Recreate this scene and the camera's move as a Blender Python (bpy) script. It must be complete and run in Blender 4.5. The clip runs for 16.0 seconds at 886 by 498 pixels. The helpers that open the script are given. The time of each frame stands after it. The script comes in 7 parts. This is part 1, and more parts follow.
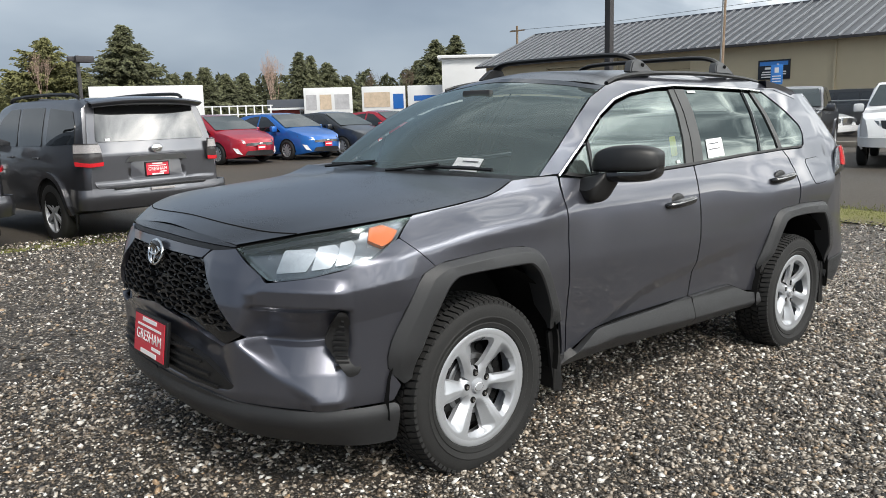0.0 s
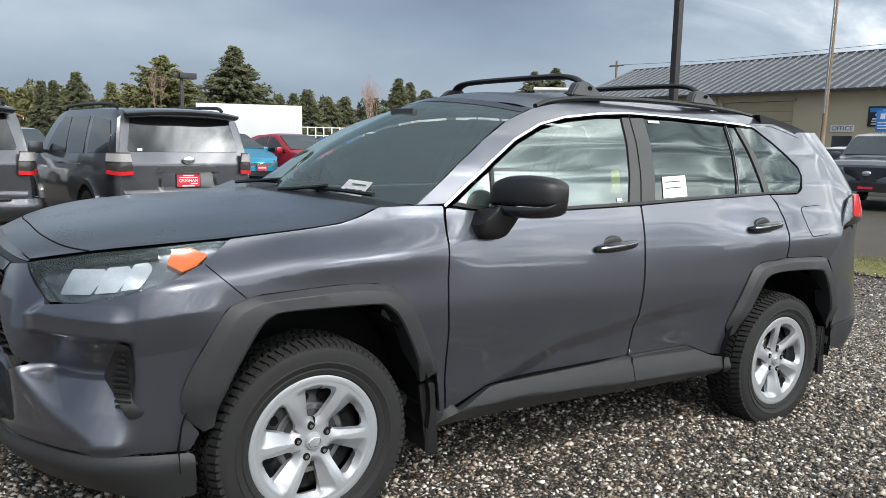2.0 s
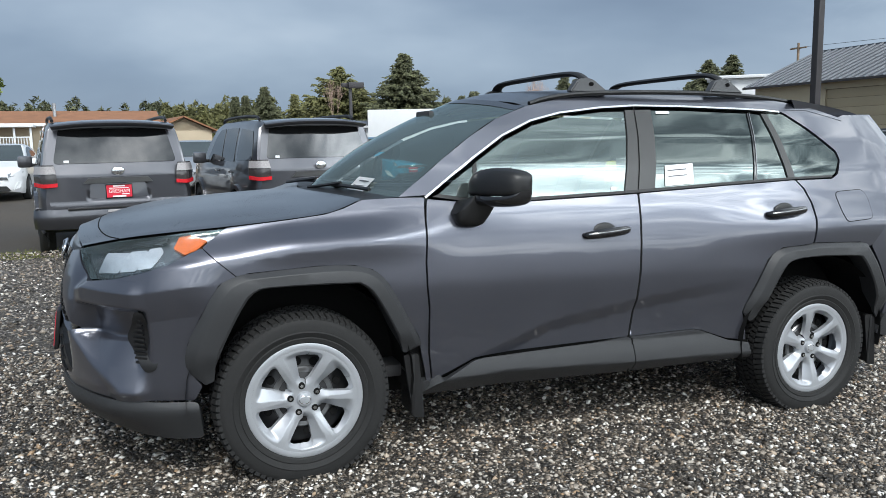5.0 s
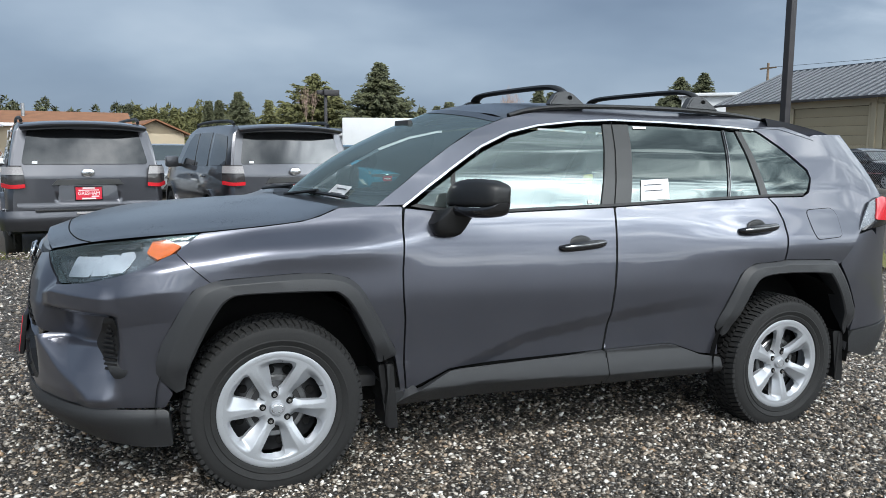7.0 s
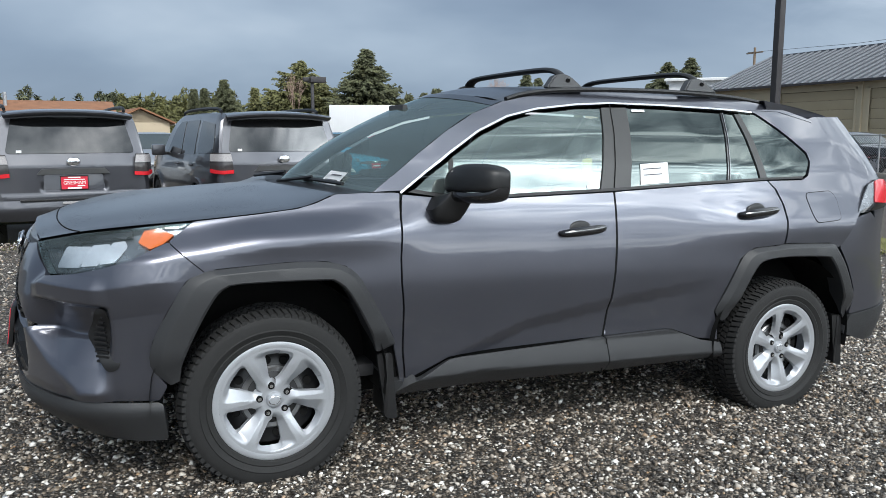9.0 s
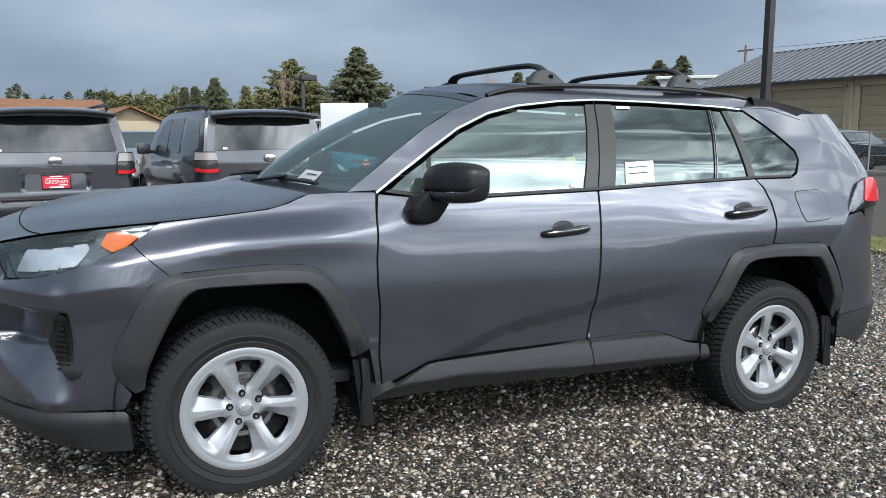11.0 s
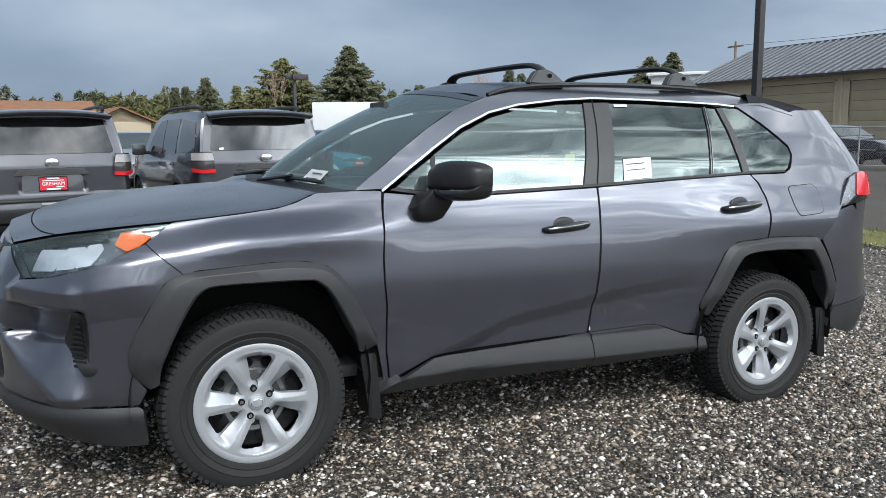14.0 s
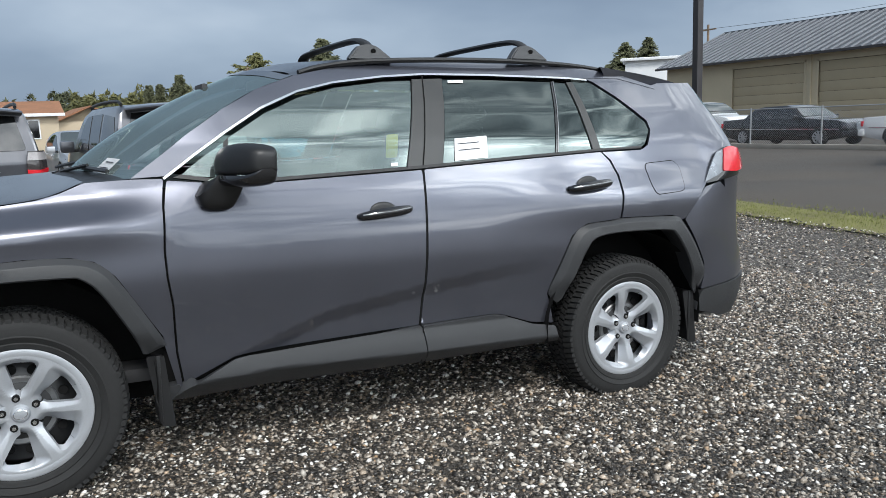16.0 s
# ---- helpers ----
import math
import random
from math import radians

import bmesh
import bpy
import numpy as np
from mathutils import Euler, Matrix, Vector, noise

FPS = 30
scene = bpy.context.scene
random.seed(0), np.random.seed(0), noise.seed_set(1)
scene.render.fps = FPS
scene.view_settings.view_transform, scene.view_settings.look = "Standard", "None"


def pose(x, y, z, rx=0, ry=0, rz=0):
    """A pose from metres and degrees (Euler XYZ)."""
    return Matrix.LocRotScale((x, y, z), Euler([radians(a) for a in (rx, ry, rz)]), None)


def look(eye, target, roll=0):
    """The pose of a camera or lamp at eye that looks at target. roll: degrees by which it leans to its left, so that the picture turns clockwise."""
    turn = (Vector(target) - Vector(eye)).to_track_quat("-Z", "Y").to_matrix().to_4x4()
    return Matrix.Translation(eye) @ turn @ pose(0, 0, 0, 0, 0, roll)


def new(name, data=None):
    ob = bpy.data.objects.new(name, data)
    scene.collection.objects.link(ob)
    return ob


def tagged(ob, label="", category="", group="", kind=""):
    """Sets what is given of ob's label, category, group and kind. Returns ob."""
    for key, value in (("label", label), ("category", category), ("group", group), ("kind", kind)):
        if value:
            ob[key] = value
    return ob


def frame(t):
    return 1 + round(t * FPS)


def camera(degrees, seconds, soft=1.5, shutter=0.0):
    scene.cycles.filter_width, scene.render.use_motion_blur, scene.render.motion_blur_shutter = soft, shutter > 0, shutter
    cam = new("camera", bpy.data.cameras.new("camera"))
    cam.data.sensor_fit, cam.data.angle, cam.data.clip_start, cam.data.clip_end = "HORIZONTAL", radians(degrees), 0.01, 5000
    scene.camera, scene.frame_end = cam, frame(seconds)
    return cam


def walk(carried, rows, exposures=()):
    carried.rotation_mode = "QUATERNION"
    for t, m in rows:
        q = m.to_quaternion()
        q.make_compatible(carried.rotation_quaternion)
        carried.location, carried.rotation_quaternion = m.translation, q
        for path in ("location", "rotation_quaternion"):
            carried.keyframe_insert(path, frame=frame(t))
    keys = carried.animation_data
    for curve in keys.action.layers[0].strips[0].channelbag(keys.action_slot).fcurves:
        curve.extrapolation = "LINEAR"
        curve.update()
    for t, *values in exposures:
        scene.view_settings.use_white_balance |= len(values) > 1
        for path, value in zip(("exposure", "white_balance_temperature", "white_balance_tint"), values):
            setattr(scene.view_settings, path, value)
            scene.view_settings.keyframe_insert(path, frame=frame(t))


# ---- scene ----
from mathutils.bvhtree import BVHTree

cam = camera(59.6, 16.0, soft=0.6)
# the pad under the car slopes by two degrees against the level lot
SLOPE = pose(0, 0, 0, 0.3, 2.0, 0)
PATH = [
    (0, (-2.05, -2.081, 1.378), (-0.751, -0.594, 1.062), 0.1),
    (0.5, (-1.887, -2.253, 1.358), (-0.63, -0.74, 0.991), 2.3),
    (1, (-1.661, -2.331, 1.348), (-0.481, -0.756, 0.989), 3.2),
    (1.5, (-1.392, -2.263, 1.344), (-0.242, -0.654, 1.049), 3.2),
    (2, (-1.097, -2.295, 1.363), (0.016, -0.652, 1.115), 3.1),
    (2.5, (-0.95, -2.413, 1.369), (-0.018, -0.659, 1.131), 3.3),
    (3, (-0.891, -2.59, 1.369), (-0.145, -0.753, 1.104), 2.6),
    (3.5, (-0.737, -2.738, 1.391), (-0.032, -0.885, 1.125), 1.9),
    (4, (-0.571, -2.867, 1.365), (0.083, -0.997, 1.09), 2.4),
    (4.5, (-0.542, -2.939, 1.377), (0.133, -1.079, 1.088), 1.2),
    (5, (-0.582, -2.974, 1.384), (0.135, -1.126, 1.118), 0.9),
    (5.2, (-0.586, -2.973, 1.386), (0.148, -1.13, 1.131), 1.0),
    (7.3, (-0.605, -2.948, 1.382), (0.18, -1.124, 1.143), 2.3),
    (7.5, (-0.616, -2.935, 1.378), (0.144, -1.1, 1.144), 2.3),
    (8, (-0.641, -2.935, 1.374), (0.126, -1.104, 1.132), 2.1),
    (8.5, (-0.636, -2.916, 1.371), (0.168, -1.103, 1.111), 2.1),
    (10.8, (-0.511, -2.798, 1.375), (0.303, -0.993, 1.093), 1.5),
    (11, (-0.515, -2.811, 1.373), (0.314, -1.011, 1.098), 1.8),
    (11.5, (-0.513, -2.816, 1.378), (0.37, -1.04, 1.113), 1.9),
    (12, (-0.506, -2.822, 1.379), (0.414, -1.067, 1.108), 1.8),
    (12.5, (-0.512, -2.835, 1.382), (0.419, -1.086, 1.107), 1.6),
    (13, (-0.511, -2.848, 1.381), (0.446, -1.115, 1.101), 1.4),
    (13.5, (-0.531, -2.852, 1.378), (0.435, -1.123, 1.099), 1.7),
    (14, (-0.591, -2.858, 1.375), (0.255, -1.067, 1.096), 1.3),
    (14.5, (-0.613, -2.863, 1.377), (0.174, -1.047, 1.084), 1.4),
    (15, (-0.488, -2.931, 1.376), (0.34, -1.135, 1.082), 0.6),
    (15.5, (-0.144, -3.005, 1.35), (0.734, -1.234, 1.045), -0.2),
    (16, (0.183, -2.957, 1.334), (1.058, -1.184, 1.034), -0.2),
]
walk(cam, [(t, SLOPE @ look(eye, target, roll)) for t, eye, target, roll in PATH],
     ((0, 0.45, 6600, 10), (1, 0.45, 6550, 10), (2, 0.44, 6400, 9), (3, 0.34, 6050, 8), (16, 0.34, 6100, 9)))

# ---- light ----
SUN_AZ, SUN_EL = 192.0, 50.0
world = bpy.data.worlds.new("world")
scene.world = world
world.use_nodes = True
wn, wl = world.node_tree.nodes, world.node_tree.links
wn.clear()


def wnode(kind, **values):
    n = wn.new(kind)
    for k, v in values.items():
        n.inputs[k].default_value = v
    return n


w_out = wn.new("ShaderNodeOutputWorld")
w_sky = wn.new("ShaderNodeTexSky")
w_sky.sky_type = "NISHITA"
w_sky.sun_disc = False
w_sky.sun_elevation = radians(SUN_EL)
w_sky.sun_rotation = radians(SUN_AZ)
w_back = wn.new("ShaderNodeBackground")
w_back.inputs["Strength"].default_value = 1.0
w_tc = wn.new("ShaderNodeTexCoord")
# a veil of storm cloud: dark opposite the sun, bright and broken round the sun
w_map = wn.new("ShaderNodeMapping")
w_map.inputs["Scale"].default_value = (1.0, 1.0, 2.6)
w_map.inputs["Location"].default_value = (0.35, 0.1, 0.0)
w_n1 = wn.new("ShaderNodeTexNoise")
for key, v in (("Scale", 5.5), ("Detail", 8.0), ("Roughness", 0.55), ("Distortion", 0.8)):
    w_n1.inputs[key].default_value = v
# the far bank of cloud is smooth, with broad soft swells
w_n2 = wn.new("ShaderNodeTexNoise")
for key, v in (("Scale", 1.7), ("Detail", 5.0), ("Roughness", 0.46), ("Distortion", 0.2)):
    w_n2.inputs[key].default_value = v
w_dot = wn.new("ShaderNodeVectorMath")
w_dot.operation = "DOT_PRODUCT"
sun_dir = Vector((math.sin(radians(SUN_AZ)) * math.cos(radians(SUN_EL)), math.cos(radians(SUN_AZ)) * math.cos(radians(SUN_EL)), math.sin(radians(SUN_EL))))
w_dot.inputs[1].default_value = Vector((0.5, -0.66, 0.56))
w_glow = wn.new("ShaderNodeMapRange")
w_glow.interpolation_type = "SMOOTHSTEP"
for key, v in (("From Min", -0.1), ("From Max", 1.05), ("To Min", 0.0), ("To Max", 1.0)):
    w_glow.inputs[key].default_value = v


def sky_ramp(stops):
    r = wn.new("ShaderNodeValToRGB")
    el = r.color_ramp.elements
    el[0].position, el[0].color = stops[0][0], (*stops[0][1], 1)
    el[1].position, el[1].color = stops[-1][0], (*stops[-1][1], 1)
    for at, c in stops[1:-1]:
        el.new(at).color = (*c, 1)
    return r


w_dark = sky_ramp([(0.32, (0.16, 0.205, 0.275)), (0.46, (0.23, 0.285, 0.36)), (0.58, (0.34, 0.40, 0.47)), (0.75, (0.52, 0.57, 0.62))])
w_light = sky_ramp([(0.36, (0.52, 0.58, 0.62)), (0.45, (1.08, 1.16, 1.2)), (0.54, (2.1, 2.17, 2.17)), (0.66, (4.0, 3.95, 3.8))])
w_scale = wn.new("ShaderNodeVectorMath")
w_scale.operation = "SCALE"
w_scale.inputs["Scale"].default_value = 0.08
w_mix = wn.new("ShaderNodeMix")
w_mix.data_type = "RGBA"
w_veil = wn.new("ShaderNodeMix")
w_veil.data_type = "RGBA"
w_veil.inputs["Factor"].default_value = 0.93
wl.new(w_tc.outputs["Generated"], w_map.inputs["Vector"])
wl.new(w_map.outputs["Vector"], w_n1.inputs["Vector"])
wl.new(w_tc.outputs["Generated"], w_dot.inputs[0])
wl.new(w_dot.outputs["Value"], w_glow.inputs["Value"])
wl.new(w_map.outputs["Vector"], w_n2.inputs["Vector"])
wl.new(w_n2.outputs["Fac"], w_dark.inputs["Fac"])
wl.new(w_n1.outputs["Fac"], w_light.inputs["Fac"])
# the cloud overhead is thick: the light breaks in lower down, round the sun
w_sep = wn.new("ShaderNodeSeparateXYZ")
w_high = wn.new("ShaderNodeMapRange")
w_high.interpolation_type = "SMOOTHSTEP"
for key, v in (("From Min", 0.66), ("From Max", 0.96), ("To Min", 1.0), ("To Max", 0.10)):
    w_high.inputs[key].default_value = v
w_mul = wn.new("ShaderNodeMath")
w_mul.operation = "MULTIPLY"
wl.new(w_tc.outputs["Generated"], w_sep.inputs[0])
wl.new(w_sep.outputs["Z"], w_high.inputs["Value"])
wl.new(w_glow.outputs["Result"], w_mul.inputs[0])
wl.new(w_high.outputs["Result"], w_mul.inputs[1])
wl.new(w_mul.outputs["Value"], w_mix.inputs["Factor"])
wl.new(w_dark.outputs["Color"], w_mix.inputs["A"])
wl.new(w_light.outputs["Color"], w_mix.inputs["B"])
wl.new(w_sky.outputs["Color"], w_scale.inputs[0])
wl.new(w_scale.outputs["Vector"], w_veil.inputs["A"])
# a break in the cloud under the sun, where it shines through
w_brk = wn.new("ShaderNodeVectorMath")
w_brk.operation = "DOT_PRODUCT"
BRK_AZ, BRK_EL = radians(141), radians(27)
w_brk.inputs[1].default_value = (math.sin(BRK_AZ) * math.cos(BRK_EL), math.cos(BRK_AZ) * math.cos(BRK_EL), math.sin(BRK_EL))
w_lobe = wn.new("ShaderNodeMapRange")
w_lobe.interpolation_type = "SMOOTHERSTEP"
for key, v in (("From Min", 0.972), ("From Max", 1.0), ("To Min", 1.0), ("To Max", 3.0)):
    w_lobe.inputs[key].default_value = v
w_lit = wn.new("ShaderNodeVectorMath")
w_lit.operation = "SCALE"
wl.new(w_tc.outputs["Generated"], w_brk.inputs[0])
wl.new(w_brk.outputs["Value"], w_lobe.inputs["Value"])
wl.new(w_lobe.outputs["Result"], w_lit.inputs["Scale"])
wl.new(w_mix.outputs["Result"], w_lit.inputs[0])
wl.new(w_lit.outputs["Vector"], w_veil.inputs["B"])
wl.new(w_veil.outputs["Result"], w_back.inputs["Color"])
wl.new(w_back.outputs["Background"], w_out.inputs["Surface"])
sun = new("sun", bpy.data.lights.new("sun", "SUN"))
sun.data.energy, sun.data.angle, sun.data.color = 2.0, radians(14), (1.0, 0.95, 0.87)
sun.matrix_world = look(sun_dir * 50, (0, 0, 0))

# ---- materials ----
MATS = {}


def mat(name, col, rough=0.5, metal=0.0, var=0.12, scale=8.0, fine=90.0, bump=0.0, bscale=120.0, coat=0.0, col2=None, island=0.0, rvar=0.1, spec=0.5, objrand=0.0):
    """A surface with colour variation at two scales, uneven gloss and fine relief."""
    m = bpy.data.materials.new(name)
    m.use_nodes = True
    n, l = m.node_tree.nodes, m.node_tree.links
    b = n["Principled BSDF"]
    tc = n.new("ShaderNodeTexCoord")
    n1, n2 = n.new("ShaderNodeTexNoise"), n.new("ShaderNodeTexNoise")
    n1.inputs["Scale"].default_value, n2.inputs["Scale"].default_value = scale, fine
    n1.inputs["Detail"].default_value = n2.inputs["Detail"].default_value = 4
    for q in (n1, n2):
        l.new(tc.outputs["Object"], q.inputs["Vector"])
    avg = n.new("ShaderNodeMix")
    avg.inputs["Factor"].default_value = 0.45
    l.new(n1.outputs["Fac"], avg.inputs["A"])
    l.new(n2.outputs["Fac"], avg.inputs["B"])
    mix = n.new("ShaderNodeMix")
    mix.data_type = "RGBA"
    lo = col2 or tuple(c * (1 - var) for c in col)
    hi = tuple(min(1, c * (1 + var)) for c in col)
    mix.inputs["A"].default_value, mix.inputs["B"].default_value = (*lo, 1), (*hi, 1)
    span = n.new("ShaderNodeMapRange")
    span.inputs["From Min"].default_value, span.inputs["From Max"].default_value = 0.3, 0.7
    l.new(avg.outputs["Result"], span.inputs["Value"])
    l.new(span.outputs["Result"], mix.inputs["Factor"])
    last = mix.outputs["Result"]
    if island or objrand:
        hsv = n.new("ShaderNodeHueSaturation")
        src = n.new("ShaderNodeNewGeometry").outputs["Random Per Island"] if island else n.new("ShaderNodeObjectInfo").outputs["Random"]
        vr = n.new("ShaderNodeMapRange")
        k = island or objrand
        vr.inputs["To Min"].default_value, vr.inputs["To Max"].default_value = 1 - k, 1 + k
        l.new(src, vr.inputs["Value"])
        l.new(vr.outputs["Result"], hsv.inputs["Value"])
        l.new(last, hsv.inputs["Color"])
        last = hsv.outputs["Color"]
    l.new(last, b.inputs["Base Color"])
    rr = n.new("ShaderNodeMapRange")
    rr.inputs["To Min"].default_value, rr.inputs["To Max"].default_value = max(0.0, rough - rvar), min(1.0, rough + rvar)
    l.new(n1.outputs["Fac"], rr.inputs["Value"])
    l.new(rr.outputs["Result"], b.inputs["Roughness"])
    b.inputs["Metallic"].default_value = metal
    b.inputs["Specular IOR Level"].default_value = spec
    if coat:
        b.inputs["Coat Weight"].default_value = coat
        b.inputs["Coat Roughness"].default_value = 0.03
    if bump:
        n3 = n.new("ShaderNodeTexNoise")
        n3.inputs["Scale"].default_value, n3.inputs["Detail"].default_value = bscale, 3
        l.new(tc.outputs["Object"], n3.inputs["Vector"])
        bp = n.new("ShaderNodeBump")
        bp.inputs["Strength"].default_value, bp.inputs["Distance"].default_value = bump, 0.01
        l.new(n3.outputs["Fac"], bp.inputs["Height"])
        l.new(bp.outputs["Normal"], b.inputs["Normal"])
    MATS[name] = m
    return m


def glass(name, tint, rough=0.0, haze=0.04, ior=1.8):
    """Tinted car glass: a clear tinted sheet with the gloss of glass over it."""
    m = bpy.data.materials.new(name)
    m.use_nodes = True
    n, l = m.node_tree.nodes, m.node_tree.links
    n.remove(n["Principled BSDF"])
    out = n["Material Output"]
    tr = n.new("ShaderNodeBsdfTransparent")
    tr.inputs["Color"].default_value = (*tint, 1)
    gl = n.new("ShaderNodeBsdfGlossy")
    gl.inputs["Roughness"].default_value = rough
    gl.inputs["Color"].default_value = (0.86, 1.0, 0.97, 1)
    film = n.new("ShaderNodeBsdfDiffuse")
    film.inputs["Color"].default_value = (0.62, 0.74, 0.72, 1)
    under = n.new("ShaderNodeMixShader")
    under.inputs["Fac"].default_value = haze
    fr = n.new("ShaderNodeFresnel")
    fr.inputs["IOR"].default_value = ior
    mx = n.new("ShaderNodeMixShader")
    l.new(tr.outputs["BSDF"], under.inputs[1])
    l.new(film.outputs["BSDF"], under.inputs[2])
    l.new(fr.outputs["Fac"], mx.inputs["Fac"])
    l.new(under.outputs["Shader"], mx.inputs[1])
    l.new(gl.outputs["BSDF"], mx.inputs[2])
    l.new(mx.outputs["Shader"], out.inputs["Surface"])
    MATS[name] = m
    return m


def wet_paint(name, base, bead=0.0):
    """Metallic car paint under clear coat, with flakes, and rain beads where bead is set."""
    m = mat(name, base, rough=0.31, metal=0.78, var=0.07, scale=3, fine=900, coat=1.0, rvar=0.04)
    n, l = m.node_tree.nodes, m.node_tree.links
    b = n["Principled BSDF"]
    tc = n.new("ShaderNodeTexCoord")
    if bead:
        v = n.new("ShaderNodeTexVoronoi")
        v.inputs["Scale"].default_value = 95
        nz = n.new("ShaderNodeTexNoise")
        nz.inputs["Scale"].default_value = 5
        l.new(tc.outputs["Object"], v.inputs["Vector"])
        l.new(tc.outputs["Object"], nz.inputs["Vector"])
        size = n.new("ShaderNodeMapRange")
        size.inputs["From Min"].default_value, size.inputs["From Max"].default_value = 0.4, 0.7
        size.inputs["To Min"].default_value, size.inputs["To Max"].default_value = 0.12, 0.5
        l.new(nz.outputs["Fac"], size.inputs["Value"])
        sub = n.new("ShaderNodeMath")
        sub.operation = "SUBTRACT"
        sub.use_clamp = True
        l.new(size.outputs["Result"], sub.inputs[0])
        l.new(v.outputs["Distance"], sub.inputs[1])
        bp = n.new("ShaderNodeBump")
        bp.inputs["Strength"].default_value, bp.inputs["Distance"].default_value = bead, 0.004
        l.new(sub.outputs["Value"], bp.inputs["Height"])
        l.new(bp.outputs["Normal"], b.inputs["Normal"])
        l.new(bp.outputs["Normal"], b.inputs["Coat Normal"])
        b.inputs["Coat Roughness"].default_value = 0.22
    else:
        nz = n.new("ShaderNodeTexNoise")
        nz.inputs["Scale"].default_value = 14
        l.new(tc.outputs["Object"], nz.inputs["Vector"])
        bp = n.new("ShaderNodeBump")
        bp.inputs["Strength"].default_value, bp.inputs["Distance"].default_value = 0.02, 0.002
        l.new(nz.outputs["Fac"], bp.inputs["Height"])
        l.new(bp.outputs["Normal"], b.inputs["Coat Normal"])
    return m


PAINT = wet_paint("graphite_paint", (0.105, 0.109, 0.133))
# same paint, beaded; base darkened to imitate dull sky on the upward panels
PAINT_WET_DIMMED = wet_paint("beaded_dimmed_graphite_paint", (0.048, 0.048, 0.052), bead=1.0)
CLAD = mat("grey_cladding", (0.027, 0.028, 0.030), rough=0.5, var=0.1, scale=6, fine=300, bump=0.15, bscale=700)
BLACKP = mat("black_plastic", (0.007, 0.007, 0.0075), rough=0.45, var=0.2, fine=250, bump=0.08, bscale=500)
GLOSSB = mat("gloss_black", (0.01, 0.01, 0.011), rough=0.12, var=0.1, coat=0.6)
VOID = mat("dark_underbody", (0.006, 0.006, 0.006), rough=0.9, var=0.3, spec=0.2)
RUBBER = mat("tyre_rubber", (0.0115, 0.0115, 0.0115), rough=0.78, var=0.25, scale=12, fine=60, bump=0.12, bscale=260)
SILVER = mat("silver_wheel_paint", (0.42, 0.435, 0.46), rough=0.40, metal=0.5, var=0.05, scale=9, fine=200, rvar=0.06)
CHROME = mat("chrome", (0.80, 0.81, 0.82), rough=0.20, metal=1.0, var=0.04, rvar=0.04)
FOOTG = mat("grey_bar_foot", (0.05, 0.051, 0.053), rough=0.45, metal=0.3, var=0.1)
SATIN = mat("satin_metal", (0.22, 0.225, 0.23), rough=0.35, metal=0.8, var=0.08)
PILLAR = mat("pillar_film", (0.035, 0.035, 0.034), rough=0.38, var=0.1, fine=300)
ORANGE = mat("amber_lens", (0.75, 0.17, 0.03), rough=0.2, var=0.12, scale=60, coat=0.5)
REDLENS = mat("red_lens", (0.62, 0.02, 0.03), rough=0.15, var=0.12, scale=50, coat=0.6)
WHITEP = mat("white_paper", (0.8, 0.81, 0.82), rough=0.7, var=0.03)
INK = mat("printed_ink", (0.06, 0.06, 0.07), rough=0.7)
YELLOW = mat("yellow_tag", (0.85, 0.66, 0.03), rough=0.6, var=0.05)
REDPLATE = mat("red_plate_enamel", (0.62, 0.025, 0.05), rough=0.35, var=0.06, coat=0.3)
WHITEINK = mat("white_ink", (0.85, 0.84, 0.83), rough=0.5, var=0.03)
SEAT = mat("seat_cloth", (0.045, 0.046, 0.05), rough=0.9, var=0.2, fine=200, bump=0.2, bscale=500)
DASH = mat("dash_plastic", (0.03, 0.03, 0.032), rough=0.7, var=0.15, fine=200)
LIGHTTRIM = mat("pale_headliner", (0.42, 0.42, 0.4), rough=0.9, var=0.06)
GLASS_F = glass("windscreen_glass", (0.66, 0.76, 0.73), haze=0.075, ior=1.6)
GLASS_S = glass("side_glass", (0.55, 0.70, 0.66), haze=0.07, ior=2.15)
GLASS_P = glass("privacy_glass", (0.05, 0.053, 0.056), haze=0.004, ior=1.85)
GLASS_L = glass("lamp_glass", (0.92, 0.94, 0.96), haze=0.03, ior=1.38)

# ---- building helpers ----
def part(name, bm, material, parent=None, label="", smooth=True, sharp=40):
    """Links a bmesh or a mesh as one object under a thing or a part."""
    if isinstance(bm, bmesh.types.BMesh):
        me = bpy.data.meshes.new(name)
        bm.normal_update()
        if smooth:
            for f in bm.faces:
                f.smooth = True
            for e in bm.edges:
                if len(e.link_faces) == 2 and e.calc_face_angle(0) > radians(sharp):
                    e.smooth = False
        bm.to_mesh(me)
        bm.free()
    else:
        me = bm
    if material and not me.materials:
        me.materials.append(material)
    ob = new(name, me)
    if parent is not None:
        ob.parent = parent
    if label:
        ob["label"] = label
    return ob


def thing(name, m, label, category, group="", kind=""):
    ob = new(name)
    ob.empty_display_size = 0.2
    ob.matrix_world = m
    return tagged(ob, label, category, group, kind)


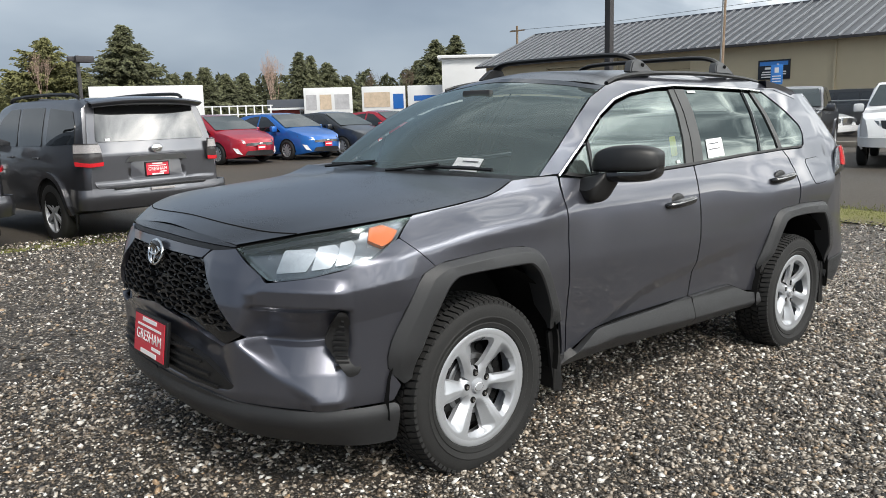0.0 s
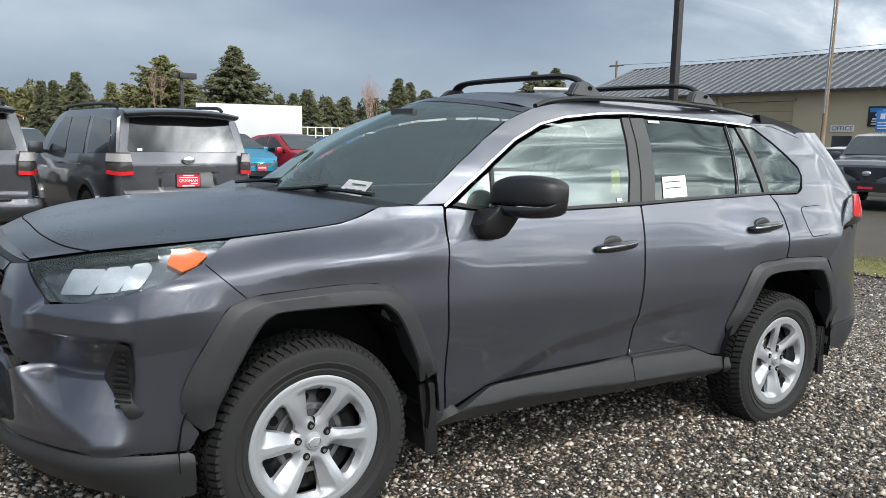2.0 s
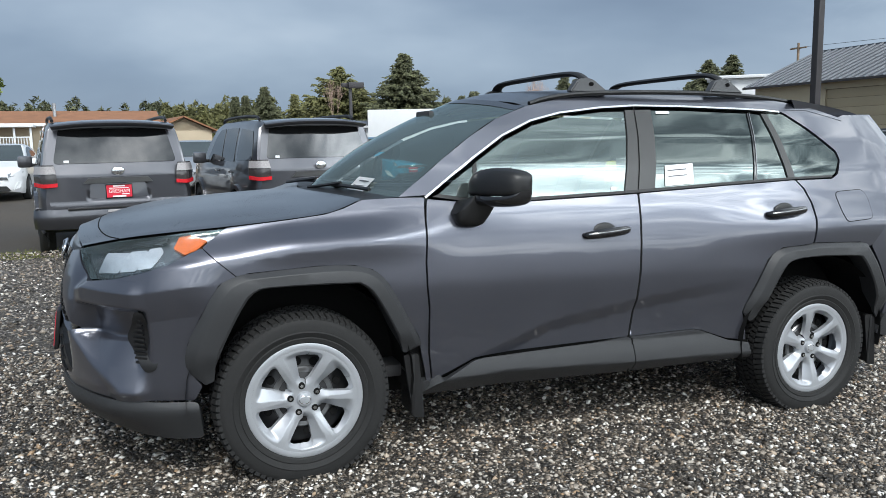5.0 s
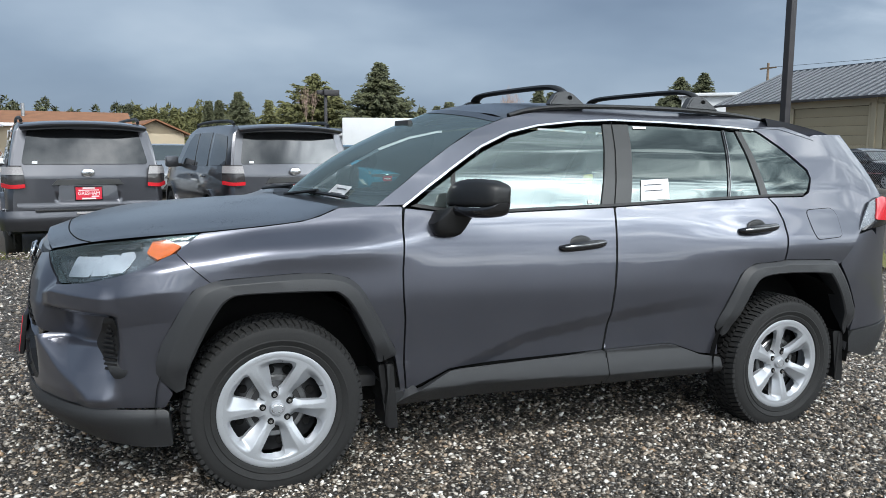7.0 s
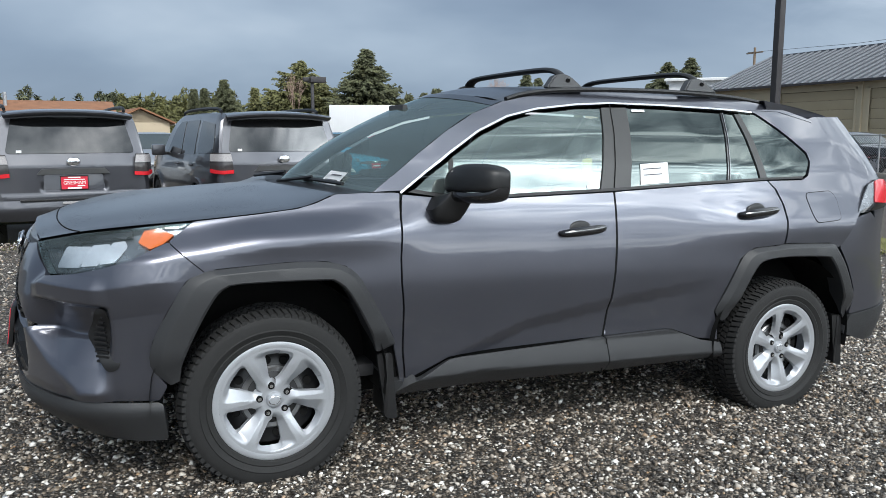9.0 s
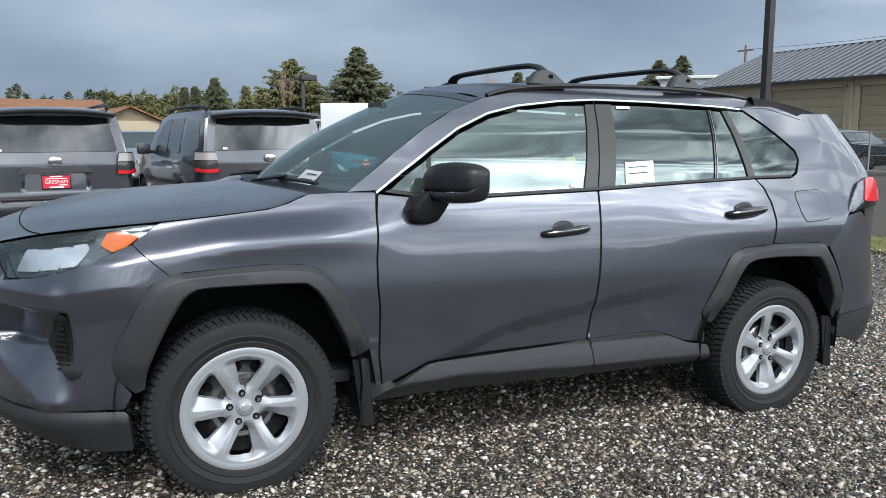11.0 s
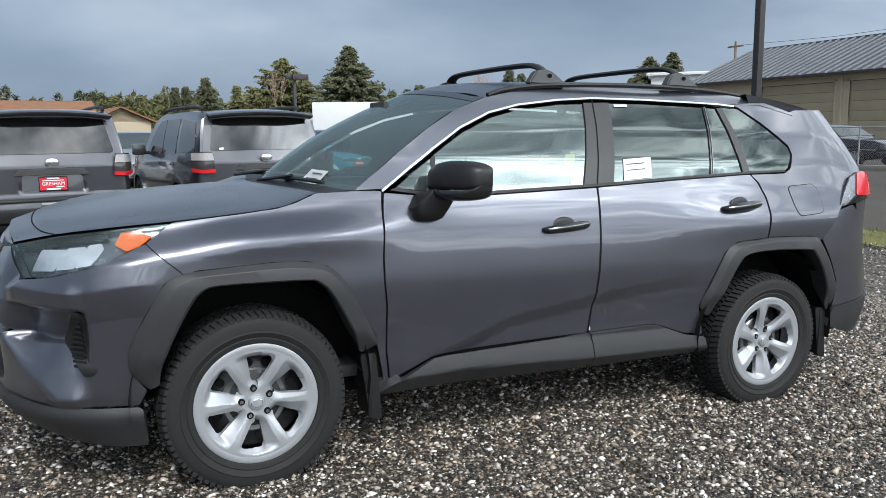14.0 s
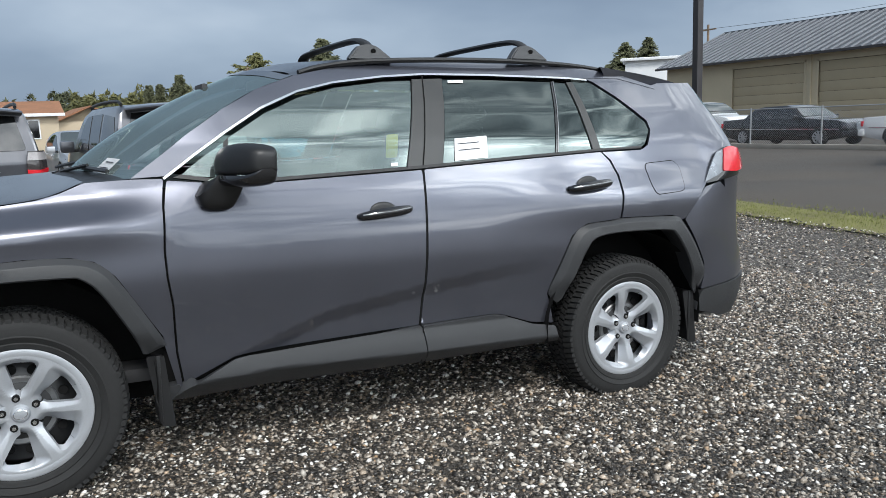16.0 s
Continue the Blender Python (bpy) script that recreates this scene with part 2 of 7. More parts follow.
def box(bm, lo, hi, bevel=0.0, m=None):
    """Adds a box between two corners to bm, with bevelled edges."""
    lo, hi = Vector(lo), Vector(hi)
    r = bmesh.ops.create_cube(bm, size=1.0, matrix=Matrix.LocRotScale((lo + hi) / 2, None, hi - lo))
    vs = r["verts"]
    if bevel:
        es = {e for v in vs for e in v.link_edges}
        r = bmesh.ops.bevel(bm, geom=list(es), offset=bevel, segments=2, affect="EDGES", profile=0.6)
        vs = list({v for f in r["faces"] for v in f.verts} | {v for v in vs if v.is_valid})
    if m is not None:
        bmesh.ops.transform(bm, matrix=m, verts=vs)
    return vs


def boxed(lo, hi, bevel=0.0, m=None):
    bm = bmesh.new()
    box(bm, lo, hi, bevel, m)
    return bm


def cyl(bm, a, b, r1, r2=None, n=12, caps=True):
    """Adds a tapered cylinder from a to b to bm."""
    a, b = Vector(a), Vector(b)
    d = b - a
    m = Matrix.Translation((a + b) / 2) @ d.to_track_quat("Z", "Y").to_matrix().to_4x4()
    r = bmesh.ops.create_cone(bm, cap_ends=caps, segments=n, radius1=r1, radius2=r1 if r2 is None else r2, depth=d.length, matrix=m)
    return r["verts"]


def tube(points, r, n=8, taper=None, flat=1.0):
    """A bmesh tube along a polyline."""
    bm = bmesh.new()
    pts = [Vector(p) for p in points]
    rings = []
    for i, p in enumerate(pts):
        d = (pts[min(i + 1, len(pts) - 1)] - pts[max(i - 1, 0)]).normalized()
        q = d.to_track_quat("Z", "Y")
        rad = r if taper is None else taper[i]
        rings.append([bm.verts.new(p + q @ Vector((rad * math.cos(a), rad * flat * math.sin(a), 0))) for a in [2 * math.pi * k / n for k in range(n)]])
    for A, B in zip(rings, rings[1:]):
        for k in range(n):
            bm.faces.new((A[k], A[(k + 1) % n], B[(k + 1) % n], B[k]))
    bm.faces.new(rings[0][::-1])
    bm.faces.new(rings[-1])
    bmesh.ops.recalc_face_normals(bm, faces=bm.faces)
    return bm


def spline(pts, n):
    """Points of a Catmull-Rom curve, n to a span."""
    p = np.array(pts, float)
    p = np.vstack([2 * p[0] - p[1], p, 2 * p[-1] - p[-2]])
    out = []
    for i in range(1, len(p) - 2):
        a, b, c, d = p[i - 1 : i + 3]
        for k in range(n):
            t = k / n
            out.append(0.5 * (2 * b + (c - a) * t + (2 * a - 5 * b + 4 * c - d) * t * t + (3 * b - a - 3 * c + d) * t**3))
    out.append(p[-2])
    return np.array(out)


def loft(curves, n=6, thick=0.0, up=False):
    """A sheet through curves of equal length, smoothed both ways."""
    g = np.array([spline(c, n) for c in curves])
    g = np.array([spline(g[:, k], n) for k in range(g.shape[1])])
    bm = bmesh.new()
    vs = [[bm.verts.new(p) for p in row] for row in g]
    for i in range(len(vs) - 1):
        for j in range(len(vs[0]) - 1):
            bm.faces.new((vs[i][j], vs[i][j + 1], vs[i + 1][j + 1], vs[i + 1][j]))
    bmesh.ops.remove_doubles(bm, verts=bm.verts, dist=1e-5)
    bmesh.ops.recalc_face_normals(bm, faces=bm.faces)
    bm.normal_update()
    if up and sum(f.normal.z * f.calc_area() for f in bm.faces) < 0:
        bmesh.ops.reverse_faces(bm, faces=bm.faces)
    if thick:
        bmesh.ops.solidify(bm, geom=list(bm.faces), thickness=thick)
    return bm


def soft(poly, r=0.02, n=4):
    """A polygon with its corners rounded."""
    out = []
    p = [np.array(q, float) for q in poly]
    for i, b in enumerate(p):
        a, c = p[i - 1], p[(i + 1) % len(p)]
        la, lc = np.linalg.norm(a - b), np.linalg.norm(c - b)
        k = min(r, 0.45 * la, 0.45 * lc)
        s, e = b + (a - b) / la * k, b + (c - b) / lc * k
        for t in [j / n for j in range(n + 1)]:
            out.append((1 - t) ** 2 * s + 2 * t * (1 - t) * b + t * t * e)
    return [tuple(q) for q in out]


def area(poly):
    return 0.5 * sum(a[0] * b[1] - b[0] * a[1] for a, b in zip(poly, poly[1:] + poly[:1]))


def shrink(poly, d):
    """A polygon moved inwards by d on every side."""
    p = [np.array(q, float) for q in poly]
    s = 1 if area(poly) > 0 else -1
    out = []
    for i, b in enumerate(p):
        e1, e2 = b - p[i - 1], p[(i + 1) % len(p)] - b
        l1, l2 = np.linalg.norm(e1), np.linalg.norm(e2)
        if l1 < 1e-9 or l2 < 1e-9:
            out.append(tuple(b))
            continue
        n1, n2 = s * np.array((-e1[1], e1[0])) / l1, s * np.array((-e2[1], e2[0])) / l2
        m = n1 + n2
        k = max(0.5, 1 + n1 @ n2)
        out.append(tuple(b + m * d / k))
    return out


def mesh_of(name, verts, faces, material, smooth=True, normals=None):
    me = bpy.data.meshes.new(name)
    me.from_pydata([tuple(v) for v in verts], [], faces)
    me.polygons.foreach_set("use_smooth", [smooth] * len(me.polygons))
    if normals is not None:
        me.normals_split_custom_set_from_vertices([tuple(v) for v in normals])
    me.materials.append(material)
    return me


SHEETS = {}


def sheet(name, poly, surf, material, parent, off=0.0, rim=0.012, step=(0.06, 0.05), label="", flip=None, lift=None):
    """A panel of a curved surface: the polygon in the surface's own two coordinates, cut fine, lifted by off, with its edges turned in by rim.
    flip: the y of a mirror plane, which makes the panel of the other side."""
    key = (name, tuple(map(tuple, poly)), surf, off, rim, step)
    if flip is not None and key in SHEETS:
        pts, nor, faces = SHEETS[key]
        return part(name, mirror_mesh(name, pts, nor, faces, flip, material), None, parent, label)
    bm = bmesh.new()
    if area(poly) < 0:
        poly = poly[::-1]
    f = bm.faces.new([bm.verts.new((p[0], p[1], 0)) for p in poly])
    bm.normal_update()
    bmesh.ops.triangulate(bm, faces=[f], ngon_method="EAR_CLIP")
    for axis in (0, 1):
        lo, hi = min(p[axis] for p in poly), max(p[axis] for p in poly)
        k = math.floor(lo / step[axis]) + 1
        no = (1, 0, 0) if axis == 0 else (0, 1, 0)
        while k * step[axis] < hi - 1e-6:
            bmesh.ops.bisect_plane(bm, geom=bm.verts[:] + bm.edges[:] + bm.faces[:], dist=1e-6, plane_co=(no[0] * k * step[axis], no[1] * k * step[axis], 0), plane_no=no)
            k += 1
    bmesh.ops.triangulate(bm, faces=[q for q in bm.faces if len(q.verts) > 4])
    bm.normal_update()
    for q in bm.faces:
        if q.normal.z < 0:
            q.normal_flip()
    bm.verts.index_update()
    A, B = np.array([v.co.x for v in bm.verts]), np.array([v.co.y for v in bm.verts])
    e_ = 0.004
    o = surf(A, B).T
    du, dv = (surf(A + e_, B) - surf(A - e_, B)).T, (surf(A, B + e_) - surf(A, B - e_)).T
    nn = np.cross(du, dv)
    nn /= np.linalg.norm(nn, axis=1)[:, None] + 1e-12
    up = np.full(len(A), float(off))
    bent = nn
    if lift is not None:
        up = up + lift(A, B)
        bent = np.cross(du + nn * (lift(A + e_, B) - lift(A - e_, B))[:, None], dv + nn * (lift(A, B + e_) - lift(A, B - e_))[:, None])
        bent /= np.linalg.norm(bent, axis=1)[:, None] + 1e-12
    pts, nor = list(o + nn * up[:, None]), list(bent)
    faces = [[v.index for v in q.verts] for q in bm.faces]
    if rim:
        for e in [e for e in bm.edges if len(e.link_faces) == 1]:
            lp = e.link_loops[0]
            a, b = lp.vert.index, lp.link_loop_next.vert.index
            k = len(pts)
            out = np.cross(pts[b] - pts[a], nor[a])
            out /= np.linalg.norm(out) + 1e-12
            for q in (a, b):
                pts.append(pts[q])
                nor.append(out)
            for q in (b, a):
                pts.append(pts[q] - nor[q] * rim)
                nor.append(out)
            faces.append([k + 1, k, k + 3, k + 2])
    bm.free()
    if flip is None:
        SHEETS[key] = (pts, nor, faces)
    me = mirror_mesh(name, pts, nor, faces, flip, material) if flip is not None else mesh_of(name, pts, faces, material, normals=nor)
    return part(name, me, None, parent, label)


def mirror_mesh(name, pts, nor, faces, y, material):
    """The panel of the other side, mirrored at the plane y."""
    P, N = np.array(pts), np.array(nor)
    P[:, 1], N[:, 1] = 2 * y - P[:, 1], -N[:, 1]
    return mesh_of(name, P, [q[::-1] for q in faces], material, normals=N)


def lathe(profile, n=48, axis_y=True, closed=False):
    """A bmesh of a profile of (radius, along) turned about the y axis."""
    bm = bmesh.new()
    rings = []
    for r, y in profile:
        rings.append([bm.verts.new((r * math.sin(2 * math.pi * k / n), y, r * math.cos(2 * math.pi * k / n))) for k in range(n)])
    pairs = list(zip(rings, rings[1:])) + ([(rings[-1], rings[0])] if closed else [])
    for A, B in pairs:
        for k in range(n):
            bm.faces.new((A[k], A[(k + 1) % n], B[(k + 1) % n], B[k]))
    bmesh.ops.remove_doubles(bm, verts=bm.verts, dist=1e-6)
    bmesh.ops.recalc_face_normals(bm, faces=bm.faces)
    return bm


def plate2d(poly, y0, y1, depth=None, bevel=0.0):
    """A bmesh slab: a polygon in the (x, z) plane between y0 and y1. depth(x, z) bows it."""
    bm = bmesh.new()
    f = bm.faces.new([bm.verts.new((p[0], y0, p[1])) for p in poly])
    r = bmesh.ops.extrude_face_region(bm, geom=[f])
    bmesh.ops.translate(bm, vec=(0, y1 - y0, 0), verts=[v for v in r["geom"] if isinstance(v, bmesh.types.BMVert)])
    bmesh.ops.recalc_face_normals(bm, faces=bm.faces)
    if bevel:
        bmesh.ops.bevel(bm, geom=[e for e in bm.edges if abs(e.verts[0].co.y - e.verts[1].co.y) < 1e-6], offset=bevel, segments=2, affect="EDGES")
    bmesh.ops.triangulate(bm, faces=[q for q in bm.faces if len(q.verts) > 4])
    if depth:
        for v in bm.verts:
            v.co.y += depth(v.co.x, v.co.z)
    return bm


def text_mesh(body, size, material, parent, m, width=None):
    """Letters in the built-in font, as a flat mesh at pose m."""
    cu = bpy.data.curves.new("letters", "FONT")
    cu.body, cu.size, cu.extrude, cu.align_x, cu.align_y = body, size, 0.0006, "CENTER", "CENTER"
    ob = bpy.data.objects.new("letters", cu)
    scene.collection.objects.link(ob)
    dg = bpy.context.evaluated_depsgraph_get()
    me = bpy.data.meshes.new_from_object(ob.evaluated_get(dg))
    bpy.data.objects.remove(ob)
    xs = [v.co.x for v in me.vertices]
    k = width / (max(xs) - min(xs)) if width else 1.0
    me.transform(m @ Matrix.Diagonal((k, 1, 1, 1)))
    me.materials.clear()
    me.materials.append(material)
    return part("lettering", me, None, parent)


def ss(a, b, x):
    """A smooth step from 0 at a to 1 at b, of a number or an array."""
    t = (x - a) / (b - a)
    t = np.clip(t, 0.0, 1.0) if isinstance(t, np.ndarray) else min(1.0, max(0.0, t))
    return t * t * (3 - 2 * t)


def ground_z(x, y):
    """The lot's height: the sloping pad round the car, level further off."""
    w = 1 - ss(5.0, 10.0, math.hypot(x - 1.3, y - 0.9))
    swale = -0.13 * ss(6.9, 8.4, y) * (1 - ss(13.0, 19.0, y)) * (1 - ss(9.0, 14.0, abs(x)))
    return (-0.0349 * x + 0.0052 * y) * w + swale

# ---- the grey car ----
YC = 0.925
CONTOUR = [(-.945, .925), (-.937, .7), (-.90, .46), (-.835, .31), (-.735, .165), (-.61, .07), (-.48, .022), (-.3, .0), (0, -.005), (.3, .005), (.55, .03), (1.0, .04), (1.6, .04), (2.1, .035), (2.4, .012), (2.69, .0), (3.0, .008), (3.2, .022), (3.42, .06), (3.57, .14), (3.645, .28), (3.675, .5), (3.69, .72), (3.695, .925)]
CP = spline(CONTOUR, 16)
CP_LEN = np.r_[0, np.cumsum(np.hypot(*np.diff(CP, axis=0).T))]
CP_U = CP_LEN - CP_LEN[np.argmin(abs(CP[:, 0]))] + CP[np.argmin(abs(CP[:, 0])), 0]
CP_T = np.gradient(CP, axis=0)
CP_T /= np.linalg.norm(CP_T, axis=1)[:, None]
CP_N = np.stack([-CP_T[:, 1], CP_T[:, 0]], 1)
U0, U1 = CP_U[0], CP_U[-1]
# round the tail the panels lean in along a calmer direction, so that the tight corner does not pucker
calm = np.array([CP_N[np.abs(CP_U - q) < .45].mean(axis=0) for q in CP_U])
keep_n = np.clip((CP_U - 2.5) / .4, 0, 1)[:, None]
CP_N = CP_N * (1 - keep_n) + calm / np.linalg.norm(calm, axis=1)[:, None] * keep_n


def table(text, blur=17):
    z, d = np.array([float(q) for q in text.split()]).reshape(-1, 2).T
    zz = np.linspace(z[0], z[-1], 400)
    dd = np.interp(zz, z, d)
    k = np.hanning(blur)
    return zz, np.convolve(np.pad(dd, blur // 2, mode="edge"), k / k.sum(), "valid")


DOOR = table(".2 .10 .33 .055 .42 .036 .50 .030 .56 .026 .64 .017 .74 .005 .80 0 .86 .003 .92 .008 .97 .015 1.03 .027 1.10 .046 1.17 .072 1.3 .115 1.45 .19 1.6 .295 1.66 .36 1.72 .5", 25)
FRONT = table(".2 .17 .27 .10 .34 .04 .40 .01 .44 0 .6 0 .75 .012 .89 .04 .95 .06 1.0 .10 1.05 .16 1.1 .25")
REAR = table(".2 .16 .3 .06 .4 .02 .5 0 .6 0 .75 .02 .95 .035 1.1 .03 1.24 .06 1.4 .165 1.6 .32 1.7 .41", 61)
HOODLINE = np.array([(-1.59, .972), (-1.067, .957), (-.807, 1.003), (-.537, 1.035), (-.3, 1.056), (-.06, 1.08), (.1, 1.1), (.18, 1.122), (.264, 1.157), (.5, 1.17)]).T


def hoodline(u):
    return np.interp(u, *HOODLINE)


def body(u, z):
    """A point of the car's left skin: u runs round the plan from the middle of the nose (it is x along the flank), z is the height."""
    top = np.interp(u, (-1.6, -.8, -.3, .6), (.97, 1.0, 1.055, 1.15))
    d = np.interp(z, *DOOR) + 0.07 * ss(-0.13, 0.0, z - top) * (1 - ss(0.08, 0.8, u))
    wf, wr = 1 - ss(-0.85, -0.45, u), ss(3.15, 3.5, u)
    d = d * (1 - wf) + np.interp(z, *FRONT) * wf
    d = d * (1 - wr) + np.interp(z, *REAR) * wr
    x, y = np.interp(u, CP_U, CP[:, 0]), np.interp(u, CP_U, CP[:, 1])
    return np.array((x + np.interp(u, CP_U, CP_N[:, 0]) * d, y + np.interp(u, CP_U, CP_N[:, 1]) * d, z + 0 * d))


suv = thing("suv", SLOPE, "dark graphite grey crossover with rain beads, parked on wet gravel", "car")


def skin(name, poly, material, off=0.0, rim=0.012, gap=0.0025, r=0.012, label="", both=True, parent=None, step=(0.06, 0.05), right_parent=None):
    p = shrink(poly, gap) if gap else poly
    p = soft(p, r, 3) if r else p
    a = sheet(name, p, body, material, parent or suv, off, rim, step, label)
    b = sheet(name, p, body, material, right_parent or parent or suv, off, rim, step, label, flip=YC) if both else None
    return a, b


# outlines on the flank
FLARE_F_OUT = [(-.385, .455), (-.455, .525), (-.447, .62), (-.395, .727), (-.326, .846), (-.263, .873), (-.225, .883), (.05, .901), (.185, .898), (.266, .878), (.332, .822), (.489, .57), (.488, .54), (.435, .515)]
FLARE_F_IN = [(-.355, .47), (-.345, .544), (-.3, .658), (-.245, .767), (-.2, .818), (-.122, .833), (.164, .834), (.224, .824), (.288, .763), (.396, .576), (.42, .518)]
FLARE_R_OUT = [(2.275, .525), (2.225, .576), (2.268, .681), (2.341, .842), (2.415, .892), (2.557, .903), (2.621, .912), (2.94, .907), (3.0, .882), (3.181, .647), (3.202, .57), (3.15, .488)]
FLARE_R_IN = [(2.3, .545), (2.36, .69), (2.408, .79), (2.466, .835), (2.628, .85), (2.879, .843), (2.943, .817), (3.056, .675), (3.125, .52)]
DLO = [(.545, 1.172), (.654, 1.253), (.772, 1.334), (.93, 1.432), (1.095, 1.503), (1.261, 1.545), (1.492, 1.577), (1.7, 1.594), (2.01, 1.599), (2.3, 1.597), (2.47, 1.594), (2.58, 1.588), (2.725, 1.503), (2.878, 1.378), (2.882, 1.34), (2.83, 1.27), (2.8, 1.25)]
BELT = [(2.54, 1.24), (2.3, 1.224), (1.6, 1.176), (.957, 1.143), (.7, 1.148)]
ROOFLINE = [(.43, 1.165), (.52, 1.235), (.63, 1.322), (.78, 1.425), (.93, 1.508), (1.10, 1.57), (1.3, 1.615), (1.5, 1.637), (1.9, 1.657), (2.3, 1.66), (2.6, 1.648), (2.8, 1.625), (3.05, 1.565)]

# bare structure behind the panels, so that no gap looks through
under = [(-.50, .34), (-.42, .45), (-.38, .5), (-.33, .66), (-.26, .8), (-.15, .86), (.2, .86), (.3, .8), (.43, .55), (.5, .36), (2.2, .33), (2.28, .55), (2.36, .75), (2.45, .87), (2.9, .87), (3.02, .8), (3.15, .5), (3.2, .35), (U1, .3), (U1, 1.1), (3.3, 1.25), (2.9, 1.25), (2.54, 1.22), (1.6, 1.16), (.95, 1.13), (.5, 1.14), (.26, 1.13), (-.06, 1.06), (-.30, 1.02), (-.42, .9), (-.5, .7)]
skin("inner_structure", under, VOID, off=-0.03, gap=0, r=0, rim=0.0)
skin("crash_beam", [(U0, .36), (-.50, .36), (-.50, .9), (-1.0, .93), (U0, .94)], VOID, off=-0.11, gap=0, r=0, rim=0.0)

# front bumper cover, with its folded corner pieces
BUMPER = [(U0, .40), (-1.037, .405), (-.767, .40), (-.43, .395), (-.40, .45), (-.46, .525), (-.452, .62), (-.40, .73), (-.33, .85), (-.262, .872), (-.392, .983), (-.437, .965), (-.517, .922), (-.627, .888), (-.747, .86), (-.907, .838), (-1.06, .945), (-1.19, .93), (-1.24, .90), (-1.02, .665), (-1.0, .64), (-1.10, .60), (-1.33, .66), (U0, .685)]
FOG = [(-.70, .642), (-.645, .75), (-.615, .742), (-.565, .55), (-.575, .52), (-.615, .508)]
INTAKE = [(U0, .585), (-1.335, .56), (-1.20, .535), (-1.03, .455), (-1.06, .40), (-1.34, .44), (U0, .455)]


FOLD = table(".40 .014 .43 .026 .52 -.012 .612 -.072 .628 -.092 .64 -.092 .70 -.062 .744 -.034 .752 .004 .760 .020 .815 .034 .83 .026 .86 .010 .92 0 1.0 0", 5)
ARM = table(".40 0 .50 0 .60 .008 .66 .016 .75 .02 .84 .018 .9 .01 .96 0")


def bumper_lift(u, z):
    """The bumper's folds: the wedge sunk under the lamp, the fin below it, and the arm beside the grille."""
    left = np.interp(z, (.44, .618, .64, .735, .80, .86), (-.747, -.975, -.99, -.95, -.96, -.90))
    w = ss(left - .05, left + .035, u) * (1 - ss(-.66, -.585, u))
    arm = ss(-1.26, -1.16, u) * (1 - ss(-1.05, -.90, u))
    low = -0.03 * ss(.66, .58, z) * (1 - ss(.47, .43, z)) * (1 - ss(-1.16, -1.02, u))
    top = .815 + .03 * ss(-.66, -.40, u)
    corner = 0.020 * np.interp(z - top, (-.115, 0, .012, .10), (0, 1, .92, 0)) * ss(-.66, -.58, u) * (1 - ss(-.46, -.30, u))
    return np.interp(z, *FOLD) * w + np.interp(z, *ARM) * arm + low + corner


for side in (None, YC):
    sheet("bumper_cover", soft(BUMPER, 0.008, 3), body, PAINT, suv, 0.0, 0.02, (0.012, 0.008), "graphite painted front bumper cover", flip=side, lift=bumper_lift)
    g = sheet("fog_trim", soft(FOG, 0.02, 3), body, BLACKP, suv, 0.004, 0.02, (0.03, 0.03), "black slatted corner vent", flip=side, lift=lambda u, z: -0.022 * ss(.53, .6, z) * (1 - ss(.68, .74, z)))
    for k in range(10):
        z = .545 + k * .0185
        a = -.655 + (.645 - z) * .10
        sheet("slat", [(a - .012 + max(0, z - .64) * .5, z), (-.607 - (z - .54) * .12, z - .004), (-.607 - (z - .54) * .12, z + .003), (a - .012 + max(0, z - .64) * .5, z + .007)], body, BLACKP, g, -0.004, 0.012, (0.05, 0.05), flip=side)
    sheet("intake_mesh", INTAKE, body, BLACKP, suv, -0.002, 0.03, (0.06, 0.03), "black lower air intake", flip=side)
    for k in range(4):
        z = .465 + k * .026
        sheet("intake_bar", [(U0, z), (-1.12 - k * .05, z - .025 + k * .012), (-1.12 - k * .05, z - .015 + k * .012), (U0, z + .010)], body, BLACKP, suv, 0.008, 0.012, (0.08, 0.05), flip=side)
    sheet("lower_lip", soft([(U0, .27), (-1.2, .265), (-.9, .255), (-.5, .235), (-.40, .235), (-.415, .385), (-.43, .393), (-.767, .397), (-1.037, .402), (-1.2, .42), (U0, .425)], 0.02, 3), body, CLAD, suv, 0.006, 0.05, (0.04, 0.012), "dark grey plastic lower bumper lip", flip=side, lift=lambda u, z: .022 * np.interp(z, (.24, .35, .372, .40), (.5, 1, .9, 0)))
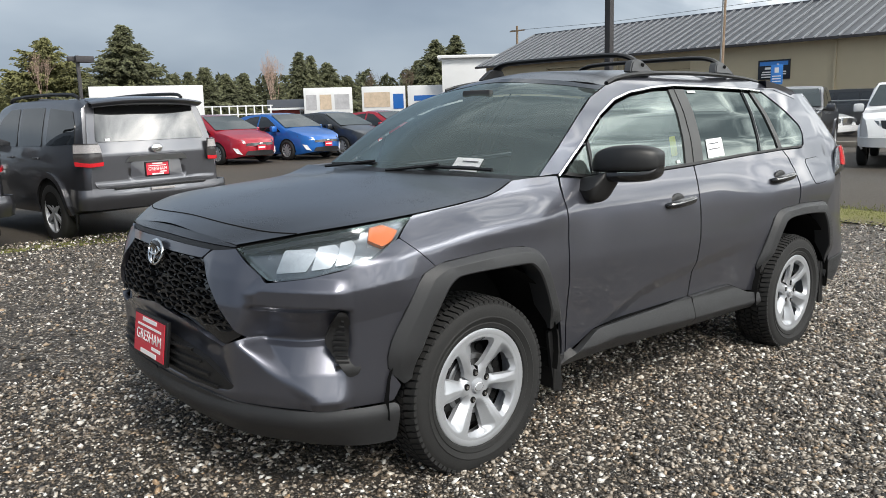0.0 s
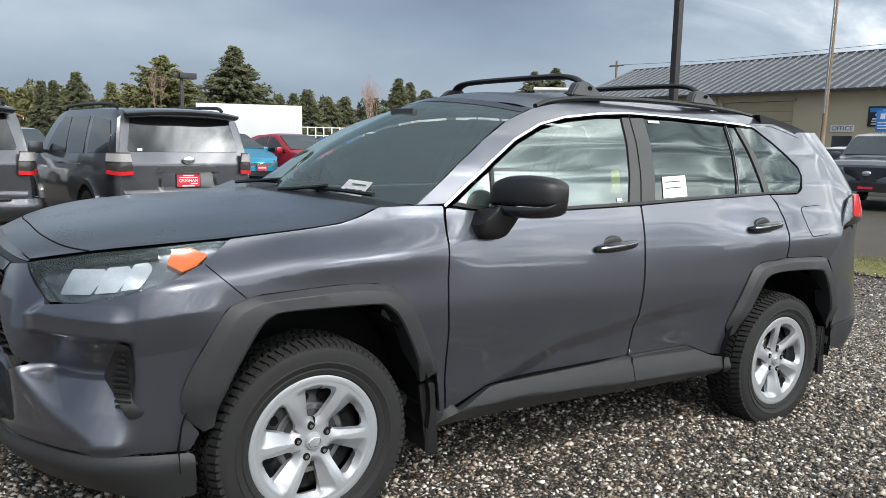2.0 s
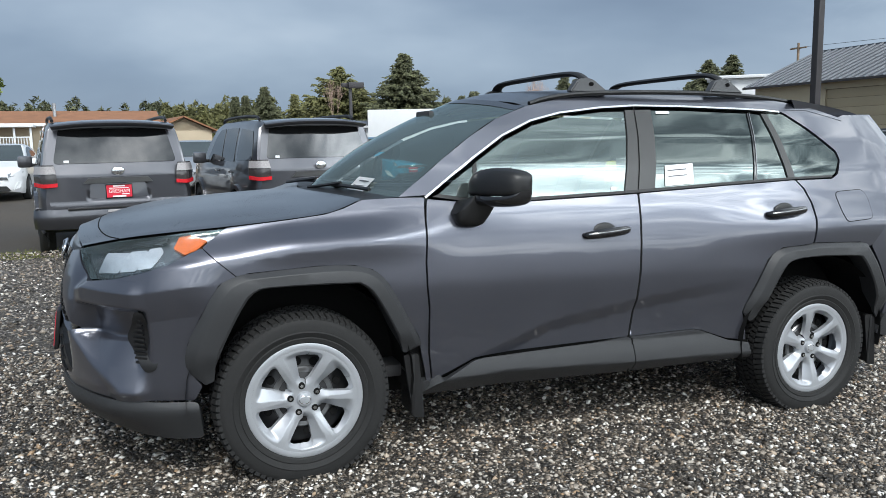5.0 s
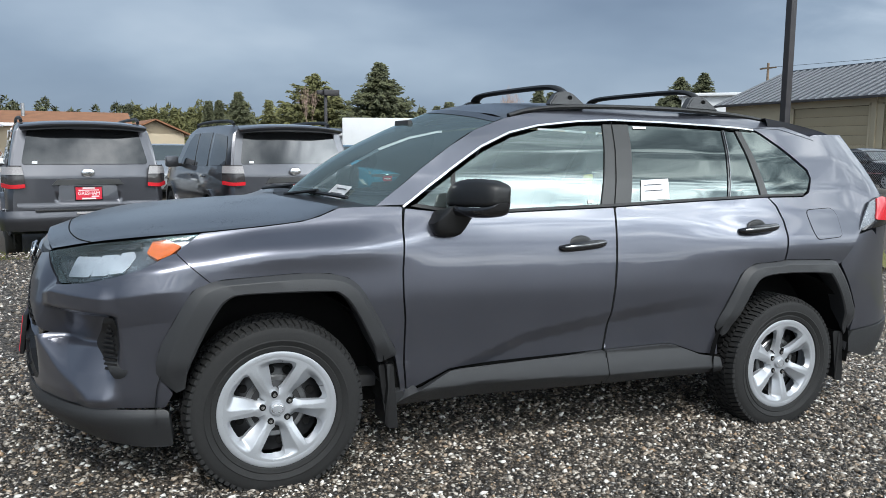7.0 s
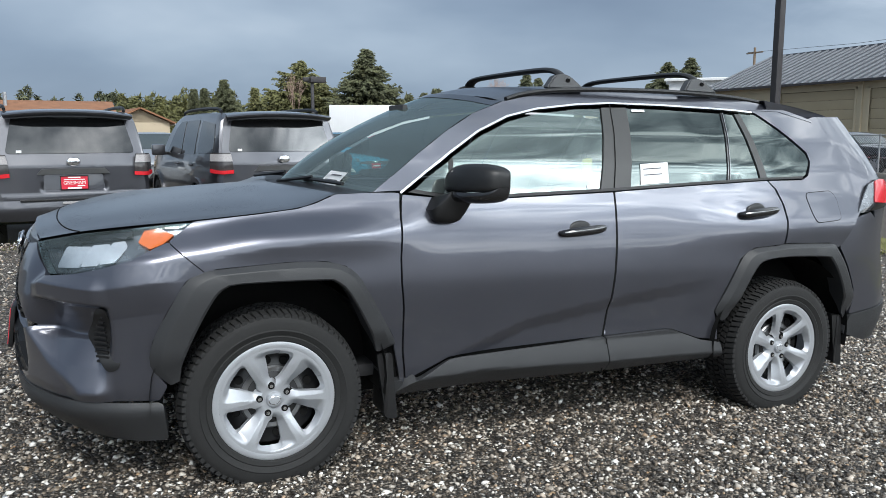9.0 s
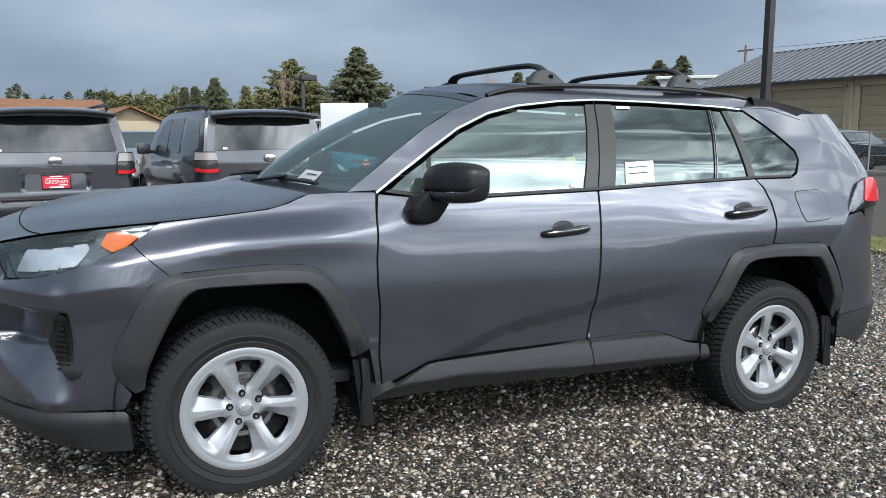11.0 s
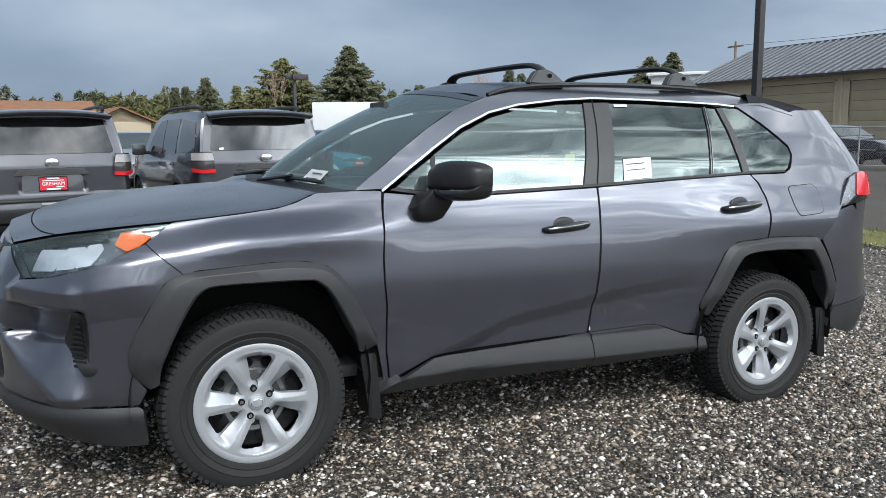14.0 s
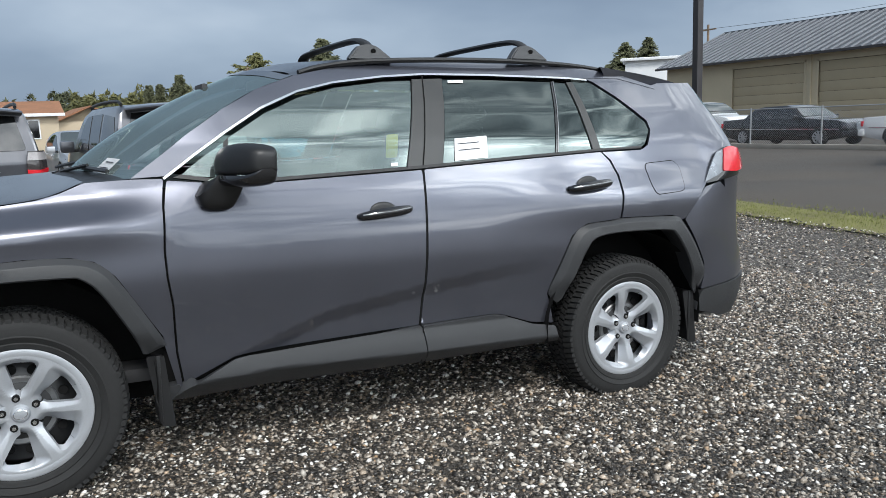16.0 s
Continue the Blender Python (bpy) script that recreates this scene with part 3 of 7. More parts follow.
# grille, with its rows of hexagons
GRILLE = [(U0, .895), (-1.24, .895), (-1.02, .66), (-1.02, .645), (-1.10, .605), (-1.33, .665), (U0, .69)]
for side in (None, YC):
    g = sheet("grille", GRILLE, body, GLOSSB, suv, -0.02, 0.03, (0.06, 0.04), "black honeycomb grille", flip=side)
    sheet("grille_bar", [(U0, .958), (-1.20, .952), (-1.062, .950), (-1.075, .938), (-1.20, .933), (U0, .938)], body, BLACKP, suv, -0.006, 0.03, (0.06, 0.04), "black slot over the grille", flip=side)
    sheet("nose_trim", soft([(U0, .937), (-1.20, .932), (-1.245, .899), (U0, .90)], .006, 2), body, PAINT, suv, .005, .03, (.06, .04), "graphite panel behind the badge", flip=side)
    sheet("nose_panel", [(U0, .959), (-1.20, .953), (-1.075, .9515), (-1.065, .956), (-1.20, .972), (-1.35, .981), (U0, .986)], body, PAINT_WET_DIMMED, suv, -.001, .02, (.06, .04), "graphite nose panel before the bonnet", flip=side)
    for k in range(7):
        z = .70 + k * .03
        lim = -1.03 - max(0, z - .66) * .92
        lo = -1.33 + max(0, .69 - z) * 3
        u = U0 + (0.046 if k % 2 else 0.0)
        while u < lim - 0.055:
            w, h = 0.092, 0.0145
            zz = z - max(0, u + 1.33) * .14
            hexa = [(u + .001, zz), (u + .024, zz + h), (u + w - .024, zz + h), (u + w - .001, zz), (u + w - .024, zz - h), (u + .024, zz - h)]
            inner = [(u + .008, zz - .002), (u + .027, zz + h - .009), (u + w - .027, zz + h - .009), (u + w - .008, zz - .002), (u + w - .027, zz - h + .001), (u + .027, zz - h + .001)]
            pts, faces = [], []
            for ring, off in ((hexa, 0.006), (inner, 0.004), (inner, -0.016)):
                for q in ring:
                    p0 = body(*q)
                    du, dv = body(q[0] + .004, q[1]) - body(q[0] - .004, q[1]), body(q[0], q[1] + .004) - body(q[0], q[1] - .004)
                    nn = np.cross(du, dv)
                    p0 = p0 + nn / np.linalg.norm(nn) * off
                    pts.append((p0[0], p0[1] if side is None else 2 * YC - p0[1], p0[2]))
            for r_ in (0, 6):
                for q in range(6):
                    f = [r_ + q, r_ + (q + 1) % 6, r_ + 6 + (q + 1) % 6, r_ + 6 + q]
                    faces.append(f if side is None else f[::-1])
            part("hexagon", mesh_of("hexagon", pts, faces, BLACKP, smooth=False), None, g)
            u += w
# oval badge, plate
nose = body(U0 + .01, .885)


def oval(rx, rz, r, y, x, z, axis="x"):
    return [(x, y + rx * math.cos(a), z + rz * math.sin(a)) if axis == "x" else (x + rx * math.cos(a), y, z + rz * math.sin(a)) for a in [2 * math.pi * k / 24 for k in range(25)]]


back = bmesh.new()
r = bmesh.ops.create_uvsphere(back, u_segments=24, v_segments=12, radius=1.0, matrix=Matrix.LocRotScale((nose[0] - .012, YC, .885), Euler((0, radians(-12), 0)), (.014, .066, .047)))
badge = part("badge", back, GLOSSB, suv, "black oval nose badge with chrome ring")
part("ring", tube([Vector((nose[0] - .02 + (p[2] - .885) * .22, p[1], p[2])) for p in oval(.066, .047, 0, YC, 0, .885)], .0055, 8), CHROME, badge)
part("ring", tube([Vector((nose[0] - .027 + (p[2] - .89) * .22, p[1], p[2])) for p in oval(.05, .018, 0, YC, 0, .896)], .0045, 6), CHROME, badge)
part("ring", tube([Vector((nose[0] - .027 + (p[2] - .885) * .22, p[1], p[2])) for p in oval(.018, .043, 0, YC, 0, .885)], .0045, 6), CHROME, badge)


def dealer_plate(parent, m):
    """A dealer's red paper plate on a black carrier, 305 by 155 mm, in its own x, z plane facing -y."""
    holder = part("plate_carrier", boxed((-.163, -.006, -.088), (.163, .012, .088), .004, m), BLACKP, parent)
    face = part("dealer_plate", boxed((-.152, -.0095, -.076), (.152, -.007, .076), 0, m), REDPLATE, holder, "red dealer plate with white lettering")
    text_mesh("GRESHAM", .06, WHITEINK, face, m @ pose(0, -.011, -.002, 90, 0, 0), .25)
    bm = bmesh.new()
    box(bm, (-.07, -.011, .056), (.07, -.0095, .072), 0, m)
    box(bm, (-.12, -.011, .034), (.12, -.0095, .043), 0, m)
    box(bm, (.03, -.011, -.045), (.12, -.0095, -.032), 0, m)
    box(bm, (-.08, -.011, -.074), (.08, -.0095, -.056), 0, m)
    part("printing", bm, WHITEINK, face, smooth=False)


dealer_plate(suv, pose(-.962, YC, .545, -6, 0, -90))

LED = mat("pale_reflector", (0.58, 0.61, 0.65), rough=0.22, metal=0.35, var=0.12, scale=25)
# headlamps: bowl, projector units, amber marker, clear cover
LAMP = [(-1.062, .949), (-.907, .843), (-.747, .863), (-.627, .892), (-.517, .926), (-.437, .97), (-.392, .99), (-.296, 1.05), (-.40, 1.045), (-.537, 1.03), (-.807, .998)]
for side in (None, YC):
    lamp = sheet("headlamp", soft(LAMP, 0.012, 3), body, mat("lamp_bowl", (0.22, 0.235, 0.255), rough=0.25, metal=0.7, var=0.3, scale=20) if side is None else MATS["lamp_bowl"], suv, -0.035, 0.0, (0.04, 0.03), "clear headlamp with amber corner marker", flip=side)
    sheet("cover", soft(shrink(LAMP, .003), 0.012, 3), body, GLASS_L, lamp, 0.002, 0.03, (0.04, 0.03), flip=side)
    sheet("amber_marker", soft([(-.51, .990), (-.46, .970), (-.415, .985), (-.37, 1.016), (-.43, 1.034), (-.49, 1.026)], .005, 3), body, ORANGE, lamp, -0.018, 0.02, (0.03, 0.03), flip=side)
    for k, (a, w) in enumerate(((-.885, .135), (-.745, .085), (-.655, .065))):
        sheet("reflector", soft([(a, .872 + k * .016), (a + w * .85, .884 + k * .018), (a + w + .028, .958 + k * .013), (a + w + .01, .972 + k * .013), (a + .026, .958 + k * .014)], .006, 2), body, LED, lamp, -0.014, 0.02, (0.02, 0.02), flip=side, lift=lambda u, z, a=a, w=w: -0.014 * (u - a) / w)
    sheet("brow", [(-1.04, .945), (-.80, .99), (-.54, 1.022), (-.54, 1.005), (-.80, .975), (-1.02, .93)], body, GLOSSB, lamp, -0.01, 0.02, (0.05, 0.03), flip=side)

# wings, doors, quarters
WING = [(-.258, .872), (-.225, .888), (.05, .906), (.19, .903), (.272, .882), (.338, .824), (.494, .573), (.497, .54), (.54, .36), (.56, .36), (.538, .5), (.53, .694), (.514, .80), (.51, .90), (.52, 1.06), (.537, 1.163), (.43, 1.163), (.264, 1.155), (.18, 1.12), (.1, 1.098), (-.06, 1.078), (-.296, 1.054), (-.39, .985)]
DOOR_F = [(.545, 1.158), (.525, 1.06), (.515, .9), (.519, .8), (.535, .694), (.543, .5), (.565, .36), (.605, .385), (.757, .454), (.812, .46), (1.569, .484), (1.58, .64), (1.592, 1.0), (1.601, 1.172), (.957, 1.14), (.7, 1.145)]
DOOR_R = [(1.575, .484), (1.942, .496), (1.99, .488), (2.138, .438), (2.262, .422), (2.245, .5), (2.22, .576), (2.262, .681), (2.335, .845), (2.412, .897), (2.557, .909), (2.603, .913), (2.62, 1.03), (2.617, 1.12), (2.59, 1.19), (2.545, 1.236), (2.3, 1.22), (1.607, 1.173), (1.598, 1.0), (1.586, .64)]
QUARTER = [(2.609, .914), (2.621, .917), (2.94, .912), (3.005, .886), (3.03, .895), (3.16, 1.03), (3.2, 1.06), (3.32, 1.20), (3.40, 1.30), (3.28, 1.42), (3.15, 1.50), (3.05, 1.56), (2.8, 1.62), (2.64, 1.604), (2.56, 1.600), (2.62, 1.578), (2.735, 1.505), (2.888, 1.385), (2.893, 1.34), (2.85, 1.266), (2.8, 1.243), (2.55, 1.234), (2.597, 1.192), (2.624, 1.12), (2.627, 1.03)]


def flank_lift(u, z):
    """The folds of the doors: the swept-up lower crease and the haunch over the rear wheel."""
    line = np.interp(u, (.6, 1.14, 1.58, 2.1, 2.4), (.40, .603, .675, .74, .77))
    low = -0.30 * np.minimum(0.06, np.maximum(0, line - z)) * (1 - ss(1.75, 2.25, u)) * ss(.60, 1.0, u)
    haunch = 0.022 * ss(1.8, 2.6, u) * np.exp(-((z - 1.0) / .10) ** 2)
    wing = 0.016 * (1 - ss(.2, .7, u)) * ss(-.32, .0, u) * np.exp(-((z - .99) / .06) ** 2)
    return low + haunch + wing


def sill_lift(u, z):
    """The sill's shelf: it leans out to a ridge, below which the face turns under."""
    ridge = np.interp(u, (.5, .9, 1.6, 2.3), (.375, .398, .376, .37))
    return np.interp(z - ridge, (-.10, 0, .006, .10), (-.026, .036, .035, 0))


def flare(out, inn, side):
    """A wheel-arch flare: chamfered outside, a broad face, and a lip turned in round the wheel."""
    def even(line, n=44):
        p = spline(line, 4)
        d = np.r_[0, np.cumsum(np.hypot(*np.diff(p, axis=0).T))]
        return np.stack([np.interp(np.linspace(0, d[-1], n), d, p[:, k]) for k in (0, 1)], 1)
    a, b = even(out), even(inn)
    a = a + (a - b) / np.linalg.norm(a - b, axis=1)[:, None] * .0035
    bm = bmesh.new()
    rows = []
    for t, off in ((0, -.006), (0, .008), (.30, .031), (.36, .033), (.92, .036), (1, .030), (1.0, -.06)):
        q = a * (1 - t) + b * t
        e_ = .004
        P = body(q[:, 0], q[:, 1]).T
        nn = np.cross((body(q[:, 0] + e_, q[:, 1]) - body(q[:, 0] - e_, q[:, 1])).T, (body(q[:, 0], q[:, 1] + e_) - body(q[:, 0], q[:, 1] - e_)).T)
        end = np.clip(np.minimum(np.arange(44), 43 - np.arange(44)) / 4, .15, 1)
        P = P + (nn / np.linalg.norm(nn, axis=1)[:, None]) * (off * end)[:, None]
        rows.append([bm.verts.new((p[0], p[1] if side is None else 2 * YC - p[1], p[2])) for p in P])
    for A, B in zip(rows, rows[1:]):
        for k in range(len(A) - 1):
            bm.faces.new((A[k], A[k + 1], B[k + 1], B[k]))
    for k in (0, -1):
        bm.faces.new([r_[k] for r_ in rows])
    bmesh.ops.recalc_face_normals(bm, faces=bm.faces)
    return part("arch_flare", bm, CLAD, suv, "dark grey plastic wheel-arch flare", sharp=22)


for side in (None, YC):
    sheet("front_wing", soft(shrink(WING, .0008), .008, 3), body, PAINT, suv, 0, .014, (.03, .018), flip=side, lift=flank_lift)
    sheet("front_door", soft(shrink(DOOR_F, .0025), .008, 3), body, PAINT, suv, 0, .014, (.03, .018), flip=side, lift=flank_lift)
    sheet("rear_door", soft(shrink(DOOR_R, .0025), .008, 3), body, PAINT, suv, 0, .014, (.03, .018), flip=side, lift=flank_lift)
    sheet("rear_quarter", soft(shrink(QUARTER, .0025), .008, 3), body, PAINT, suv, 0, .014, (.03, .018), flip=side, lift=flank_lift)
    cap = sheet("fuel_flap", soft([(2.8, 1.172), (3.0, 1.184), (3.035, 1.15), (3.027, 1.04), (3.0, 1.03), (2.835, 1.019), (2.815, 1.06)], .03, 4), body, PAINT, suv, .0022, .006, (.02, .02), lift=flank_lift, flip=side) if side is None else None
    if cap:
        sheet("flap_seam", shrink(soft([(2.8, 1.172), (3.0, 1.184), (3.035, 1.15), (3.027, 1.04), (3.0, 1.03), (2.835, 1.019), (2.815, 1.06)], .03, 4), -.0035), body, VOID, cap, .0009, .003, (.02, .02), lift=flank_lift)
    # cladding: wheel-arch flares and sill
    for out, inn in ((FLARE_F_OUT, FLARE_F_IN), (FLARE_R_OUT, FLARE_R_IN)):
        flare(out, inn, side)
    SILL_F = [(.50, .30), (.56, .356), (.605, .383), (.757, .452), (.812, .4585), (1.574, .4835), (1.60, .31)]
    SILL_R = [(1.604, .31), (1.579, .4835), (1.942, .4955), (1.99, .4875), (2.138, .4365), (2.262, .419), (2.285, .34)]
    sheet("sill_gap", [(1.574, .31), (1.580, .31), (1.579, .478), (1.574, .478)], body, VOID, suv, .0125, .002, (.05, .05), flip=side)
    sheet("door_gap", [(1.5695, .484), (1.5755, .484), (1.5865, .64), (1.5985, 1.0), (1.6075, 1.172), (1.6015, 1.172), (1.592, 1.0), (1.5805, .64)], body, VOID, suv, -.0015, .002, (.05, .05), flip=side, lift=flank_lift)
    sheet("sill_cladding", soft(SILL_F, .01, 2), body, CLAD, suv, .004, .04, (.06, .012), "dark grey plastic sill cladding", flip=side, lift=sill_lift)
    sheet("sill_cladding", soft(SILL_R, .01, 2), body, CLAD, suv, .004, .04, (.06, .012), flip=side, lift=sill_lift)
    sheet("sill_end", [(.485, .33), (.50, .37), (.545, .375), (.555, .345), (.50, .30)], body, CLAD, suv, .008, .04, (.06, .03), flip=side)
    # roof side and pillars
    band = DLO[:11] + [(2.6, 1.598), (2.8, 1.60), (3.05, 1.55)] + ROOFLINE[::-1]
    sheet("roof_side", band, body, PAINT, suv, .002, .02, (.04, .025), flip=side)
    line = np.array([(.535, 1.164)] + DLO[1:12])
    tang = np.gradient(line, axis=0)
    tang /= np.linalg.norm(tang, axis=1)[:, None]
    chrome = [tuple(q) for q in line] + [tuple(q) for q in (line + np.stack([tang[:, 1], -tang[:, 0]], 1) * .0085)[::-1]]
    sheet("window_chrome", chrome, body, CHROME, suv, .008, .012, (.06, .05), "bright chrome strip over the side windows", flip=side)
    WIN = [(.575, 1.172), (.67, 1.238), (.787, 1.317), (.943, 1.413), (1.103, 1.484), (1.267, 1.527), (1.494, 1.559), (1.7, 1.575), (2.01, 1.581), (2.3, 1.579), (2.46, 1.574), (2.59, 1.545), (2.71, 1.498), (2.858, 1.38), (2.872, 1.315), (2.84, 1.272), (2.79, 1.257), (2.54, 1.245), (2.3, 1.23), (1.6, 1.183), (.957, 1.15), (.7, 1.154)]
    sheet("belt_seal", [(.57, 1.164), (.7, 1.147), (.957, 1.142), (1.6, 1.175), (2.3, 1.222), (2.54, 1.238), (2.8, 1.248), (2.8, 1.259), (2.54, 1.249), (2.3, 1.234), (1.6, 1.188), (.957, 1.155), (.7, 1.16), (.6, 1.176)], body, BLACKP, suv, .006, .014, (.06, .05), flip=side)
    sheet("pillar_cover", [(1.53, 1.18), (1.70, 1.188), (1.793, 1.574), (1.64, 1.567)], body, PILLAR, suv, .003, .012, (.05, .04), "black film on the centre pillar", flip=side)
    sheet("door_seam", [(1.6, 1.178), (1.606, 1.178), (1.702, 1.59), (1.696, 1.59)], body, VOID, suv, .0045, .004, (.05, .05), flip=side)
    FG = [(.775, 1.158), (.957, 1.152), (1.527, 1.18), (1.635, 1.564), (1.494, 1.556), (1.267, 1.524), (1.103, 1.481), (.943, 1.41), (.787, 1.314)]
    FQ = [(.60, 1.176), (.757, 1.16), (.768, 1.298), (.67, 1.232)]
    RG = [(1.706, 1.192), (2.287, 1.233), (2.357, 1.574), (2.01, 1.578), (1.797, 1.574)]
    RQ = [(2.302, 1.234), (2.498, 1.246), (2.45, 1.57), (2.374, 1.574)]
    QG = [(2.545, 1.25), (2.79, 1.261), (2.826, 1.280), (2.870, 1.342), (2.864, 1.372), (2.710, 1.492), (2.60, 1.562), (2.50, 1.575)]
    sheet("front_glass", FG, body, GLASS_S, suv, -.004, .0, (.06, .03), flip=side)
    sheet("front_quarter_glass", FQ, body, GLASS_S, suv, -.004, .0, (.06, .03), flip=side)
    sheet("rear_glass", RG, body, GLASS_P, suv, -.004, .0, (.06, .03), "dark privacy glass", flip=side)
    sheet("rear_door_light", RQ, body, GLASS_P, suv, -.004, .0, (.06, .03), flip=side)
    sheet("quarter_glass", shrink(QG, -.012), body, GLASS_P, suv, -.002, .006, (.06, .03), "dark privacy glass", flip=side)
    sheet("mirror_post", [(.757, 1.16), (.775, 1.158), (.787, 1.314), (.768, 1.298)], body, BLACKP, suv, .002, .01, (.05, .05), flip=side)
    sheet("glass_divider", [(2.288, 1.234), (2.301, 1.234), (2.373, 1.574), (2.358, 1.574)], body, GLOSSB, suv, .002, .01, (.05, .05), flip=side)
    sheet("glass_divider", [(2.298, 1.234), (2.3015, 1.234), (2.373, 1.574), (2.369, 1.574)], body, SATIN, suv, .006, .006, (.05, .05), flip=side)
    sheet("rear_pillar", [(2.50, 1.245), (2.545, 1.248), (2.49, 1.572), (2.452, 1.573)], body, PILLAR, suv, .003, .012, (.05, .04), flip=side)

# bonnet, windscreen, roof
def both_ways(curves):
    """Half a car's curves, from the left edge to the middle, made whole."""
    return curves + [[(p[0], 2 * YC - p[1], p[2]) for p in c] for c in curves[:-1][::-1]]


edge_u = [-1.067, -.807, -.537, -.3, -.06, .1, .18, .264]
E_ = [body(u, hoodline(u)) + np.array((0, .004, .002)) for u in edge_u]
front_m = [body(-1.30, .975), body(U0 + .005, .982)]
rear_m = [np.array((.225, .52, 1.155)), np.array((.15, .925, 1.158))]
hood_curves = [E_]
for k, dy in ((0, .1), (1, .45), (2, 1.0)):
    row = []
    for i, p in enumerate(E_):
        s = i / (len(E_) - 1)
        a0, b0 = (E_[0] * (1 - dy) + front_m[1] * dy), (E_[-1] * (1 - dy) + rear_m[1] * dy)
        if dy == .45:
            a0, b0 = front_m[0], rear_m[0]
        sx = (p[0] - E_[0][0]) / (E_[-1][0] - E_[0][0])
        x = a0[0] * (1 - sx) + b0[0] * sx
        y = (p[1] * (1 - dy) + YC * dy)
        if dy == .45:
            y = p[1] * .55 + YC * .45
        crown = {.1: .014, .45: .046, 1.0: .05}[dy] * math.sin(math.pi * min(1, sx * 1.02 + .02)) ** .55
        z = (p[2] * (1 - dy) + (a0[2] * (1 - sx) + b0[2] * sx) * dy) + crown * (1 - .45 * sx)
        row.append(np.array((x, y, z)))
    hood_curves.append(row)
hood_curves = both_ways(hood_curves)
hood_bm = loft(hood_curves, 7, up=True)
part("bonnet", hood_bm.copy(), PAINT_WET_DIMMED, suv, "graphite bonnet beaded with rain", sharp=80)
part("bonnet_shut_line", loft(both_ways([[np.array(q) + np.array((0, .003 if q[1] < YC else -.003, -.012)) for q in c] for c in hood_curves[:4]]), 3), VOID, suv)
# the seam between the bonnet and the painted nose panel before it
hood_tree = BVHTree.FromBMesh(hood_bm)
edge_pt = body(-.815, hoodline(-.815))
seam = []
for k in range(41):
    w = -1 + k / 20
    x, y = -.775 + (edge_pt[0] + .775) * abs(w) ** 3, YC + w * (YC - edge_pt[1] - .006)
    hit_at = hood_tree.ray_cast(Vector((x, y, 2)), Vector((0, 0, -1)))[0]
    if hit_at:
        seam.append(hit_at)
part("nose_seam", tube(seam, .0028, 6), VOID, suv)
hood_bm.free()
A_edge = [body(u, z) + np.array((0, .006, .0)) for u, z in ROOFLINE[:6]]
W_mid = [np.array((.325, .5, 1.152)), np.array((.43, .52, 1.250)), np.array((.56, .54, 1.36)), np.array((.74, .56, 1.462)), np.array((.91, .57, 1.545)), np.array((1.05, .58, 1.602))]
W_cen = [np.array((.20, .925, 1.158)), np.array((.32, .925, 1.262)), np.array((.48, .925, 1.372)), np.array((.68, .925, 1.482)), np.array((.86, .925, 1.566)), np.array((1.0, .925, 1.622))]
part("windscreen", loft(both_ways([A_edge, W_mid, W_cen]), 6, up=True), GLASS_F, suv, "clear tinted windscreen", sharp=80)
part("windscreen_band", loft(both_ways([[c[-2] * .35 + c[-1] * .65 + np.array((0, 0, .003)), c[-1] + np.array((.0, 0, .004))] for c in (A_edge, W_mid, W_cen)]), 6), GLOSSB, suv, sharp=80)
cowl = [[E_[-1] + np.array((-.02, .01, -.012)), A_edge[0] + np.array((.03, .01, -.002))], [np.array((.20, .5, 1.138)), W_mid[0] + np.array((.04, 0, .022))], [np.array((.12, .925, 1.140)), W_cen[0] + np.array((.04, 0, .022))]]
part("cowl", loft(both_ways(cowl), 5), BLACKP, suv, "black cowl under the windscreen", sharp=80)
R_edge = [body(u, z) + np.array((0, .004, .0)) for u, z in ROOFLINE[5:]]
n_r = len(R_edge)
R_in = [p + np.array((-.02, .10, .022)) for p in R_edge]
R_mid = [np.array((p[0] - .05, .6, p[2] + .036)) for p in R_edge]
R_cen = [np.array((p[0] - (.10 if i < 2 else .0), .925, p[2] + .052 - (.0 if i < n_r - 2 else .004))) for i, p in enumerate(R_edge)]
roof = loft(both_ways([R_edge, R_in, R_mid, R_cen]), 5, up=True)
part("roof", roof, PAINT_WET_DIMMED, suv, "graphite roof panel", sharp=80)
# tail: spoiler, tailgate, rear bumper, lamps
spo = [[(2.68, .295, 1.656), (2.95, .312, 1.630), (3.18, .345, 1.602), (3.25, .37, 1.586), (3.23, .37, 1.540), (2.80, .32, 1.550)], [(2.85, .6, 1.668), (3.08, .6, 1.65), (3.32, .6, 1.622), (3.38, .6, 1.606), (3.32, .6, 1.575), (3.0, .6, 1.57)], [(2.85, .925, 1.682), (3.1, .925, 1.67), (3.4, .925, 1.648), (3.44, .925, 1.634), (3.36, .925, 1.61), (3.0, .925, 1.6)]]
spo_bm = loft(both_ways([c + c[:1] for c in spo]), 5)
bmesh.ops.holes_fill(spo_bm, edges=[e for e in spo_bm.edges if e.is_boundary], sides=0)
bmesh.ops.recalc_face_normals(spo_bm, faces=spo_bm.faces)
part("roof_spoiler", spo_bm, PAINT, suv, "graphite roof spoiler", sharp=50)
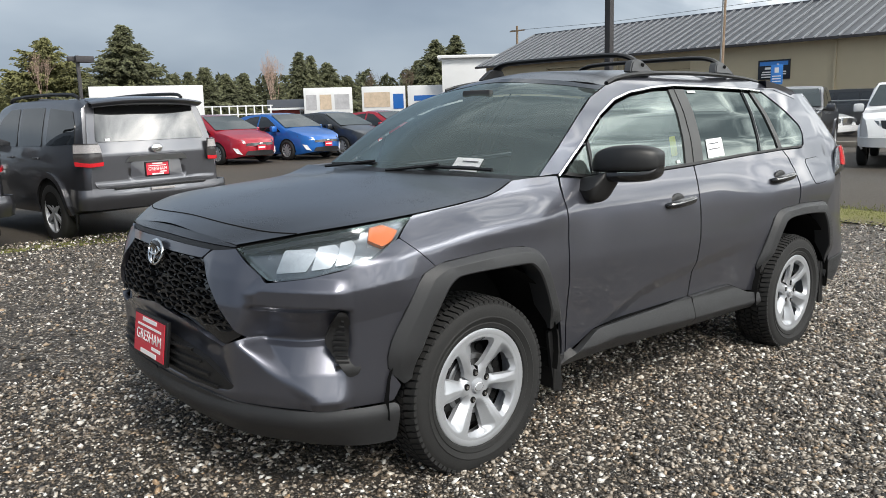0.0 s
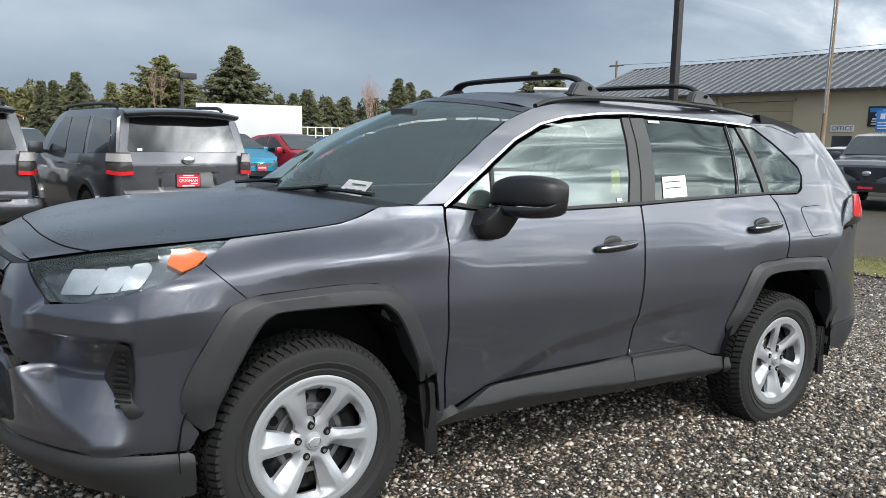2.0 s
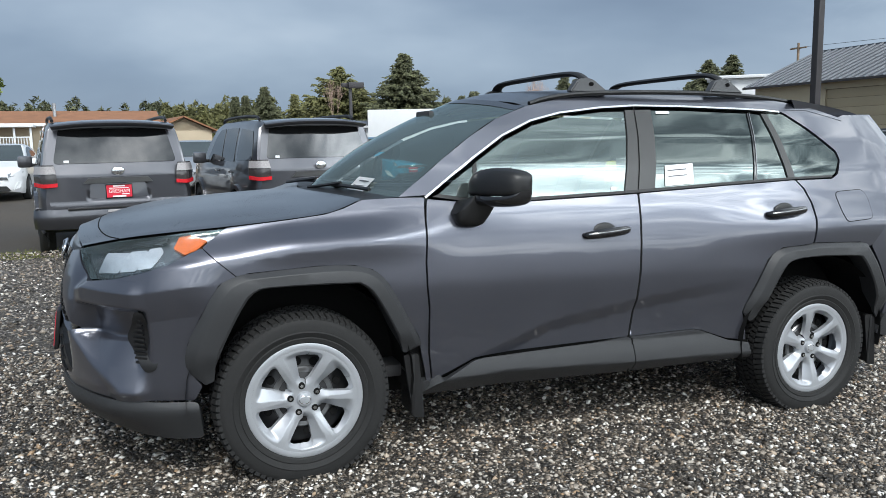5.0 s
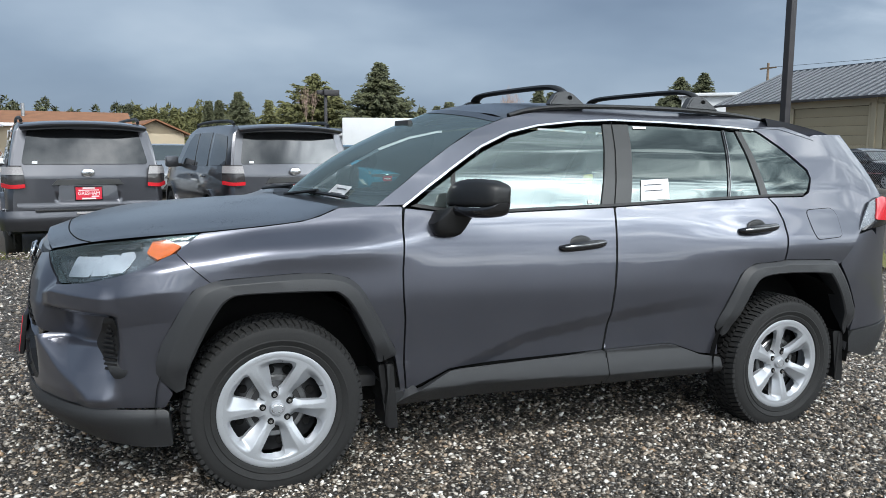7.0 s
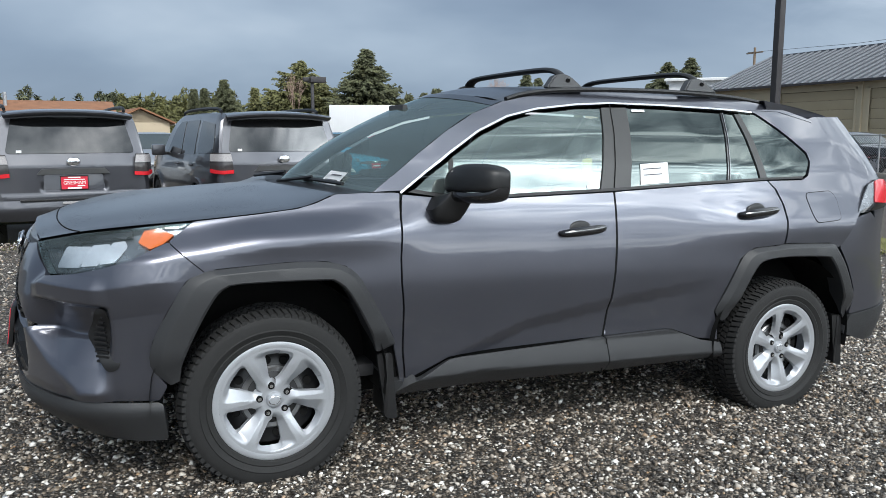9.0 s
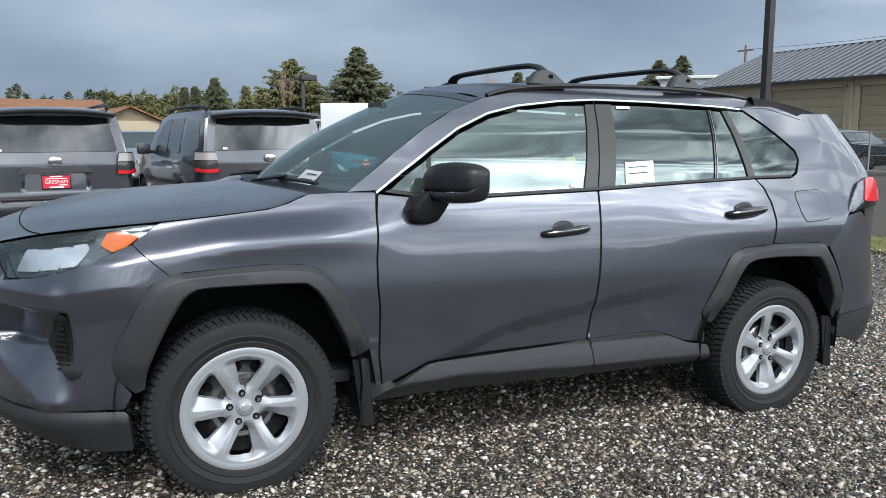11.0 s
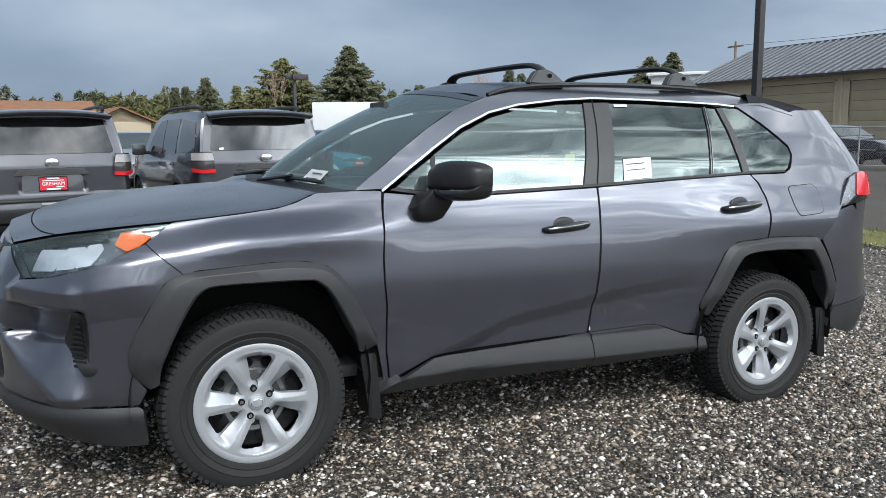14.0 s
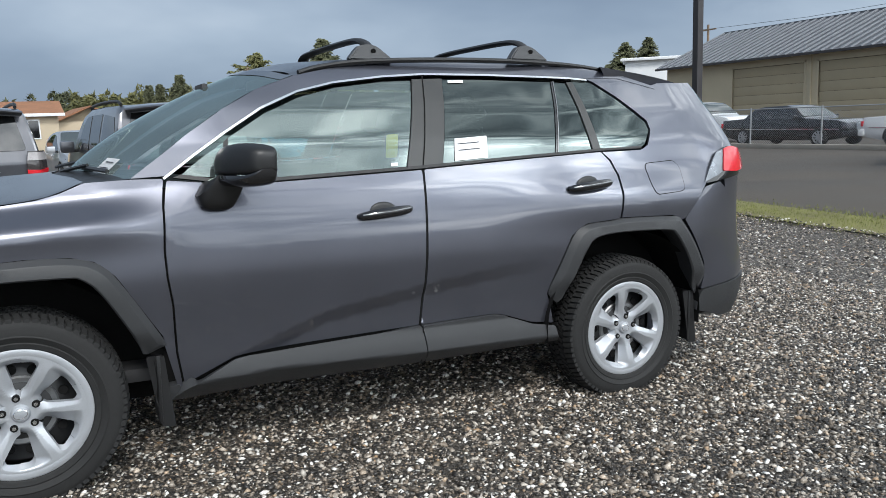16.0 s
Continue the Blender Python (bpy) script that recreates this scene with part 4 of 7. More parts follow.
for side in (None, YC):
    sheet("tailgate", [(3.50, .72), (U1, .70), (U1, 1.16), (3.62, 1.15), (3.56, 1.115), (3.38, 1.09), (3.40, .86)], body, PAINT, suv, -.004, .02, (.05, .04), flip=side)
    sheet("rear_window", [(3.62, 1.26), (U1, 1.20), (U1, 1.57), (3.56, 1.55), (3.52, 1.50)], body, GLASS_P, suv, -.004, .02, (.05, .04), flip=side)
    sheet("tailgate_frame", [(3.34, 1.21), (3.62, 1.155), (U1, 1.165), (U1, 1.198), (3.62, 1.258), (3.52, 1.498), (3.56, 1.548), (U1, 1.57), (U1, 1.62), (3.1, 1.585), (2.98, 1.56), (3.22, 1.42)], body, PAINT, suv, -.003, .02, (.05, .04), flip=side)
    sheet("rear_bumper", soft([(3.03, .89), (3.20, .65), (3.212, .57), (3.20, .505), (3.4, .53), (3.6, .56), (U1, .56), (U1, .695), (3.55, .705), (3.47, .85), (3.42, 1.0), (3.33, 1.07), (3.2, 1.045)], .01, 3), body, PAINT, suv, .002, .02, (.05, .04), "graphite painted rear bumper", flip=side)
    sheet("rear_bumper_cladding", soft([(3.16, .40), (3.4, .34), (U1, .32), (U1, .555), (3.6, .555), (3.4, .525), (3.2, .50)], .02, 3), body, CLAD, suv, .012, .04, (.05, .04), "dark grey plastic rear bumper valance", flip=side)
    tl = sheet("tail_lamp", soft([(3.20, 1.062), (3.335, 1.195), (3.42, 1.25), (3.66, 1.235), (3.66, 1.14), (3.50, 1.10), (3.36, 1.08)], .015, 3), body, GLOSSB, suv, .012, .03, (.04, .03), "tail lamp with red and clear lens", flip=side)
    sheet("clear_lens", soft([(3.185, 1.066), (3.33, 1.218), (3.40, 1.238), (3.36, 1.125), (3.30, 1.10)], .012, 3), body, MATS["lamp_bowl"], tl, .016, .01, (.04, .03), flip=side)
    sheet("red_lens", soft([(3.345, 1.122), (3.39, 1.236), (3.45, 1.246), (3.66, 1.225), (3.66, 1.165), (3.55, 1.128), (3.47, 1.118)], .012, 3), body, REDLENS, tl, .022, .02, (.04, .03), flip=side)

# roof rails and the two cross bars
for side in (1, -1):
    pts = [(1.12, .325, 1.583), (1.22, .345, 1.612), (1.42, .355, 1.642), (1.8, .362, 1.664), (2.2, .365, 1.672), (2.55, .365, 1.663), (2.8, .37, 1.638), (2.9, .375, 1.618)]
    pts = [(p[0], p[1] if side == 1 else 2 * YC - p[1], p[2]) for p in spline(pts, 4)]
    part("roof_rail", tube(pts, .012, 8), BLACKP, suv, "low black roof rail")
for x0, zr in ((1.47, 1.655), (2.30, 1.685)):
    arc = [(x0 + .0, .40, zr + .055), (x0 - .01, .46, zr + .085), (x0 - .015, .58, zr + .098), (x0 - .02, .925, zr + .10), (x0 - .015, 1.27, zr + .098), (x0 - .01, 1.39, zr + .085), (x0, 1.45, zr + .055)]
    rack = part("cross_bar", tube(spline(arc, 6), .030, 10, flat=.45), BLACKP, suv, "black arched roof cross bar")
    for m in (1, -1):
        foot = plate2d(soft([(x0 - .115, zr - .005), (x0 - .055, zr + .06), (x0 + .0, zr + .07), (x0 + .035, zr + .06), (x0 + .11, zr - .005)], .02, 3), .355, .405, bevel=.006)
        for v in foot.verts:
            v.co.y += (v.co.z - zr) * .45
            if m == -1:
                v.co.y = 2 * YC - v.co.y
        bmesh.ops.recalc_face_normals(foot, faces=foot.faces)
        ft = part("bar_foot", foot, FOOTG, rack, "grey metal bar foot")
        hole = bmesh.new()
        y = .352 + .035 * .45
        cyl(hole, (x0 + .01, (y - .003) if m == 1 else 2 * YC - y + .003, zr + .035), (x0 + .01, (y + .006) if m == 1 else 2 * YC - y - .006, zr + .038), .011, n=12)
        part("bolt_hole", hole, VOID, ft)

# door mirrors
for side in (1, -1):
    prof = [(.0, .50), (.03, .72), (.16, .92), (.42, 1.0), (.80, .985), (.97, .93), (1.0, .80), (1.0, .52), (.97, .335), (.5, .30), (.06, .305)]
    keel = [(.02, .275), (.5, .272), (.96, .30), (.98, .22), (.90, .06), (.5, .0), (.14, .03), (.0, .16)]
    stations = ((.085, .728, .050, 1.165, .07), (.075, .712, .085, 1.145, .115), (.03, .708, .128, 1.132, .152), (-.05, .722, .150, 1.132, .162), (-.11, .750, .142, 1.136, .156), (-.155, .782, .112, 1.146, .136), (-.178, .810, .075, 1.166, .100), (-.184, .835, .035, 1.190, .055))
    shell = lambda loop: loft([[(x0 + a * dx, y, z0 + b * dz) for a, b in loop + loop[:1]] for y, x0, dx, z0, dz in stations], 3)
    head, low_half = shell(prof), shell(keel)
    arm = loft([r_ + r_[:1] for r_ in [[(.635, .11, 1.10), (.665, .10, 1.054), (.765, .10, 1.054), (.775, .10, 1.12), (.68, .11, 1.15)], [(.645, .035, 1.10), (.672, .03, 1.054), (.768, .03, 1.056), (.785, .03, 1.14), (.70, .035, 1.165)], [(.70, .0, 1.155), (.71, .0, 1.145), (.80, -.01, 1.145), (.80, -.01, 1.17), (.72, .0, 1.18)]]], 4)
    glassy = bmesh.new()
    rim_pts = [(.853, .03, 1.19), (.853, .03, 1.268), (.888, -.06, 1.28), (.902, -.11, 1.272), (.905, -.14, 1.25), (.905, -.14, 1.20), (.885, -.06, 1.19)]
    glassy.faces.new([glassy.verts.new((p[0] - .01, p[1], p[2])) for p in rim_pts])
    for b in (head, low_half, arm):
        bmesh.ops.holes_fill(b, edges=[e for e in b.edges if e.is_boundary], sides=0)
    for b in (head, low_half, arm, glassy):
        if side == -1:
            for v in b.verts:
                v.co.y = 2 * YC - v.co.y
        bmesh.ops.recalc_face_normals(b, faces=b.faces)
    mir = part("door_mirror", head, BLACKP, suv, "black door mirror with folding arm", sharp=70)
    part("mirror_keel", low_half, GLOSSB, mir, "gloss black lower half of the mirror", sharp=50)
    part("mirror_arm", arm, BLACKP, mir, sharp=50)
    part("mirror_glass", glassy, CHROME, mir)

# door handles with their bowls
for side in (1, -1):
    for x, z, t in ((1.40, .998, .06), (2.44, 1.078, .05)):
        y = float(body(x, z)[1]) - flank_lift(x, z)
        bm = bmesh.new()
        r = bmesh.ops.create_uvsphere(bm, u_segments=20, v_segments=10, radius=1, matrix=Matrix.LocRotScale((x - .005, y + .006, z), None, (.066, .013, .046)))
        if side == -1:
            for v in bm.verts:
                v.co.y = 2 * YC - v.co.y
            bmesh.ops.recalc_face_normals(bm, faces=bm.faces)
        h = part("door_handle", bm, BLACKP, suv, "black pull handle in a hollow bowl")
        grip = spline([(x - .118, y + .004, z - .012), (x - .10, y - .018, z - .010), (x - .05, y - .034, z - .002), (x + .05, y - .036, z + .008), (x + .10, y - .022, z + .012), (x + .118, y + .004, z + .014)], 4)
        grip = [(p[0], p[1] if side == 1 else 2 * YC - p[1], p[2]) for p in grip]
        part("grip", tube(grip, .015, 10, taper=[.011 + .011 * math.sin(math.pi * i / (len(grip) - 1)) for i in range(len(grip))]), GLOSSB, h)
        sheen = [(p[0], p[1] - .0155 if side == 1 else p[1] + .0155, p[2] + .006) for p in grip[3:-3]]
        part("grip_strip", tube(sheen, .0048, 6), SATIN, h)

# underside, wheel wells, mud flaps
part("floor_pan", boxed((-.30, .30, .26), (3.35, 1.55, .34), .03), VOID, suv)
part("engine_bay", boxed((-.66, .40, .36), (.45, 1.45, .90), .02), VOID, suv)
for x in (0, 2.69):
    for side in (1, -1):
        bm = bmesh.new()
        n = 20
        rows = []
        for y in (.03, .33):
            rows.append([bm.verts.new((x + .47 * math.cos(a) * (1.02 if x else .98), y if side == 1 else 2 * YC - y, .40 + .445 * math.sin(a))) for a in [math.pi * (-.05 + 1.10 * k / n) for k in range(n + 1)]])
        for k in range(n):
            bm.faces.new((rows[0][k], rows[0][k + 1], rows[1][k + 1], rows[1][k]))
        bm.faces.new(rows[1])
        part("wheel_well", bm, VOID, suv)
for x, lean in ((.455, .02), (3.11, .02)):
    for side in (1, -1):
        fl = plate2d(soft([(x - .03, .50), (x + .035, .50), (x + .045 + lean, .215), (x + lean - .005, .22)], .012, 2), .06, .075)
        for v in fl.verts:
            v.co.y += (v.co.x - x) * -.1
        bm2 = bmesh.new()
        box(bm2, (x + .005, .055, .235), (x + .02, .20, .50), .004)
        for b in (fl, bm2):
            if side == -1:
                for v in b.verts:
                    v.co.y = 2 * YC - v.co.y
                bmesh.ops.recalc_face_normals(b, faces=b.faces)
        f = part("mud_flap", bm2, BLACKP, suv, "black plastic mud flap")
        part("flap_edge", fl, BLACKP, f)
pipe = bmesh.new()
cyl(pipe, (3.35, .42, .30), (3.58, .36, .29), .03, n=16, caps=False)
part("exhaust_pipe", pipe, SATIN, suv)

# ---- wheels of the grey car ----
def tyre_mesh(R=.362, rim_r=.240, w=.225):
    """A road tyre about the y axis, outer side at y = 0, with tread blocks."""
    prof = [(rim_r - .004, .022), (rim_r + .004, .010), (rim_r + .02, .006), (rim_r + .024, .009), (rim_r + .045, -.002), (rim_r + .05, .001), (rim_r + .075, .002), (rim_r + .09, .007), (R - .022, .014), (R - .014, .028), (R - .013, w - .03), (R - .018, w - .02), (rim_r + .085, w - .002), (rim_r + .03, w - .004), (rim_r, w - .02)]
    bm = lathe(prof, 72)
    bmesh.ops.recalc_face_normals(bm, faces=bm.faces)
    return bm


def tread_mesh(R=.362, w=.225, ribs=78):
    """The tread blocks of a tyre in five staggered rows."""
    bm = bmesh.new()
    for j, (a, b) in enumerate([(.010, .056), (.064, .098), (.106, .138), (.146, .178), (.186, w - .010)]):
        for k in range(ribs):
            t0 = 2 * math.pi * (k + .35 * (j % 2)) / ribs
            t1 = t0 + 2 * math.pi / ribs * .70
            skew = .3 * 2 * math.pi / ribs * (1 if j % 2 else -1)
            vs = []
            for y, q in ((a, 0), (b, skew)):
                drop = .016 if (j == 0 and y == a) or (j == 4 and y == b) else 0
                for t in (t0 + q, t1 + q):
                    for r in (R - .016 - drop, R - drop * .8):
                        vs.append(bm.verts.new((r * math.sin(t), y, r * math.cos(t))))
            for f in ((0, 1, 3, 2), (4, 6, 7, 5), (1, 5, 7, 3), (0, 4, 5, 1), (2, 3, 7, 6)):
                bm.faces.new([vs[i] for i in f])
    bmesh.ops.recalc_face_normals(bm, faces=bm.faces)
    return bm


def dish(r):
    return .040 - .024 * ss(.03, .19, r)


SPOKE = None
STEELB = mat("black_steel_wheel", (0.02, 0.02, 0.021), rough=0.4, var=0.2, scale=20)


def spoke_mesh():
    """A sixth of the wheel cover: the broad spoke between two windows, its crease, and the windows' sunken walls."""
    at = lambda q, r: (r * math.sin(math.radians(q)), r * math.cos(math.radians(q)))
    last = [(73, .080), (66, .081), (58.5, .086), (57.5, .140), (57.5, .186), (61.5, .198), (73, .201)]
    first = [(13, .201), (25, .202), (29.5, .192), (28.5, .160), (25, .115), (21, .092), (13, .080)]
    smooth_ = lambda line: [tuple(p) for p in spline([at(*q) for q in line], 3)]
    A, B = smooth_(last), smooth_(first)
    arc = lambda q0, q1, r, n: [at(q0 + (q1 - q0) * k / n, r) for k in range(n + 1)]
    poly = arc(13, 73, .030, 6) + A + arc(73, 13, .2145, 12) + B
    bm = bmesh.new()
    f = bm.faces.new([bm.verts.new((p[0], 0, p[1])) for p in poly])
    bm.normal_update()
    bmesh.ops.triangulate(bm, faces=[f])
    for k in range(-12, 40):
        for no in ((1, 0, 0), (0, 0, 1)):
            bmesh.ops.bisect_plane(bm, geom=bm.verts[:] + bm.edges[:] + bm.faces[:], plane_co=(no[0] * k * .0065, 0, no[2] * k * .0065), plane_no=no)
    bm.verts.index_update()

    def height(x, z):
        r, q = math.hypot(x, z), math.degrees(math.atan2(x, z))
        t = (q - 30) / 26
        crease = max(0, t - .45) / .55 * .027 + max(0, .16 - t) * .02
        return dish(r) + crease * ss(.05, .10, r) * (1 - ss(.178, .206, r))

    pts, nor, faces = [], [], []
    for v in bm.verts:
        x, z, e = v.co.x, v.co.z, .0012
        n = Vector(((height(x + e, z) - height(x - e, z)) / (2 * e), -1, (height(x, z + e) - height(x, z - e)) / (2 * e))).normalized()
        pts.append(Vector((x, height(x, z), z)))
        nor.append(n)
    for q in bm.faces:
        idx = [v.index for v in q.verts]
        faces.append(idx if q.normal.y < 0 else idx[::-1])
    bm.free()
    for line, mid in ((A, at(73, .145)), (B, at(13, .145))):
        rows = []
        for p in line:
            far_ = max(0.0, min(1.0, (math.hypot(*p) - .175) / .02))
            to = Vector((mid[0] - p[0], 0, mid[1] - p[1])).normalized()
            top = Vector((p[0], height(*p), p[1]))
            rows.append((top, top + to * (.002 + .013 * far_) + Vector((0, .020, 0)), to, far_))
        for (a0, b0, t0, f0), (a1, b1, t1, f1) in zip(rows, rows[1:]):
            o = len(pts)
            pts += [a0, a1, b1, b0]
            nor += [(t + Vector((0, -.1 - .75 * f_, 0))).normalized() for t, f_ in ((t0, f0), (t1, f1), (t1, f1), (t0, f0))]
            flat_n = (a1 - a0).cross(b0 - a0)
            faces.append([o, o + 1, o + 2, o + 3] if flat_n.dot(t0) > 0 else [o + 3, o + 2, o + 1, o])
    return mesh_of("spoke", pts, faces, SILVER, normals=nor)


def wheel(m, parent, spin=0.0, label="silver six-spoke wheel cover with black tyre"):
    """One wheel: the tyre, the black steel rim, and the six-spoke cover; outer face at y = 0 in its own frame."""
    hub = part("wheel", tyre_mesh(), RUBBER, parent, label, sharp=25)
    hub.name = "wheel"
    hub.matrix_local = m @ pose(0, 0, 0, 0, spin, 0)
    td = part("tread", tread_mesh(), RUBBER, hub, smooth=False)
    tagged(td, kind="stuff")
    ring = lathe([(.2145, dish(.2145)), (.232, .0125), (.2385, .0155), (.2405, .024), (.2405, .11), (.215, .11)], 72)
    part("cover_rim", ring, SILVER, hub, "silver rim of the wheel cover")
    steel = lathe([(.0, .066), (.08, .066), (.12, .080), (.19, .10), (.225, .15)], 40)
    part("steel_rim", steel, STEELB, hub, "black steel wheel behind the cover")
    for k in range(14):
        a = 2 * math.pi * k / 14
        hole = bmesh.new()
        cyl(hole, (.150 * math.sin(a), .080, .150 * math.cos(a)), (.150 * math.sin(a), .1, .150 * math.cos(a)), .017, n=14)
        part("wheel_hole", hole, VOID, hub)
    rotor = lathe([(.105, .072), (.122, .070), (.128, .076), (.110, .082)], 40)
    part("wheel_band", rotor, SATIN, hub)
    global SPOKE
    for k in range(6):
        a = math.radians(60 * k)
        sp = part("spoke", SPOKE if SPOKE else spoke_mesh(), SILVER, hub, sharp=24)
        SPOKE = sp.data
        sp.matrix_local = pose(0, 0, 0, 0, math.degrees(a), 0)
    cap = lathe([(.0, .026), (.020, .0265), (.027, .029), (.031, .036), (.036, .046)], 36)
    c = part("hub_cap", cap, SILVER, hub)
    part("cap_ring", tube([(.022 * math.cos(t), .0275, .016 * math.sin(t)) for t in [2 * math.pi * k / 20 for k in range(21)]], .002, 5), CHROME, c)
    for k in range(5):
        a = math.radians(72 * k - 3)
        lug = bmesh.new()
        cyl(lug, (.0572 * math.sin(a), .052, .0572 * math.cos(a)), (.0572 * math.sin(a), .032, .0572 * math.cos(a)), .0085, .0075, 6)
        nut = part("lug_nut", lug, CHROME, hub)
        well = bmesh.new()
        cyl(well, (.0572 * math.sin(a), .050, .0572 * math.cos(a)), (.0572 * math.sin(a), .0362, .0572 * math.cos(a)), .0135, .0135, 14)
        part("lug_well", well, VOID, hub)
    valve = bmesh.new()
    cyl(valve, (.18, .05, -.085), (.183, .028, -.088), .005, .004, 8)
    part("valve", valve, BLACKP, hub)
    return hub


wheel(pose(0, .018, .352), suv, -8)
wheel(pose(2.69, .018, .352), suv, 12)
wheel(pose(0, 2 * YC - .018, .352, 0, 0, 180), suv, 10)
wheel(pose(2.69, 2 * YC - .018, .352, 0, 0, 180), suv, 40)

# ---- inside the grey car, stickers, wipers ----
part("dashboard", loft(both_ways([[(.40, .20, 1.08), (.62, .20, 1.12), (.80, .20, 1.07), (.86, .20, .90)], [(.34, .5, 1.10), (.60, .5, 1.135), (.80, .5, 1.08), (.86, .5, .90)], [(.28, .925, 1.11), (.60, .925, 1.14), (.80, .925, 1.09), (.84, .925, .90)]]), 4), DASH, suv, "dark grey dashboard", sharp=60)
part("headliner", loft(both_ways([[(1.14, .40, 1.56), (1.5, .40, 1.60), (2.2, .40, 1.62), (2.9, .42, 1.57)], [(1.05, .925, 1.585), (1.5, .925, 1.63), (2.2, .925, 1.65), (2.9, .925, 1.6)]]), 5), LIGHTTRIM, suv)
part("cabin_floor", boxed((.3, .2, .36), (3.2, 1.65, .42), .02), DASH, suv)
wheel_ring = [(.98 + .06 * math.sin(a), .56 + .18 * math.cos(a), 1.03 + .165 * math.sin(a)) for a in [2 * math.pi * k / 32 for k in range(33)]]
st = part("steering_wheel", tube(wheel_ring, .015, 8), DASH, suv)
part("steering_hub", boxed((.94, .47, .97), (1.0, .65, 1.07), .03), DASH, st)


def seat(x, y, w, parent):
    base = part("seat", boxed((x, y - w / 2, .62), (x + .5, y + w / 2, .80), .05), SEAT, parent, "dark cloth seat")
    bk = boxed((-.07, -w / 2, 0), (.07, w / 2, .58), .05, pose(x + .5, y, .74, 0, 18, 0))
    part("backrest", bk, SEAT, base)
    if w < .8:
        part("headrest", boxed((-.05, -.13, 0), (.05, .13, .19), .04, pose(x + .71, y, 1.33, 0, 14, 0)), SEAT, base)
    else:
        for q in (-.45, 0, .45):
            part("headrest", boxed((-.05, -.12, 0), (.05, .12, .15), .04, pose(x + .70, y + q, 1.31, 0, 14, 0)), SEAT, base)


seat(1.12, .56, .50, suv)
seat(1.12, 1.29, .50, suv)
seat(2.0, .925, 1.30, suv)
part("inner_mirror", boxed((.80, .82, 1.50), (.83, 1.03, 1.56), .012), DASH, suv)

# papers on the glass
p = sheet("window_paper", [(1.765, 1.205), (1.935, 1.217), (1.945, 1.315), (1.78, 1.303)], body, WHITEP, suv, .0005, .001, (.1, .1), "white price paper inside the rear window")
for k in range(5):
    sheet("print_bar", [(1.79, 1.235 + k * .014), (1.90, 1.243 + k * .014), (1.90, 1.247 + k * .014), (1.79, 1.239 + k * .014)], body, MATS["printed_ink"], p, .002, 0, (.2, .2)) if k % 2 else None
sheet("window_tag", [(1.82, 1.556), (1.90, 1.559), (1.902, 1.571), (1.822, 1.568)], body, WHITEP, suv, .0005, .001, (.1, .1), "small white window tag")
tag = sheet("yellow_tag", soft([(1.44, 1.225), (1.495, 1.23), (1.515, 1.33), (1.46, 1.325)], .01, 2), body, YELLOW, suv, -.010, .001, (.1, .1), "yellow paper tag hanging inside the door glass")
sheet("small_tag", [(1.455, 1.168), (1.485, 1.17), (1.487, 1.184), (1.457, 1.182)], body, WHITEP, suv, .0005, .001, (.1, .1))
sheet("small_tag", [(1.457, 1.188), (1.487, 1.19), (1.489, 1.204), (1.459, 1.202)], body, WHITEP, suv, .0005, .001, (.1, .1))
wp = bmesh.new()


def on_screen(k, w):
    """A point of the windscreen: k along it from its foot, w across from a quarter of its width to the middle."""
    c0, c1 = spline(W_mid, 10), spline(W_cen, 10)
    j = int(k * 10)
    return Vector(c0[j] * (1 - w) + c1[j] * w)


q = [on_screen(.1, -.15), on_screen(.1, .18), on_screen(.7, .18), on_screen(.7, -.15)]
wp.faces.new([wp.verts.new(c + Vector((-.008, -.003, .010))) for c in q])
bmesh.ops.solidify(wp, geom=list(wp.faces), thickness=.001)
stk = part("windscreen_sticker", wp, WHITEP, suv, "white stock label at the foot of the windscreen", smooth=False)
wb = bmesh.new()
for a, b, lo, hi in ((.12, .7, .66, .74), (.12, .80, .3, .36)):
    pts = []
    for s_, t_ in ((a, lo), (b, lo), (b, hi), (a, hi)):
        pts.append((q[0] * (1 - s_) + q[1] * s_) * (1 - t_) + (q[3] * (1 - s_) + q[2] * s_) * t_ + Vector((-.0105, -.0045, .013)))
    wb.faces.new([wb.verts.new(c) for c in pts])
part("printing", wb, INK, stk, smooth=False)
for y0, y1, dx in ((.78, 1.42, .0), (.34, .92, .02)):
    bl = [(.23 + dx, y1, 1.175), (.27 + dx, (y0 + y1) / 2, 1.188), (.33 + dx, y0, 1.185)]
    wpn = part("wiper", tube(spline(bl, 4), .009, 6), BLACKP, suv, "black windscreen wiper")
    part("wiper_arm", tube([(.17 + dx, y1 - .02, 1.165), (.23 + dx, y1 - .22, 1.188), (.27 + dx, (y0 + y1) / 2, 1.2)], .008, 6), BLACKP, wpn)

